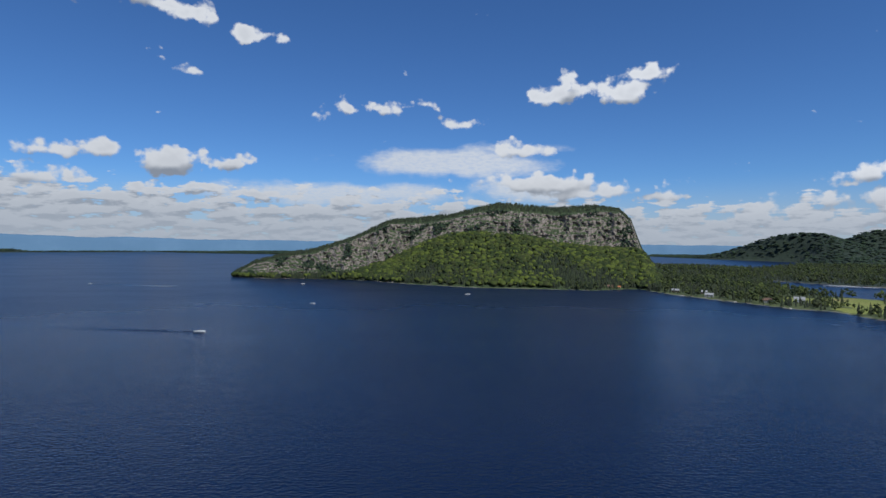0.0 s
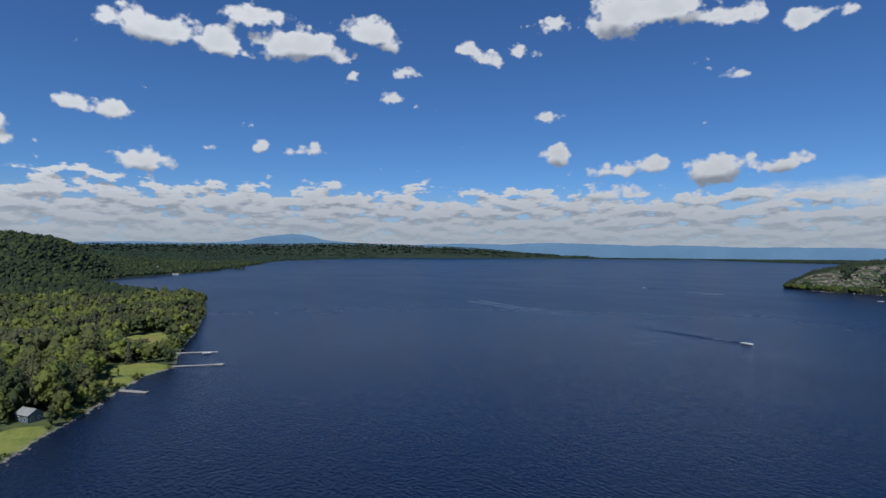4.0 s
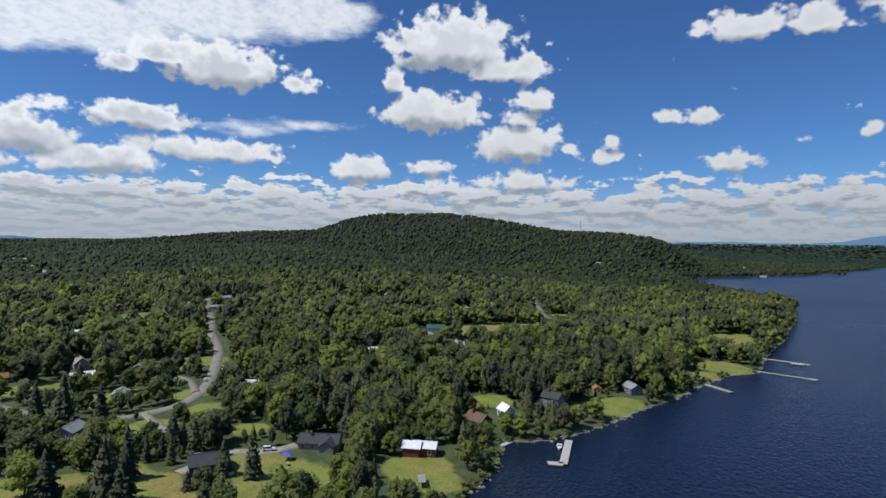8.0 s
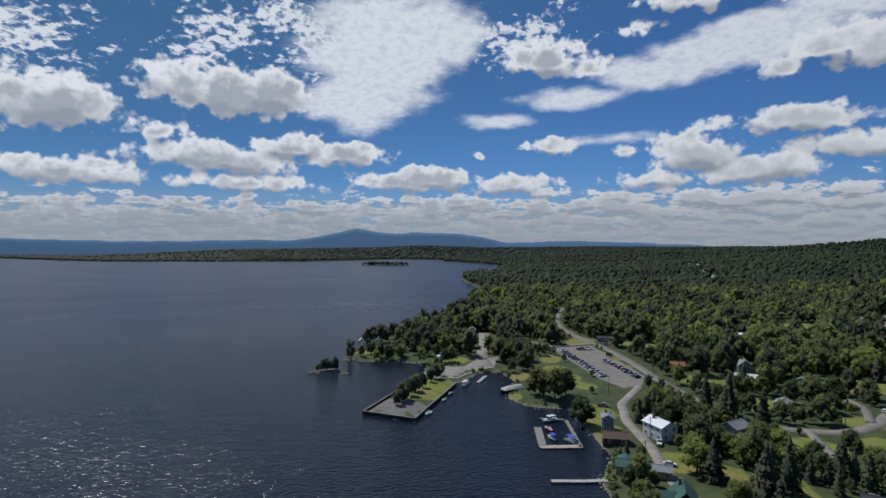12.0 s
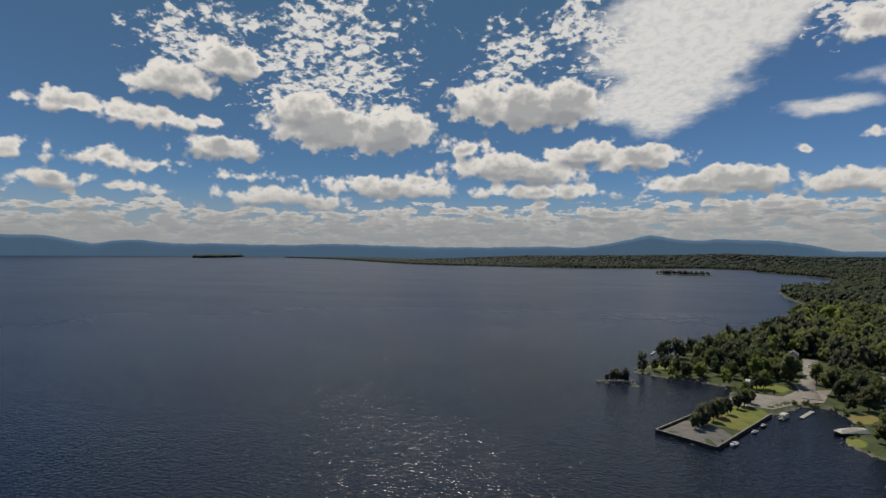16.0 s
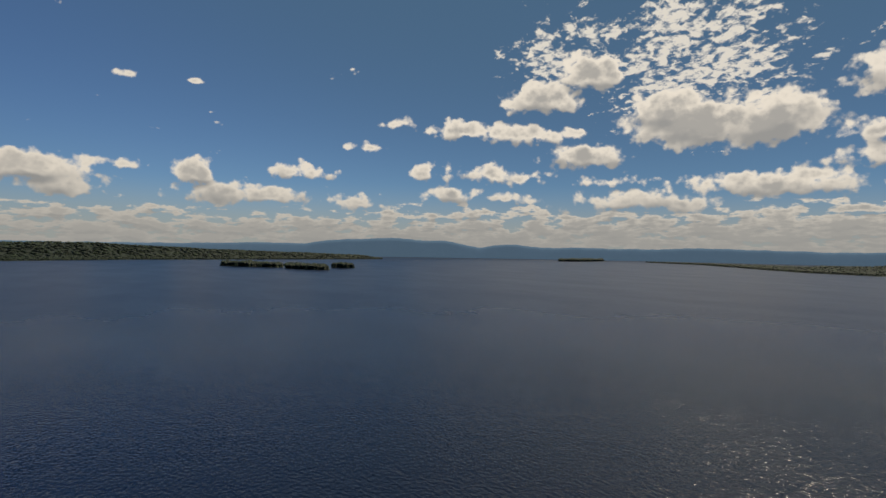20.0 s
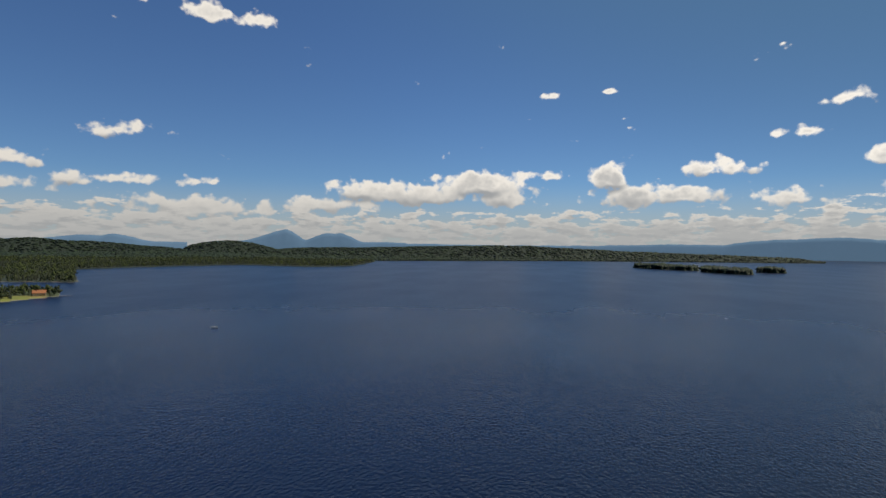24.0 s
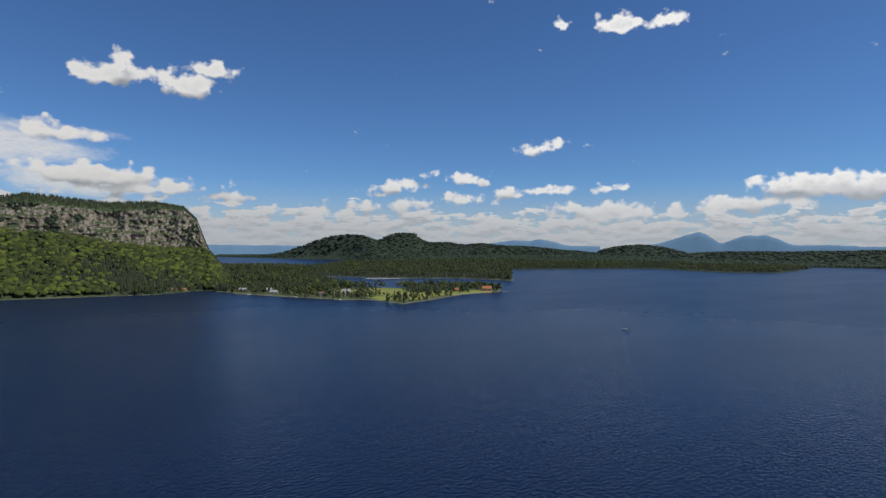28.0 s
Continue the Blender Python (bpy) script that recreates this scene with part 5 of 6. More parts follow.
motorboat(-37.5, -256, 62, 6.4, "white cabin motorboat moored at the pier end")
motorboat(-48.5, -277, 62, 5.2, "white open motorboat moored along the pier")
motorboat(-54, -288, 62, 5.6, "dark open motorboat moored along the pier", hull_mat=DARK_TIMBER)
pontoon(-66, -306, 60, 8.0, "pontoon boat with a pale canopy at the landing", TARP)
motorboat(-90, -237, 15, 8.0, "large white cruiser in the little marina", canopy=HULL)
motorboat(-85.5, -226, -75, 6.0, "red and white motorboat in the little marina", hull_mat=RED_PAINT)
motorboat(-83, -215.5, -75, 5.6, "motorboat with a blue cover in the little marina", canopy=BLUE_TARP)
pontoon(-89.5, -211, -70, 6.5, "pontoon boat with a blue and white canopy", BLUE_TARP)
motorboat(-220.5, -23.8, 5, 6.0, "white motorboat tied to an L-shaped dock")
motorboat(-436, 112, 70, 7.0, "white motorboat beside a swim platform", canopy=None)
motorboat(-139, -690, 20, 7.0, "white motorboat moored off the southern shore", canopy=HULL)
motorboat(-118, -646, 60, 5.0, "small motorboat at a mooring")
motorboat(-154, -745, 10, 6.0, "white motorboat moored near the southern shore")
motorboat(-214, 487.5, -2, 10.0, "white motorboat under way on the open lake")
motorboat(-652, 1023, 170, 8.0, "white motorboat far out on the lake")
motorboat(-269, 1065, 20, 8.0, "white motorboat near the foot of the cliff")
motorboat(-170, 723, -5, 7.0, "white fishing boat drifting on the lake")
motorboat(39, 868, 5, 7.5, "white motorboat below the wooded slope")
motorboat(496, 275, 100, 6.0, "small white fishing boat alone on the lake")
for i in range(5):
    motorboat(778 + i * 15, 1112 - i * 8.5, 60, 7.0, "white motorboat berthed at the bay marina", group="boats at the bay marina")
# covered tour boat in the basin
tour = thing("covered_boat", -88, -289, 0.0, 22, "large boat under a white tarpaulin in the harbour basin", "boat")
part("hull", hull_solid(15, 5.2, 1.5), DARK_TIMBER, tour)
part("tarpaulin", Solid().add([(-7, -2.6, 1.5), (6, -2.4, 1.6), (6, 2.4, 1.6), (-7, 2.6, 1.5), (-6.6, -1.3, 3.0), (5, -0.9, 2.7), (5, 0.9, 2.7), (-6.6, 1.3, 3.0), (-1, 0, 3.6)],
                              ((0, 1, 5, 4), (1, 2, 6, 5), (2, 3, 7, 6), (3, 0, 4, 7), (4, 5, 8), (5, 6, 8), (6, 7, 8), (7, 4, 8))), TARP, tour, "sagging white tarpaulin")
for s in (-5, -1.5, 2):
    part("rope", Solid().tube((s, -2.7, 1.3), (s, 0, 3.5), 0.03).tube((s, 0, 3.5), (s, 2.7, 1.3), 0.03), POLE_WOOD, tour)


def build_foam(b, bsdf):
    n = b.noise(where(b), 0.6, 4.0, 0.7)
    put(b, bsdf, Base_Color=b.mix(b.ramp(n, 0.45, 0.65), (0.01, 0.02, 0.05), (0.3, 0.36, 0.42)), Roughness=0.3)


FOAM = material("broken_foam", build_foam)


def build_wake(b, bsdf):
    n = b.noise(where(b), 0.35, 4.0, 0.65)
    put(b, bsdf, Base_Color=(0.002, 0.006, 0.018), Roughness=0.1, IOR=1.333, Specular_IOR_Level=0.25, Normal=bump(b, n, 0.5, 0.5))


WAKE = material("wake_water", build_wake)


def wake(x0, y0, x1, y1, spread, label, foam=16.0):
    """Low rolling ridges that spread behind a moving boat."""
    d = Vector((x1 - x0, y1 - y0))
    side = Vector((-d.y, d.x)).normalized()
    verts, faces = [], []
    for s in (-1, 1):
        for i in range(41):
            t = i / 40
            c = Vector((x0, y0)) + d * t + side * s * (0.8 + spread * t ** 0.8) + side * 0.6 * math.sin(t * 9)
            w = 0.9 + 3.0 * t
            for k, z in ((-1, 0.006), (0, 0.32 - 0.12 * t), (1, 0.006)):
                p = c + side * k * w
                verts.append((p.x, p.y, z))
        n = 0 if s == -1 else 123
        faces += [tuple(n + v for v in f) for f in grid_faces(41, 3)]
    ob = new("boat_wake", shade_smooth(mesh_of("boat_wake", verts, faces, [WAKE])))
    tagged(ob, label, "wake", kind="structure")
    u = d.normalized()
    ring = [(x0 + u.x * foam * t + side.x * w, y0 + u.y * foam * t + side.y * w) for t, w in ((0, -0.8), (0.4, -1.2), (1, -0.5), (1, 0.5), (0.4, 1.2), (0, 0.8))]
    tagged(new("wake_foam", Solid().prism(ring, 0.0, 0.06).mesh("wake_foam", FOAM)), "white foam close behind a motorboat", "foam", kind="structure")


wake(-219, 489.5, -640, 552, 9.0, "dark spreading wake of a motorboat across the lake", 26)
wake(-646, 1022, -480, 985, 9.0, "faint wake of a far motorboat", 16)

# ---- vehicles ----
def wheel_solid(r=0.34, w=0.24):
    return Solid().tube((0, -w / 2, 0), (0, w / 2, 0), r, None, 12)


def car_template(kind):
    base = thing("car", 0, 0, -60, 0, "parked car", "car")
    l, w = {"sedan": (4.6, 1.8), "suv": (4.7, 1.9), "pickup": (5.6, 2.0)}[kind]
    prof = {"sedan": ((-1.0, 0.45, 0.78), (-0.97, 0.3, 0.95), (-0.4, 0.28, 0.98), (0.5, 0.28, 0.95), (0.95, 0.32, 0.78), (1.0, 0.4, 0.62)),
            "suv": ((-1.0, 0.45, 1.0), (-0.97, 0.34, 1.1), (-0.4, 0.32, 1.1), (0.5, 0.32, 1.08), (0.95, 0.36, 0.95), (1.0, 0.45, 0.8)),
            "pickup": ((-1.0, 0.5, 1.05), (-0.97, 0.4, 1.12), (-0.3, 0.38, 1.12), (0.55, 0.38, 1.12), (0.96, 0.42, 1.0), (1.0, 0.5, 0.85))}[kind]
    body = Solid().loft([[(s * l / 2, -w / 2, lo), (s * l / 2, -w / 2 * 1.0, (lo + hi) / 2), (s * l / 2, -w / 2 * 0.9, hi), (s * l / 2, w / 2 * 0.9, hi), (s * l / 2, w / 2, (lo + hi) / 2), (s * l / 2, w / 2, lo)] for s, lo, hi in prof])
    part("body", body, CAR_PAINT, base)
    z = prof[2][2]
    a, b, top = {"sedan": (-0.72, 0.42, 1.45), "suv": (-0.95, 0.45, 1.75), "pickup": (-0.12, 0.42, 1.85)}[kind]
    ring = lambda x0, x1, y, zz: [(x0, -y, zz), (x1, -y, zz), (x1, y, zz), (x0, y, zz)]
    k = l / 2
    part("window_glass", Solid().loft([ring(a * k, b * k, w * 0.45, z - 0.02), ring((a + 0.1) * k, (b - 0.2) * k, w * 0.37, top - 0.05)]), GLASS, base)
    part("cabin_roof", Solid().loft([ring((a + 0.09) * k, (b - 0.19) * k, w * 0.375, top - 0.06), ring((a + 0.14) * k, (b - 0.24) * k, w * 0.35, top + 0.02)]), CAR_PAINT, base)
    if kind == "pickup":
        part("cargo_bed", Solid().box(-0.56 * k, 0, z - 0.03, 0.78 * k, w * 0.72, 0.06), RUBBER, base)
    for sx in (-0.6, 0.62):
        for sy in (-1, 1):
            wl = part("wheel", wheel_solid(), RUBBER, base)
            wl.location = (sx * k, sy * (w / 2 - 0.1), 0.34)
    for sy in (-1, 1):
        part("headlight", Solid().box(k * 0.985, sy * w * 0.34, prof[-1][2] - 0.12, 0.08, 0.3, 0.14), GLASS, base)
        part("tail_light", Solid().box(-k * 0.995, sy * w * 0.36, prof[0][2] - 0.2, 0.06, 0.2, 0.16), RED_PAINT, base)
    return base


WHITE_CAR = painted("white_car_paint", (0.68, 0.69, 0.69), 0.3, 0.05)
templates = [car_template(k) for k in ("sedan", "suv", "pickup")]
rng = random.Random(5)
used = set()


def park(x, y, turn, label, group="", kind=None):
    k = rng.randrange(3) if kind is None else kind
    z = max(level(x, y), 0) + 0.26
    if k in used:
        ob = copy_thing(templates[k], pose(x, y, z, 0, 0, turn))
    else:
        ob = templates[k]
        ob.matrix_world = pose(x, y, z, 0, 0, turn)
        used.add(k)
    if k == 2:
        ob.name = "pickup_truck"
    keep_off.append((x, y, 4.0))
    if "white" in label or "pale" in label:
        for c in ob.children:
            if c.name.startswith(("body", "cabin_roof")):
                c.material_slots[0].link = "OBJECT"
                c.material_slots[0].material = WHITE_CAR
    return tagged(ob, label, "car", group)


KINDS = ("sedan parked in the harbour car park", "tall estate car parked in the harbour car park", "pickup truck parked in the harbour car park")
for i in range(15):
    s = i / 14
    k = rng.randrange(3)
    park(-153.5 + 4.5 * s, -378 + 72 * s, 20 + rng.uniform(-5, 5), KINDS[k], "cars in the harbour car park", k)
for i in range(10):
    s = i / 9
    k = rng.randrange(3)
    park(-169.5 - 1.5 * s + 3 * s * s, -344 + 44 * s, 200 + rng.uniform(-5, 5), KINDS[k], "cars in the harbour car park", k)
for i in range(4):
    park(-167 - 3.2 * i, -381 + rng.uniform(-1, 1), 95, KINDS[i % 3], "cars in the harbour car park", i % 3)
park(-244, -216, 225, "white car driving round the village road bend", kind=0)
park(-268, -225, 40, "pale van parked beside the village road", kind=1)
park(-122, -250, 150, "dark green pickup parked at the harbour lane", kind=2)
park(-173, -124, 120, "white estate car on a gravel driveway", kind=1)
park(-150, -124, 100, "white car beside a dark-roofed house", kind=1)
park(-163, -135, 150, "pale car on a gravel driveway", kind=0)
park(-150, -437, 60, "white car by the harbour road", kind=0)
park(-109, -437, 80, "white car at the top of the landing road", kind=1)
park(-196, -396, 150, "dark car beside a long low building", kind=0)
park(-199, -400, 150, "white car beside a long low building", kind=1)
park(-121, -199, 60, "white pickup parked below a white house", kind=2)
park(-113, -179, 150, "pale car at the side of the lane", kind=0)
park(-402, -122, 20, "white car on a gravel yard", "cars on the gravel yard", 1)
park(-399, -118, 20, "white car on a gravel yard", "cars on the gravel yard", 0)
park(-395, -114, 20, "white car on a gravel yard", "cars on the gravel yard", 1)
# caravan, kiosk, canopy, notice board
van = thing("caravan", -61, -369, level(-61, -369) + 0.1, 80, "white camping caravan under park trees", "caravan")
part("body", Solid().loft([[(x, -1.2, 0.5), (x, -1.2, h), (x, 1.2, h), (x, 1.2, 0.5)] for x, h in ((-3.2, 2.4), (-2.9, 2.9), (2.7, 2.9), (3.2, 2.2))]), HULL, van)
for s in (-1, 1):
    part("wheel", wheel_solid(0.35, 1.0), RUBBER, van).location = (0, s * 0.9, 0.36)
    for k in (-1.6, 1.5):
        opening("window", k, s * 1.21, 1.5, 1.1, 0.7, 0, van)
sign = thing("notice_board", -177, -354, level(-177, -354), 100, "dark wooden notice board at the car park edge", "sign")
part("panel", Solid().box(0, 0, 1.2, 6.5, 0.25, 2.4), BROWN_WALL, sign)
part("roof", Solid().box(0, 0, 3.6, 7.0, 1.0, 0.2), DARK_ROOF, sign)
for s in (-3, 0, 3):
    part("post", Solid().box(s, 0, -0.4, 0.2, 0.2, 4.0), POLE_WOOD, sign)
tent = thing("canopy_tent", -169, -113.5, level(-169, -113.5), 20, "blue pop-up canopy on a back lawn", "canopy")
part("canopy", Solid().add([(-1.7, -1.7, 2.1), (1.7, -1.7, 2.1), (1.7, 1.7, 2.1), (-1.7, 1.7, 2.1), (0, 0, 2.9)], ((0, 1, 4), (1, 2, 4), (2, 3, 4), (3, 0, 4), (3, 2, 1, 0))), BLUE_TARP, tent)
for a in (-1.6, 1.6):
    for b in (-1.6, 1.6):
        part("leg", Solid().tube((a, b, -0.1), (a, b, 2.15), 0.04), STEEL, tent)
table = thing("garden_table", -165, -110.5, level(-165, -110.5), 35, "small wooden garden table on a back lawn", "table")
part("tabletop", Solid().box(0, 0, 0.72, 1.8, 0.9, 0.06), TAN_WALL, table)
for a in (-0.7, 0.7):
    for b in (-0.35, 0.35):
        part("leg", Solid().box(a, b, -0.1, 0.08, 0.08, 0.84), TAN_WALL, table)
shelter = thing("boat_shelter", -168, -62, level(-168, -62), 25, "low shed with a pale sheet roof by the shore", "shed")
part("roof", Solid().box(0, 0, 1.9, 6.0, 2.6, 0.14), GREY_ROOF, shelter)
for a in (-2.7, 2.7):
    for b in (-1.1, 1.1):
        part("post", Solid().box(a, b, -0.3, 0.14, 0.14, 2.25), POLE_WOOD, shelter)
keep_off += [(-169, -113, 5), (-168, -62, 6), (-177, -354, 6), (-61, -369, 6)]
hedge_line = ((-217, -262), (-232, -284))
fence = thing("fence", -146, -104, level(-146, -104), 0, "low weathered rail fence across a back lawn", "fence")
for i in range(9):
    px, py = i * -1.6, i * 1.9 - 6
    z = level(-146 + px, -104 + py) - level(-146, -104)
    part("post", Solid().box(px, py, z - 0.2, 0.12, 0.12, 1.2), POLE_WOOD, fence)
    if i:
        part("rail", Solid().tube((px, py, z + 0.8), (px + 1.6, py - 1.9, z + 0.8), 0.05), PLANK, fence)

# ---- utility poles and mast ----
POLES = ((-136, -272), (-110.5, -219), (-120, -204), (-264, -220), (-316, -273), (-104, -180), (-180, -262), (-178, -300), (-192, -340), (-194, -392), (-193, -440), (-184, -217), (-214, -207), (-360, -320))
for px, py in POLES:
    p = thing("utility_pole", px, py, level(px, py), 15, "weathered wooden utility pole with a crossarm", "pole", "utility poles")
    part("pole", Solid().tube((0, 0, -0.5), (0, 0, 9.5), 0.16, 0.11), POLE_WOOD, p)
    part("crossarm", Solid().box(0, 0, 8.7, 2.2, 0.1, 0.12), POLE_WOOD, p)
    for s in (-0.95, 0, 0.95):
        part("insulator", Solid().tube((s, 0, 8.8), (s, 0, 9.05), 0.05), STEEL, p)
for chain in ((6, 7, 8, 9, 10), (6, 11, 12, 3, 4, 13)):
    wires = Solid()
    for a, b in zip(chain, chain[1:]):
        A, B = (Vector((*POLES[i], level(*POLES[i]) + 9.0)) for i in (a, b))
        for o in (-0.9, 0.9):
            for i in range(6):
                q = [A.lerp(B, t) + Vector((o, 0, -3.2 * t * (1 - t))) for t in (i / 6, (i + 1) / 6)]
                wires.tube(q[0], q[1], 0.02, None, 3)
    tagged(new("power_line", wires.mesh("power_line", RUBBER)), "thin black sagging overhead wires between poles", "cable")
mx, my = polar(94.48, 1960)
mast = thing("radio_mast", mx, my, level(mx, my), 0, "thin steel lattice radio mast on the wooded ridge", "mast")
mh = H + math.tan(radians(2.45)) * 1960 - level(mx, my)
for k in range(3):
    c, s = math.cos(k * 2.094), math.sin(k * 2.094)
    part("leg", Solid().tube((c * 2.2, s * 2.2, -1), (c * 0.7, s * 0.7, mh), 0.3, 0.22, 4), STEEL, mast)
for i in range(10):
    t0, t1 = i / 10, (i + 1) / 10
    brace = Solid()
    for k in range(3):
        pts = [((2.2 - 1.5 * t) * math.cos((k + d) * 2.094), (2.2 - 1.5 * t) * math.sin((k + d) * 2.094), mh * t) for d, t in ((0, t0), (1, t1))]
        brace.tube(pts[0], pts[1], 0.15, None, 3)
    part("brace", brace, STEEL, mast)
part("antenna", Solid().tube((0, 0, mh - 1), (0, 0, mh + 6), 0.16, 0.06, 5), STEEL, mast)

# ---- trees ----
def icosahedron():
    g = (1 + 5 ** 0.5) / 2
    v = np.array([(-1, g, 0), (1, g, 0), (-1, -g, 0), (1, -g, 0), (0, -1, g), (0, 1, g), (0, -1, -g), (0, 1, -g), (g, 0, -1), (g, 0, 1), (-g, 0, -1), (-g, 0, 1)], float)
    f = np.array([(0, 11, 5), (0, 5, 1), (0, 1, 7), (0, 7, 10), (0, 10, 11), (1, 5, 9), (5, 11, 4), (11, 10, 2), (10, 7, 6), (7, 1, 8), (3, 9, 4), (3, 4, 2), (3, 2, 6), (3, 6, 8), (3, 8, 9),
                  (4, 9, 5), (2, 4, 11), (6, 2, 10), (8, 6, 7), (9, 8, 1)])
    return v / np.linalg.norm(v[0]), f


ICO = icosahedron()
OCTA = (np.array([(1, 0, 0), (-1, 0, 0), (0, 1, 0), (0, -1, 0), (0, 0, 1), (0, 0, -1)], float), np.array([(0, 2, 4), (2, 1, 4), (1, 3, 4), (3, 0, 4), (2, 0, 5), (1, 2, 5), (3, 1, 5), (0, 3, 5)]))


def join_parts(pieces):
    vs, fs, n = [], [], 0
    for v, f in pieces:
        vs.append(v)
        fs.append(f + n)
        n += len(v)
    return np.concatenate(vs), np.concatenate(fs)


def flakes(g, centres, outward, size, droop=0.0):
    """Small leaf sprays: bent quads that face roughly outward."""
    n = len(centres)
    o = outward + g.normal(0, 0.38, (n, 3))
    o /= np.linalg.norm(o, axis=1)[:, None]
    u = np.cross(o, g.normal(0, 1, (n, 3)))
    u /= np.linalg.norm(u, axis=1)[:, None]
    w = np.cross(o, u)
    s = (size * g.uniform(0.6, 1.3, n))[:, None]
    v = np.stack([centres - u * s - w * s * 0.6, centres + u * s * 0.9 - w * s * 0.8, centres + u * s + w * s * 0.7, centres - u * s * 0.8 + w * s], 1)
    v[:, 1::2] -= o[:, None] * s[:, None] * 0.35
    v[:, :, 2] -= droop * s
    f = np.arange(n)[:, None] * 4
    return v.reshape(-1, 3), np.concatenate([f + (0, 1, 2), f + (0, 2, 3)])


def broadleaf(seed, lobes, spray, solid=ICO, size=0.05):
    """An uneven crown of upright lobes; the whole tree is 1 high."""
    g = np.random.default_rng(seed)
    pieces, cs, os = [], [], []
    for i in range(lobes):
        h = (i + 0.5) / lobes
        z = 0.24 + 0.62 * h
        spread = g.uniform(0.7, 1.25) * 0.2 * math.sin(math.pi * (0.2 + 0.72 * h)) if lobes > 2 else 0.07 * (lobes - 1)
        a = i * 2.4 + g.uniform(0, 1)
        c = np.array([math.cos(a) * spread, math.sin(a) * spread, z if lobes > 1 else 0.55])
        r = {1: 0.27, 2: 0.21}.get(lobes, 0.155 if lobes < 7 else 0.122) * g.uniform(0.75, 1.25)
        v = solid[0] * (1 + g.uniform(-0.3, 0.3, (len(solid[0]), 1)))
        v = v * (r, r, r * (1.35 if lobes > 1 else 1.55)) + c
        pieces.append((v, solid[1]))
        n = spray // lobes
        if n:
            d = g.normal(0, 1, (n, 3))
            d[:, 2] = np.abs(d[:, 2]) * 0.9 - 0.25
            d /= np.linalg.norm(d, axis=1)[:, None]
            cs.append(c + d * (r, r, r * 1.35) * g.uniform(0.85, 1.35, (n, 1)))
            os.append(d)
    if cs:
        pieces.append(flakes(g, np.concatenate(cs), np.concatenate(os), size))
    return join_parts(pieces)


def conifer(seed, tiers, sides, spray=0, slim=0.17, size=0.035):
    """Stacked ragged skirts of boughs; the whole tree is 1 high."""
    g = np.random.default_rng(seed)
    pieces, cs, os = [], [], []
    for i in range(tiers):
        s = i / tiers
        z = 0.10 + 0.82 * s
        r = slim * (1 - s) ** 0.85 * g.uniform(0.85, 1.15) + 0.012
        a = np.arange(sides * 2) * math.pi / sides + g.uniform(0, 6)
        rad = r * np.where(np.arange(sides * 2) % 2, 0.62, 1.0) * g.uniform(0.75, 1.2, sides * 2)
        lean = g.uniform(-0.012, 0.012, 2)
        rim = np.stack([np.cos(a) * rad + lean[0], np.sin(a) * rad + lean[1], z - rad * 0.35 + g.uniform(-0.012, 0.012, sides * 2)], -1)
        v = np.concatenate([rim, [(lean[0], lean[1], min(1.0, z + 1.55 * 0.82 / tiers + 0.05))]])
        n = sides * 2
        pieces.append((v, np.array([(k, (k + 1) % n, n) for k in range(n)])))
        m = int(spray * (1 - s) * 2 / tiers)
        if m:
            b = g.uniform(0, 6.28, m)
            q = r * g.uniform(0.45, 1.12, m)
            cs.append(np.stack([np.cos(b) * q, np.sin(b) * q, z - q * 0.25 + g.uniform(0, 0.05, m)], -1))
            os.append(np.stack([np.cos(b), np.sin(b), 0.5 + 0 * b], -1))
    if cs:
        pieces.append(flakes(g, np.concatenate(cs), np.concatenate(os), size, 0.3))
    return join_parts(pieces)


def grow(name, label, mat, batches):
    """One mesh of many trees; batches: template, x, y, z, height, widening."""
    vs, fs, tones, n = [], [], [], 0
    g = np.random.default_rng(len(name) + 3)
    for (v, f), x, y, z, h, wide in batches:
        k = len(x)
        if not k:
            continue
        a = g.uniform(0, 6.283, k)
        c, s = np.cos(a)[:, None], np.sin(a)[:, None]
        w = (h * wide)[:, None]
        vx = (v[:, 0] * c - v[:, 1] * s) * w + x[:, None]
        vy = (v[:, 0] * s + v[:, 1] * c) * w + y[:, None]
        vz = v[:, 2] * h[:, None] + z[:, None]
        vs.append(np.stack([vx, vy, vz], -1).reshape(-1, 3))
        fs.append((f[None] + (np.arange(k) * len(v))[:, None, None]).reshape(-1, 3) + n)
        tones.append(np.repeat(np.clip(0.42 + 0.28 * waves(x, y, 45.0, 9.0) + 0.16 * waves(x, y, 9.0, 3.0) + g.normal(0, 0.26, k), 0, 0.98), len(v)))
        n += k * len(v)
    if not vs:
        return None
    me = shade_smooth(mesh_of(name, np.concatenate(vs), np.concatenate(fs), [mat], {"tone": np.concatenate(tones)}))
    return tagged(new(name, me), label, "forest", kind="stuff")


def scatter(g, x0, x1, y0, y1, step):
    x, y = np.meshgrid(np.arange(x0, x1, step), np.arange(y0, y1, step))
    x, y = x.ravel() + g.uniform(-0.48, 0.48, x.size) * step, y.ravel() + g.uniform(-0.48, 0.48, x.size) * step
    return x, y


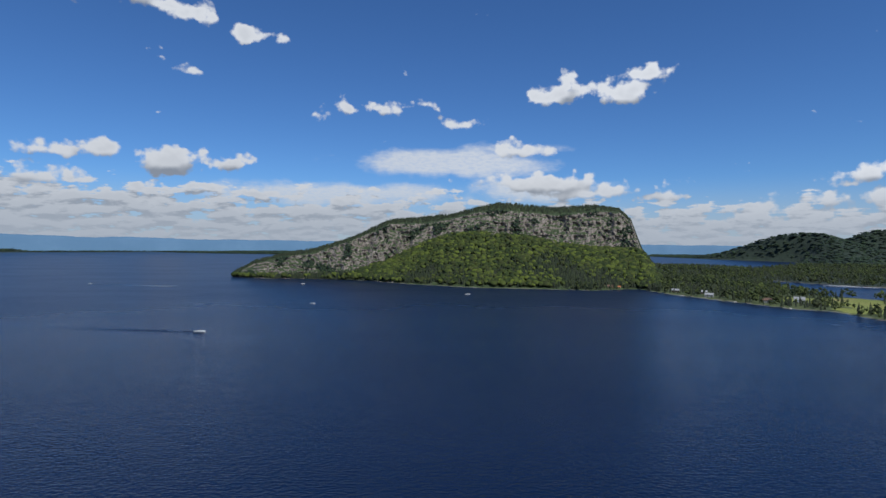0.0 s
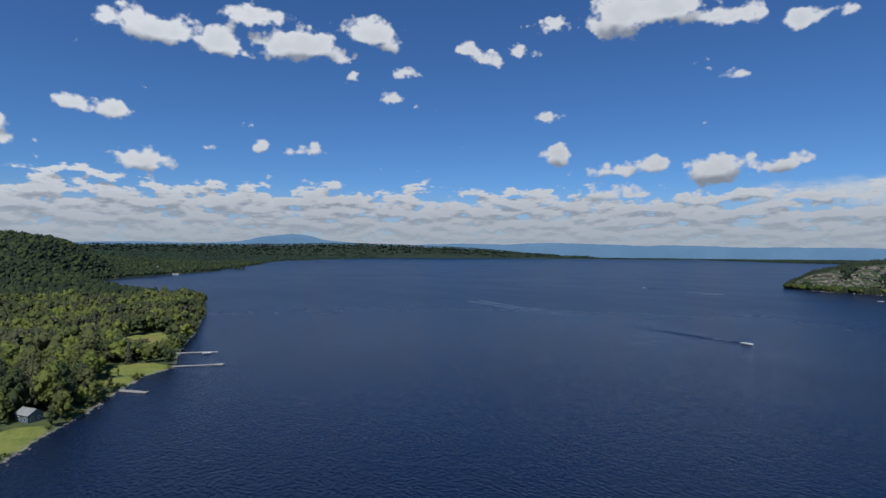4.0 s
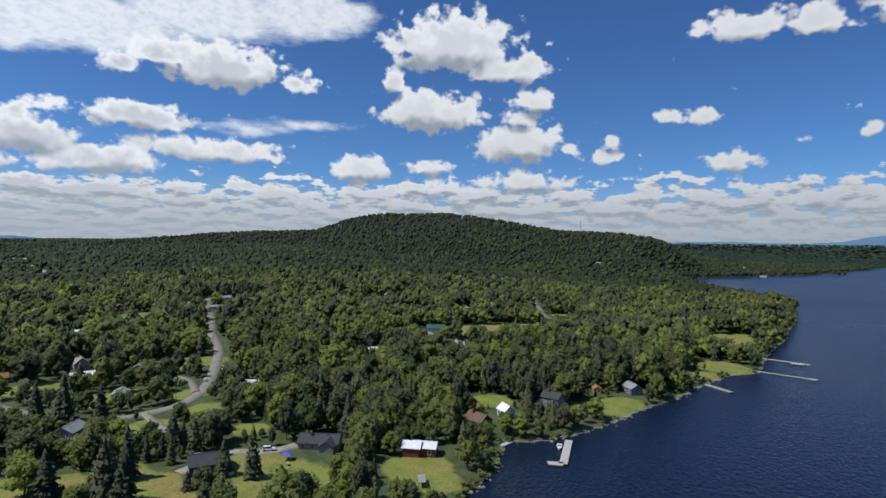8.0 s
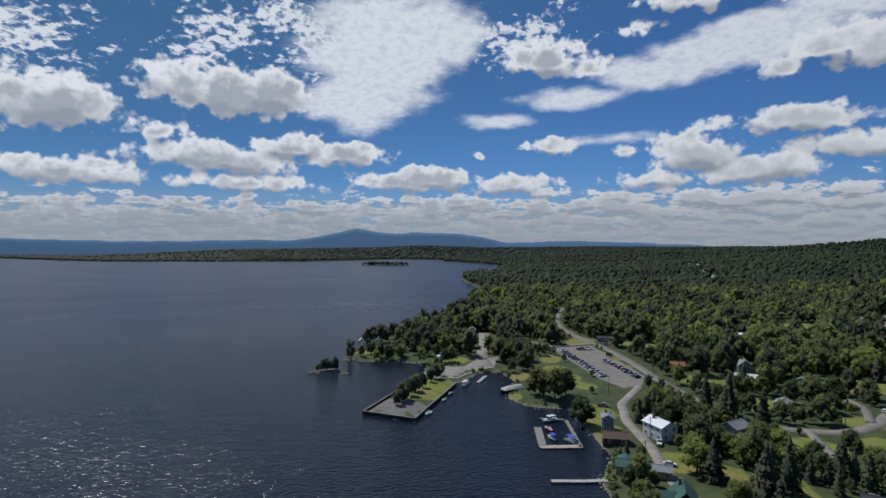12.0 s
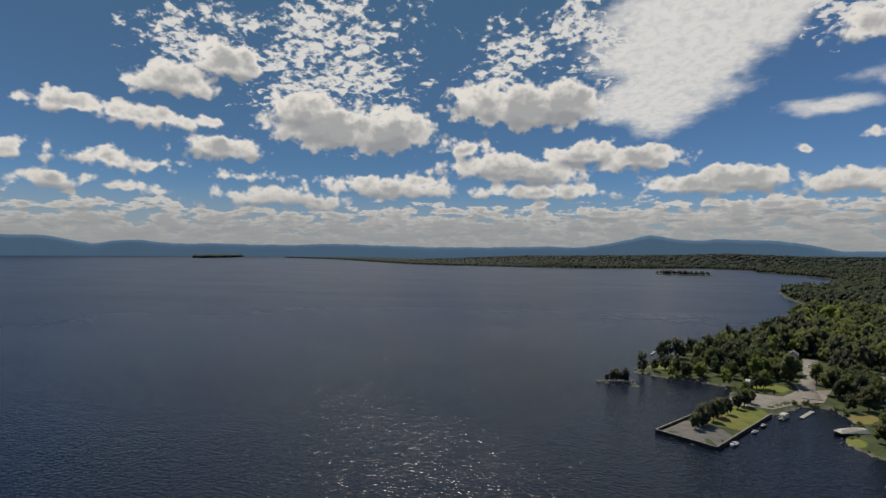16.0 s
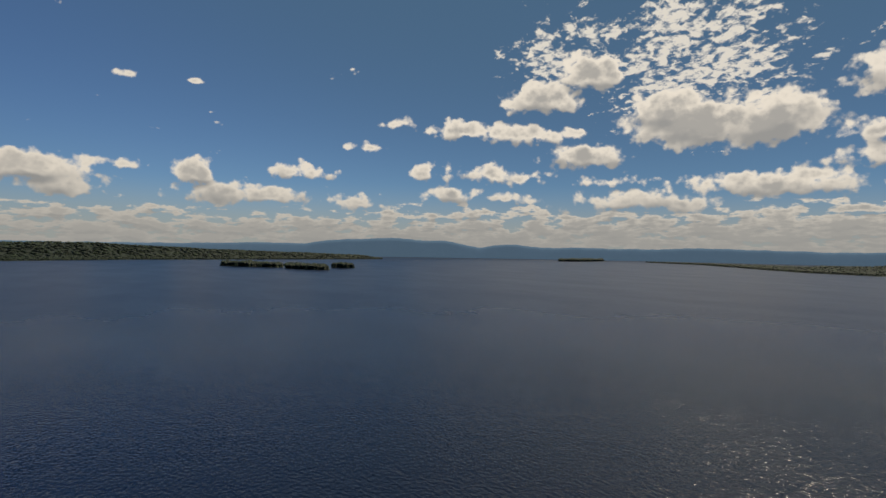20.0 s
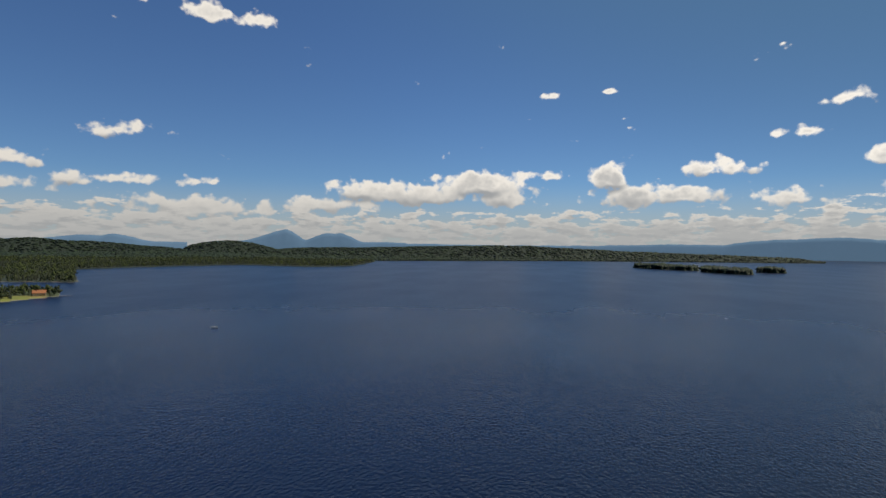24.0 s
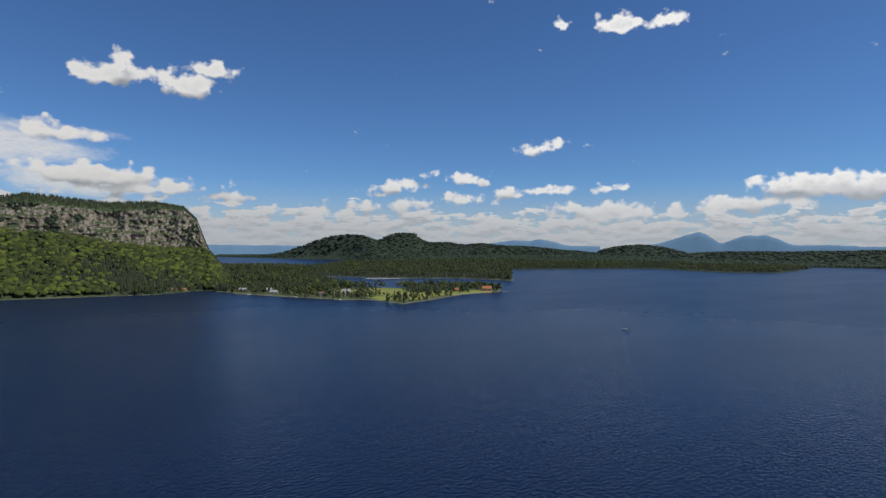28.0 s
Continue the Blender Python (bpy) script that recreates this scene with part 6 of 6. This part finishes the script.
def free_ground(x, y, margin=1.0):
    """True where nothing but woods can stand."""
    ok = lawn_at(x, y) < 0.5
    for cx, cy, r in keep_off:
        ok &= np.hypot(x - cx, y - cy) > r + margin - 1
    for line, half in road_lines:
        near = np.full(x.shape, 1e9)
        lo, hi = line.min(0) - 12, line.max(0) + 12
        m = (x > lo[0]) & (x < hi[0]) & (y > lo[1]) & (y < hi[1])
        if m.any():
            for px, py in line:
                near[m] = np.minimum(near[m], (x[m] - px) ** 2 + (y[m] - py) ** 2)
            ok &= near > (half + 1.8 + margin) ** 2
    for ring in (CAR_PARK, LANDING, PIER):
        m = (np.abs(x + 100) < 110) & (np.abs(y + 320) < 110)
        if m.any():
            e = edge_distance(x[m], y[m], ring)
            ok[m] &= e < -margin
    return ok


def trim_to_sight(x, y, z, h, spots, reach, share):
    """Trims trees below the camera's sight lines to houses, roads and lawns."""
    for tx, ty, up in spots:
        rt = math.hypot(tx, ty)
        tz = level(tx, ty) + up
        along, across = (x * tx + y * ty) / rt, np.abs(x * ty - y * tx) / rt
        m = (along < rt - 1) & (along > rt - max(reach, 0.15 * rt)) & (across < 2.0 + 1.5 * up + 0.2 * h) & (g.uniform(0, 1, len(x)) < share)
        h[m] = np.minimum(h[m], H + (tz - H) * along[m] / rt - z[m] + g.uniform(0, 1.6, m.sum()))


g = np.random.default_rng(11)
# single trees that stand out in the village and the harbour: kind, x, y, height
SPRUCES = ((-152, -115, 15), (-166, -198, 17), (-171, -225, 17), (-170, -240, 14), (-210, -265, 12), (-160, -156, 12), (-162, -153, 10), (-163, -149, 11), (-150, -125, 10), (-125, -140, 14), (-120, -165, 12),
           (-127, -150, 15), (-133, -155, 13), (-140, -172, 13), (-137, -152, 15))
BROADLEAVES = ((-154, -176, 10), (-257, -235, 9), (-222, -232, 11), (-233, -232, 12), (-228, -240, 11), (-215, -238, 10), (-123, -180, 9), (-246, -143, 13), (-199, -162, 11), (-101, -227, 11), (-102, -232, 10),
               (-103, -264, 14), (-98, -272, 13), (-108, -268, 13), (-112, -272, 12), (-118, -171, 10), (-94, -166, 9), (-105, -352, 11), (-100, -385, 11), (-110, -349, 12), (-108, -330, 11),
               (-114, -340, 12), (-68, -362, 9), (-64, -360, 8), (-76, -414, 12), (-112, -365, 12), (-118, -355, 11))
PARK_TREES = ((-24, -268, 6), (-27, -273, 7.5), (-29, -278, 8), (-33, -284, 7), (-36, -292, 7.5), (-41, -299, 6.5), (-47, -311, 6), (-51, -317, 7), (-55, -324, 6),
              (-10, -390, 6), (-17, -396, 7), (-23, -385, 8), (-28, -379, 8), (-36, -388, 9), (-47, -404, 10), (-59, -410, 10), (-68, -417, 9), (-15, -452, 7), (-40, -480, 8),
              (15, -351.5, 5.5), (18, -351, 3.5), (12.5, -352, 5), (10, -353, 4.5), (8, -354, 3.5), (6, -354.5, 2.5))
X, Y, Hh, conif, mark = [], [], [], [], []
for bank, con in ((SPRUCES, 1), (BROADLEAVES, 0), (PARK_TREES, 2)):
    for x, y, h in bank:
        X.append(x), Y.append(y), Hh.append(h * {1: 1.25, 0: 1.2, 2: 1.05}[con] * (1.25 if bank is PARK_TREES else 1.0)), conif.append(con), mark.append(1)
near_x, near_y = scatter(g, -900, 60, -1000, 250, 6.2)
r = np.hypot(near_x, near_y)
az = np.degrees(np.arctan2(-near_x, near_y)) % 360
keep = (r < 900) & (r > 120) & (az > 66) & (az < 186)
near_x, near_y, r = near_x[keep], near_y[keep], r[keep]
d = land(near_x, near_y)
keep = (d > 1.2) & free_ground(near_x, near_y)
# open parkland round the harbour, thicker woods inland
harbour = (near_x > -150) & (near_y < -235) & (near_y > -480)
keep &= ~harbour | (g.uniform(0, 1, len(r)) < np.where(near_y < -345, 0.7, 0.13))
keep &= g.uniform(0, 1, len(r)) < np.where(r > 500, 0.72, 0.85)
near_x, near_y, r, d = near_x[keep], near_y[keep], r[keep], d[keep]
mixn = waves(near_x, near_y, 38.0, 4.0) + g.normal(0, 0.45, len(r))
near_c = (mixn > np.where((near_x > -150) & (near_y < -345), 0.0, 0.42)) & ~((near_x > -150) & (near_y < -235) & (near_y > -345))
near_h = np.where(near_c, g.uniform(6, 15, len(r)), g.uniform(5.5, 12, len(r)) * np.where(g.uniform(0, 1, len(r)) < 0.15, 1.35, 1.0)) * np.where(d < 10, 0.8, 1.0) * 1.25 * (1 + 0.15 * waves(near_x, near_y, 55.0, 6.0))
near_z = ground_z(near_x, near_y, d)
# houses, roads and lawns that the camera is to see past the trees
sight_spots = [(x, y, 1.2) for x, y, _ in keep_off] + [(x, y, 0.3) for line, _ in road_lines for x, y in line[::2]]
sight_spots += [(x + q * 0.75 * math.cos(k), y + q * 0.75 * math.sin(k), 0.0) for x, y, q in LAWNS_WEST + LAWNS_HARBOUR for k in (0, 1.57, 3.14, 4.71)]
trim_to_sight(near_x, near_y, near_z, near_h, [s for s in sight_spots if s[0] < 60 and math.hypot(s[0], s[1]) < 700], 55, 1.0)
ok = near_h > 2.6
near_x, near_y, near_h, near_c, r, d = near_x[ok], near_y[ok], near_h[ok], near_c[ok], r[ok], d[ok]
order = np.argsort(r)
near_x, near_y, near_h, near_c = near_x[order], near_y[order], near_h[order], near_c[order]
single = np.zeros(len(near_x), bool)
for kind in (True, False):
    single[np.flatnonzero(near_c == kind)[:270]] = True
pine = near_c & ((g.uniform(0, 1, len(near_x)) < 0.5) | ((near_x > -150) & (near_y < -345)))
for i in np.flatnonzero(single):
    X.append(near_x[i]), Y.append(near_y[i]), Hh.append(near_h[i]), conif.append(2 if pine[i] else int(near_c[i])), mark.append(0)


def trunk_mesh(kind, seed):
    s, q = Solid(), random.Random(seed)
    bend = [(q.uniform(-0.012, 0.012), q.uniform(-0.012, 0.012)) for _ in range(3)]
    top = 0.93 if kind else 0.72
    pts = [(0, 0, -0.06), (bend[0][0], bend[0][1], top * 0.4), (bend[1][0], bend[1][1], top * 0.75), (bend[2][0] * 0.5, bend[2][1] * 0.5, top)]
    for i, (a, b) in enumerate(zip(pts, pts[1:])):
        s.tube(a, b, 0.022 * (1 - i * 0.28), 0.022 * (1 - (i + 1) * 0.28), 6)
    for i in range(4 if kind else 7):
        a, z = i * 2.4, 0.24 + 0.07 * i
        p = (bend[0][0], bend[0][1], z)
        s.tube(p, (math.cos(a) * 0.16, math.sin(a) * 0.16, z + (0.0 if kind else 0.15)), 0.009, 0.003, 4)
    return s.mesh("trunk", BARK)


TREES = {}
for con in (0, 1, 2):
    TREES[con] = []
    for s in range(6):
        v, f = conifer(50 + s, 9, 7, 300, 0.15 + 0.015 * s, 0.028) if con == 1 else broadleaf(20 + s + 12 * con, 12 + s % 3, 560, OCTA, 0.027)
        crown = shade_smooth(mesh_of("crown", v, f, [NEEDLE if con else LEAF]))
        TREES[con].append((crown, trunk_mesh(con, s)))
LABELS = {0: ("broad-leaved tree with an uneven green crown in the village woods", "broad-leaved tree with a dense round crown near the harbour"),
          1: ("dark green spruce in the village woods", "tall dark spruce with drooping boughs beside a lawn"),
          2: ("grey-green pine with an irregular crown in the village woods", "dark pine with a broad irregular crown by the harbour")}
Z = np.maximum(ground_z(np.array(X, float), np.array(Y, float)), 0.2)
for n, (x, y, z, h, con, m) in enumerate(zip(X, Y, Z, Hh, conif, mark)):
    crown, trunk = TREES[con][n % 6]
    t = new(("broadleaf_tree", "spruce_tree", "pine_tree")[con])
    wide = (0.95, 1.0, 0.62)[con] + 0.45 * ((n * 37) % 11) / 11
    wide += 0.25 if 0 <= n - len(SPRUCES + BROADLEAVES) < len(PARK_TREES) else 0.0
    t.matrix_world = pose(x, y, z, 0, 0, (n * 77) % 360) @ Matrix.Diagonal((h * wide, h * wide, h, 1))
    t.empty_display_size = 0.1
    tagged(t, LABELS[con][m], "tree", "village trees")
    part("trunk", trunk, None, t)
    part("crown", crown, None, t)

# the rest of the village woods, ever plainer with distance
far = ~single
x, y, h, c, pine = near_x[far], near_y[far], near_h[far], near_c[far], pine[far]
z, r = ground_z(x, y), np.hypot(x, y)
mid = r < 430
leafy, needled = [], []
for s in range(5):
    pick = (np.arange(len(x)) % 5 == s)
    m = pick & ~c & mid
    leafy.append((broadleaf(60 + s, 9, 190, OCTA, 0.04), x[m], y[m], z[m], h[m] * 1.1, g.uniform(0.85, 1.35, m.sum())))
    m = pick & ~c & ~mid
    leafy.append((broadleaf(70 + s, 6, 36, OCTA, 0.065), x[m], y[m], z[m], h[m] * 1.05, g.uniform(0.95, 1.5, m.sum())))
    m = pick & pine
    needled.append((broadleaf(75 + s, 8, 60, OCTA, 0.055), x[m], y[m], z[m], h[m] * 1.1, g.uniform(0.6, 0.95, m.sum())))
    m = pick & c & ~pine & mid
    needled.append((conifer(80 + s, 7, 6, 40, 0.2, 0.05), x[m], y[m], z[m], h[m], g.uniform(0.85, 1.2, m.sum())))
    m = pick & c & ~pine & ~mid
    needled.append((conifer(90 + s, 4, 4, 0, 0.18), x[m], y[m], z[m], h[m], g.uniform(0.9, 1.25, m.sum())))
grow("village_broadleaf_woods", "dense green broad-leaved woods round the village", LEAF, leafy)
grow("village_spruce_woods", "dark spruces mixed through the village woods", NEEDLE, needled)

# woods on the slopes behind
hx, hy = scatter(g, -3300, 500, -3200, 2000, 11.5)
r = np.hypot(hx, hy)
az = np.degrees(np.arctan2(-hx, hy)) % 360
keep = (r > 900) & (r < 2900) & (az > 60) & (az < 190) & ~((r > 2350) & (az > 92) & (az < 122))
keep &= g.uniform(0, 1, len(r)) < np.where(r < 1700, 0.95, 0.6)
hx, hy = hx[keep], hy[keep]
d = land(hx, hy)
keep = (d > 4) & free_ground(hx, hy, 3.0)
hx, hy, d = hx[keep], hy[keep], d[keep]
hz, hc = ground_z(hx, hy, d), waves(hx, hy, 90.0, 4.0) + g.normal(0, 0.5, len(hx)) > 0.5
hh = np.where(hc, g.uniform(10, 17, len(hx)), g.uniform(9, 15, len(hx)))
slope_l = [(broadleaf(110 + s, 1, 0, ICO), hx[m], hy[m], hz[m], hh[m], g.uniform(1.3, 1.7, m.sum())) for s in range(4) for m in [~hc & (np.arange(len(hx)) % 4 == s)]]
slope_c = [(conifer(120 + s, 3, 3, 0, 0.2), hx[m], hy[m], hz[m], hh[m], g.uniform(1.1, 1.5, m.sum())) for s in range(4) for m in [hc & (np.arange(len(hx)) % 4 == s)]]
grow("slope_broadleaf_woods", "broad-leaved forest over the rolling slopes", SHADOWED_SLOPE, slope_l)
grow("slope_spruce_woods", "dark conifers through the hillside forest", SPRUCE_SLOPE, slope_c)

# woods on the cliff mountain: the leafy slope below, the dark cap above, scrub on the ledges
rows, cols, _ = cliff.shape


def on_cliff(lo, hi, n):
    i, j, s, t = g.integers(lo, hi, n), g.integers(0, cols - 1, n), g.uniform(0, 1, (n, 1)), g.uniform(0, 1, (n, 1))
    return (cliff[i, j] * (1 - s) + cliff[i + 1, j] * s) * (1 - t) + (cliff[i, j + 1] * (1 - s) + cliff[i + 1, j + 1] * s) * t


leaf_x, cap_x = on_cliff(1, 16, 10500), on_cliff(61, 72, 4200)
i = g.integers(16, 60, 9000)
j = g.integers(0, cols, 9000)
ok = np.array([noise.noise(Vector((b * 0.045, a * 0.055 + b * 0.02, 5.0))) > 0.3 for a, b in zip(i, j)])
ledge_x = cliff[i, j][ok]
leaf_x = leaf_x[leaf_x[:, 2] > 0.6]
side = np.degrees(np.arctan2(-leaf_x[:, 0], leaf_x[:, 1]))
leaf_x = leaf_x[g.uniform(0, 1, len(leaf_x)) < np.where(side > 12, 0.3, 1.0)]
# extra dark conifers low on the slope stand in for a cloud's shadow
dark = waves(leaf_x[:, 0], leaf_x[:, 1], 70.0, 1.0) + g.normal(0, 0.4, len(leaf_x)) + 0.9 * smooth(-leaf_x[:, 2], -42, -14) > 0.45
for name, label, mat, pts, conic, lo, hi in (
        ("cliff_slope_woods", "bright green broad-leaved woods below the cliff", SUNLIT, leaf_x[~dark], False, 7, 12),
        ("cliff_slope_spruces", "dark conifers below the cliff, the lowest standing for cloud shadow", SPRUCE_SLOPE, leaf_x[dark], True, 8, 13),
        ("cliff_cap_woods", "dark conifers along the top of the cliff", SPRUCE_SLOPE, cap_x, True, 5, 8),
        ("cliff_ledge_scrub", "scrubby trees on the ledges of the cliff", WOODS, ledge_x, False, 3, 6)):
    n = np.arange(len(pts)) % 3
    grow(name, label, mat, [((conifer(130 + s, 3, 4, 0, 0.2) if conic else broadleaf(140 + s, 1, 0, ICO)), pts[n == s, 0], pts[n == s, 1], pts[n == s, 2] - 0.5,
                             g.uniform(lo, hi, (n == s).sum()), g.uniform(1.1, 1.5, (n == s).sum()) * (1.0 if conic else 1.3)) for s in range(3)])

# the point, the isthmus and the eastern shore
ex, ey = scatter(g, 230, 3200, -400, 2600, 10.0)
r = np.hypot(ex, ey)
keep = (r < 2700) & (g.uniform(0, 1, len(r)) < np.where(r < 1400, 1.0, 0.55))
ex, ey = ex[keep], ey[keep]
d = land(ex, ey)
keep = (d > 2) & free_ground(ex, ey, 2.0)
ex, ey, d = ex[keep], ey[keep], d[keep]
ez, ec = ground_z(ex, ey, d), waves(ex, ey, 60.0, 7.0) + g.normal(0, 0.5, len(ex)) > 0.0
eh = g.uniform(9, 16, len(ex))
# trees on the point are cut to fit the camera's view of lawns and houses
trim_to_sight(ex, ey, ez, eh, [(x, y, 1.0) for x, y, r in LAWNS_POINT] + [(x, y, 3.0) for x, y, r in keep_off if x > 60], 130, 0.75)
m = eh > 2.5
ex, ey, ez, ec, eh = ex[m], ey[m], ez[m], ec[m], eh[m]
px, py = [], []
for a, b, n in (((560, 690), (700, 700), 26), ((610, 730), (690, 740), 18), ((455, 735), (560, 780), 10), ((480, 640), (560, 640), 12), ((600, 670), (740, 690), 12)):
    t = g.uniform(0, 1, n)
    px.append(a[0] + (b[0] - a[0]) * t + g.normal(0, 8, n))
    py.append(a[1] + (b[1] - a[1]) * t + g.normal(0, 8, n))
px, py = np.concatenate(px), np.concatenate(py)
m = land(px, py) > 2
ex, ey, ez, ec, eh = np.concatenate([ex, px[m]]), np.concatenate([ey, py[m]]), np.concatenate([ez, ground_z(px[m], py[m])]), np.concatenate([ec, np.arange(m.sum()) % 3 > 0]), np.concatenate([eh, g.uniform(9, 16, m.sum())])
grow("point_broadleaf_woods", "broad-leaved woods on the point and the eastern shore", POINT_WOODS,
     [(broadleaf(150 + s, 3, 9, OCTA, 0.09), ex[m], ey[m], ez[m], eh[m], g.uniform(1.0, 1.4, m.sum())) for s in range(3) for m in [~ec & (np.arange(len(ex)) % 3 == s)]])
grow("point_spruce_woods", "dark conifers on the point and the eastern shore", SPRUCE_SLOPE,
     [(conifer(160 + s, 4, 3, 0, 0.17), ex[m], ey[m], ez[m], eh[m], g.uniform(0.9, 1.3, m.sum())) for s in range(3) for m in [ec & (np.arange(len(ex)) % 3 == s)]])

# far woods and islands
fx, fy = scatter(g, -4900, 4900, -4900, 4900, 24.0)
sx, sy = scatter(g, -2600, 3400, -3500, 1400, 11.0)
ds = land(sx, sy)
m = (ds > 0.5) & (ds < 30) & (np.hypot(sx, sy) > 1800)
fx, fy = np.concatenate([fx, sx[m]]), np.concatenate([fy, sy[m]])
for cx, cy, a, b, _ in ISLANDS[:6]:
    n = int(a * b / 14)
    fx, fy = np.concatenate([fx, cx + g.uniform(-a, a, n)]), np.concatenate([fy, cy + g.uniform(-a, a, n)])
r = np.hypot(fx, fy)
az = np.degrees(np.arctan2(-fx, fy)) % 360
keep = (r < 4800) & (r > 1500) & ~((az > 60) & (az < 190) & (r < 2900)) & ~((fx > 230) & (r < 2600) & (fy > -400)) & ~((az < 22) & (r < 1900)) & ~((az > 338) & (r < 1900))
fx, fy = fx[keep], fy[keep]
d = land(fx, fy)
keep = d > np.where(np.hypot(fx, fy) > 4300, 22.0, 0.5)
fx, fy, d = fx[keep], fy[keep], d[keep]
fz = ground_z(fx, fy, d)
islet = np.min([np.hypot(fx - cx, fy - cy) / (a + 10) for cx, cy, a, b, _ in ISLANDS[:6]], axis=0) < 1
fh = np.where(d < 30, g.uniform(8, 13, len(fx)), g.uniform(7, 11, len(fx)))
fh[islet] = fh[islet] * 1.1 + 8 + 4 * waves(fx[islet], fy[islet], 30.0, 2.0)
wide = np.where(d < 30, g.uniform(1.1, 1.6, len(fx)), g.uniform(3.8, 5.6, len(fx)))
kind = g.integers(0, 4, len(fx))
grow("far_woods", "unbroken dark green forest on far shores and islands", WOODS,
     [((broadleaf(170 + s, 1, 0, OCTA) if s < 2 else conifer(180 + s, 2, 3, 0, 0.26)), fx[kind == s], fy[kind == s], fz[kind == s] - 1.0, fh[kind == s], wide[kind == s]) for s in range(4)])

# boulders along the near shores and round the rocky islet
rocks = Solid()
q = np.random.default_rng(4)
line = [Vector(p) for p in SHORE_VILLAGE + SHORE_HARBOUR[6:14]]
for a, b in zip(line, line[1:]):
    for _ in range(int((b - a).length / 2.2)):
        p = a.lerp(b, q.uniform(0, 1)) + Vector(q.normal(0, 1.1, 2))
        s = q.uniform(0.3, 1.0)
        v = ICO[0] * (1 + q.uniform(-0.25, 0.25, (12, 1))) * (s, s * q.uniform(0.6, 1.2), s * 0.6) + (p.x, p.y, 0.1)
        rocks.add(v, ICO[1])
for _ in range(40):
    t = q.uniform(-1, 1)
    s = q.uniform(0.4, 1.3)
    rocks.add(ICO[0] * (1 + q.uniform(-0.25, 0.25, (12, 1))) * (s, s, s * 0.6) + (12.5 + 10.5 * t + q.normal(0, 0.6), -353 + 3 * t + q.normal(0, 2.0), 0.2), ICO[1])
tagged(new("shore_boulders", rocks.mesh("shore_boulders", STONE)), "grey boulders along the waterline", "rocks", kind="stuff")

# bushes along the near shores
q = np.random.default_rng(8)
bx, by = [], []
for a, b in zip(line, line[1:]):
    n = int((b - a).length / 1.3)
    t = q.uniform(0, 1, n)
    bx.append(a.x + (b.x - a.x) * t + q.normal(0, 2.2, n))
    by.append(a.y + (b.y - a.y) * t + q.normal(0, 2.2, n))
bx, by = np.concatenate(bx), np.concatenate(by)
m = (land(bx, by) > 0.3) & free_ground(bx, by, -1.5) & (np.hypot(bx, by) > 120)
bx, by = bx[m], by[m]
bh = q.uniform(1.0, 3.2, len(bx))
kind = q.integers(0, 3, len(bx))
grow("shore_bushes", "low green bushes along the waterline", LEAF,
     [(broadleaf(200 + s, 4, 16, OCTA, 0.11), bx[kind == s], by[kind == s], ground_z(bx[kind == s], by[kind == s]) - 0.25 * bh[kind == s], bh[kind == s], q.uniform(1.3, 2.1, (kind == s).sum())) for s in range(3)])
(ax, ay), (cx, cy) = hedge_line
t = np.linspace(0, 1, 26)
hedge = grow("hedge", "clipped dark green hedge beside a driveway", NEEDLE,
             [(broadleaf(210, 4, 24, OCTA, 0.12), ax + (cx - ax) * t, ay + (cy - ay) * t, ground_z(ax + (cx - ax) * t, ay + (cy - ay) * t) - 0.4, 0 * t + 2.0, 0 * t + 1.1)])
hedge["category"], hedge["kind"] = "hedge", "thing"
# bare dead trees in the woods
DEAD_WOOD = painted("bleached_dead_wood", (0.30, 0.275, 0.25), 0.9, 0.15, 0.6)
for n, (x, y) in enumerate(((-215, -106), (-226, -121), (-233, -111), (-241, -126), (-206, -96), (-262, -104), (-236, -95), (-252, -118), (-214, -88))):
    snag = thing("dead_tree", x, y, level(x, y), n * 50, "bare grey dead tree standing in the woods", "tree", "dead trees")
    top = 10.5 + n % 4
    part("trunk", Solid().tube((0, 0, -0.4), (0.2, 0.1, top * 0.55), 0.2, 0.13).tube((0.2, 0.1, top * 0.55), (0.1, -0.2, top), 0.13, 0.03), DEAD_WOOD, snag)
    for i in range(9):
        u, z = i * 2.4 + n, top * (0.4 + 0.06 * i)
        k = (top - z) * 0.35 + 0.5
        part("branch", Solid().tube((0.15, 0, z), (0.15 + math.cos(u) * k, math.sin(u) * k, z + k * 0.7), 0.07, 0.02, 4), DEAD_WOOD, snag)
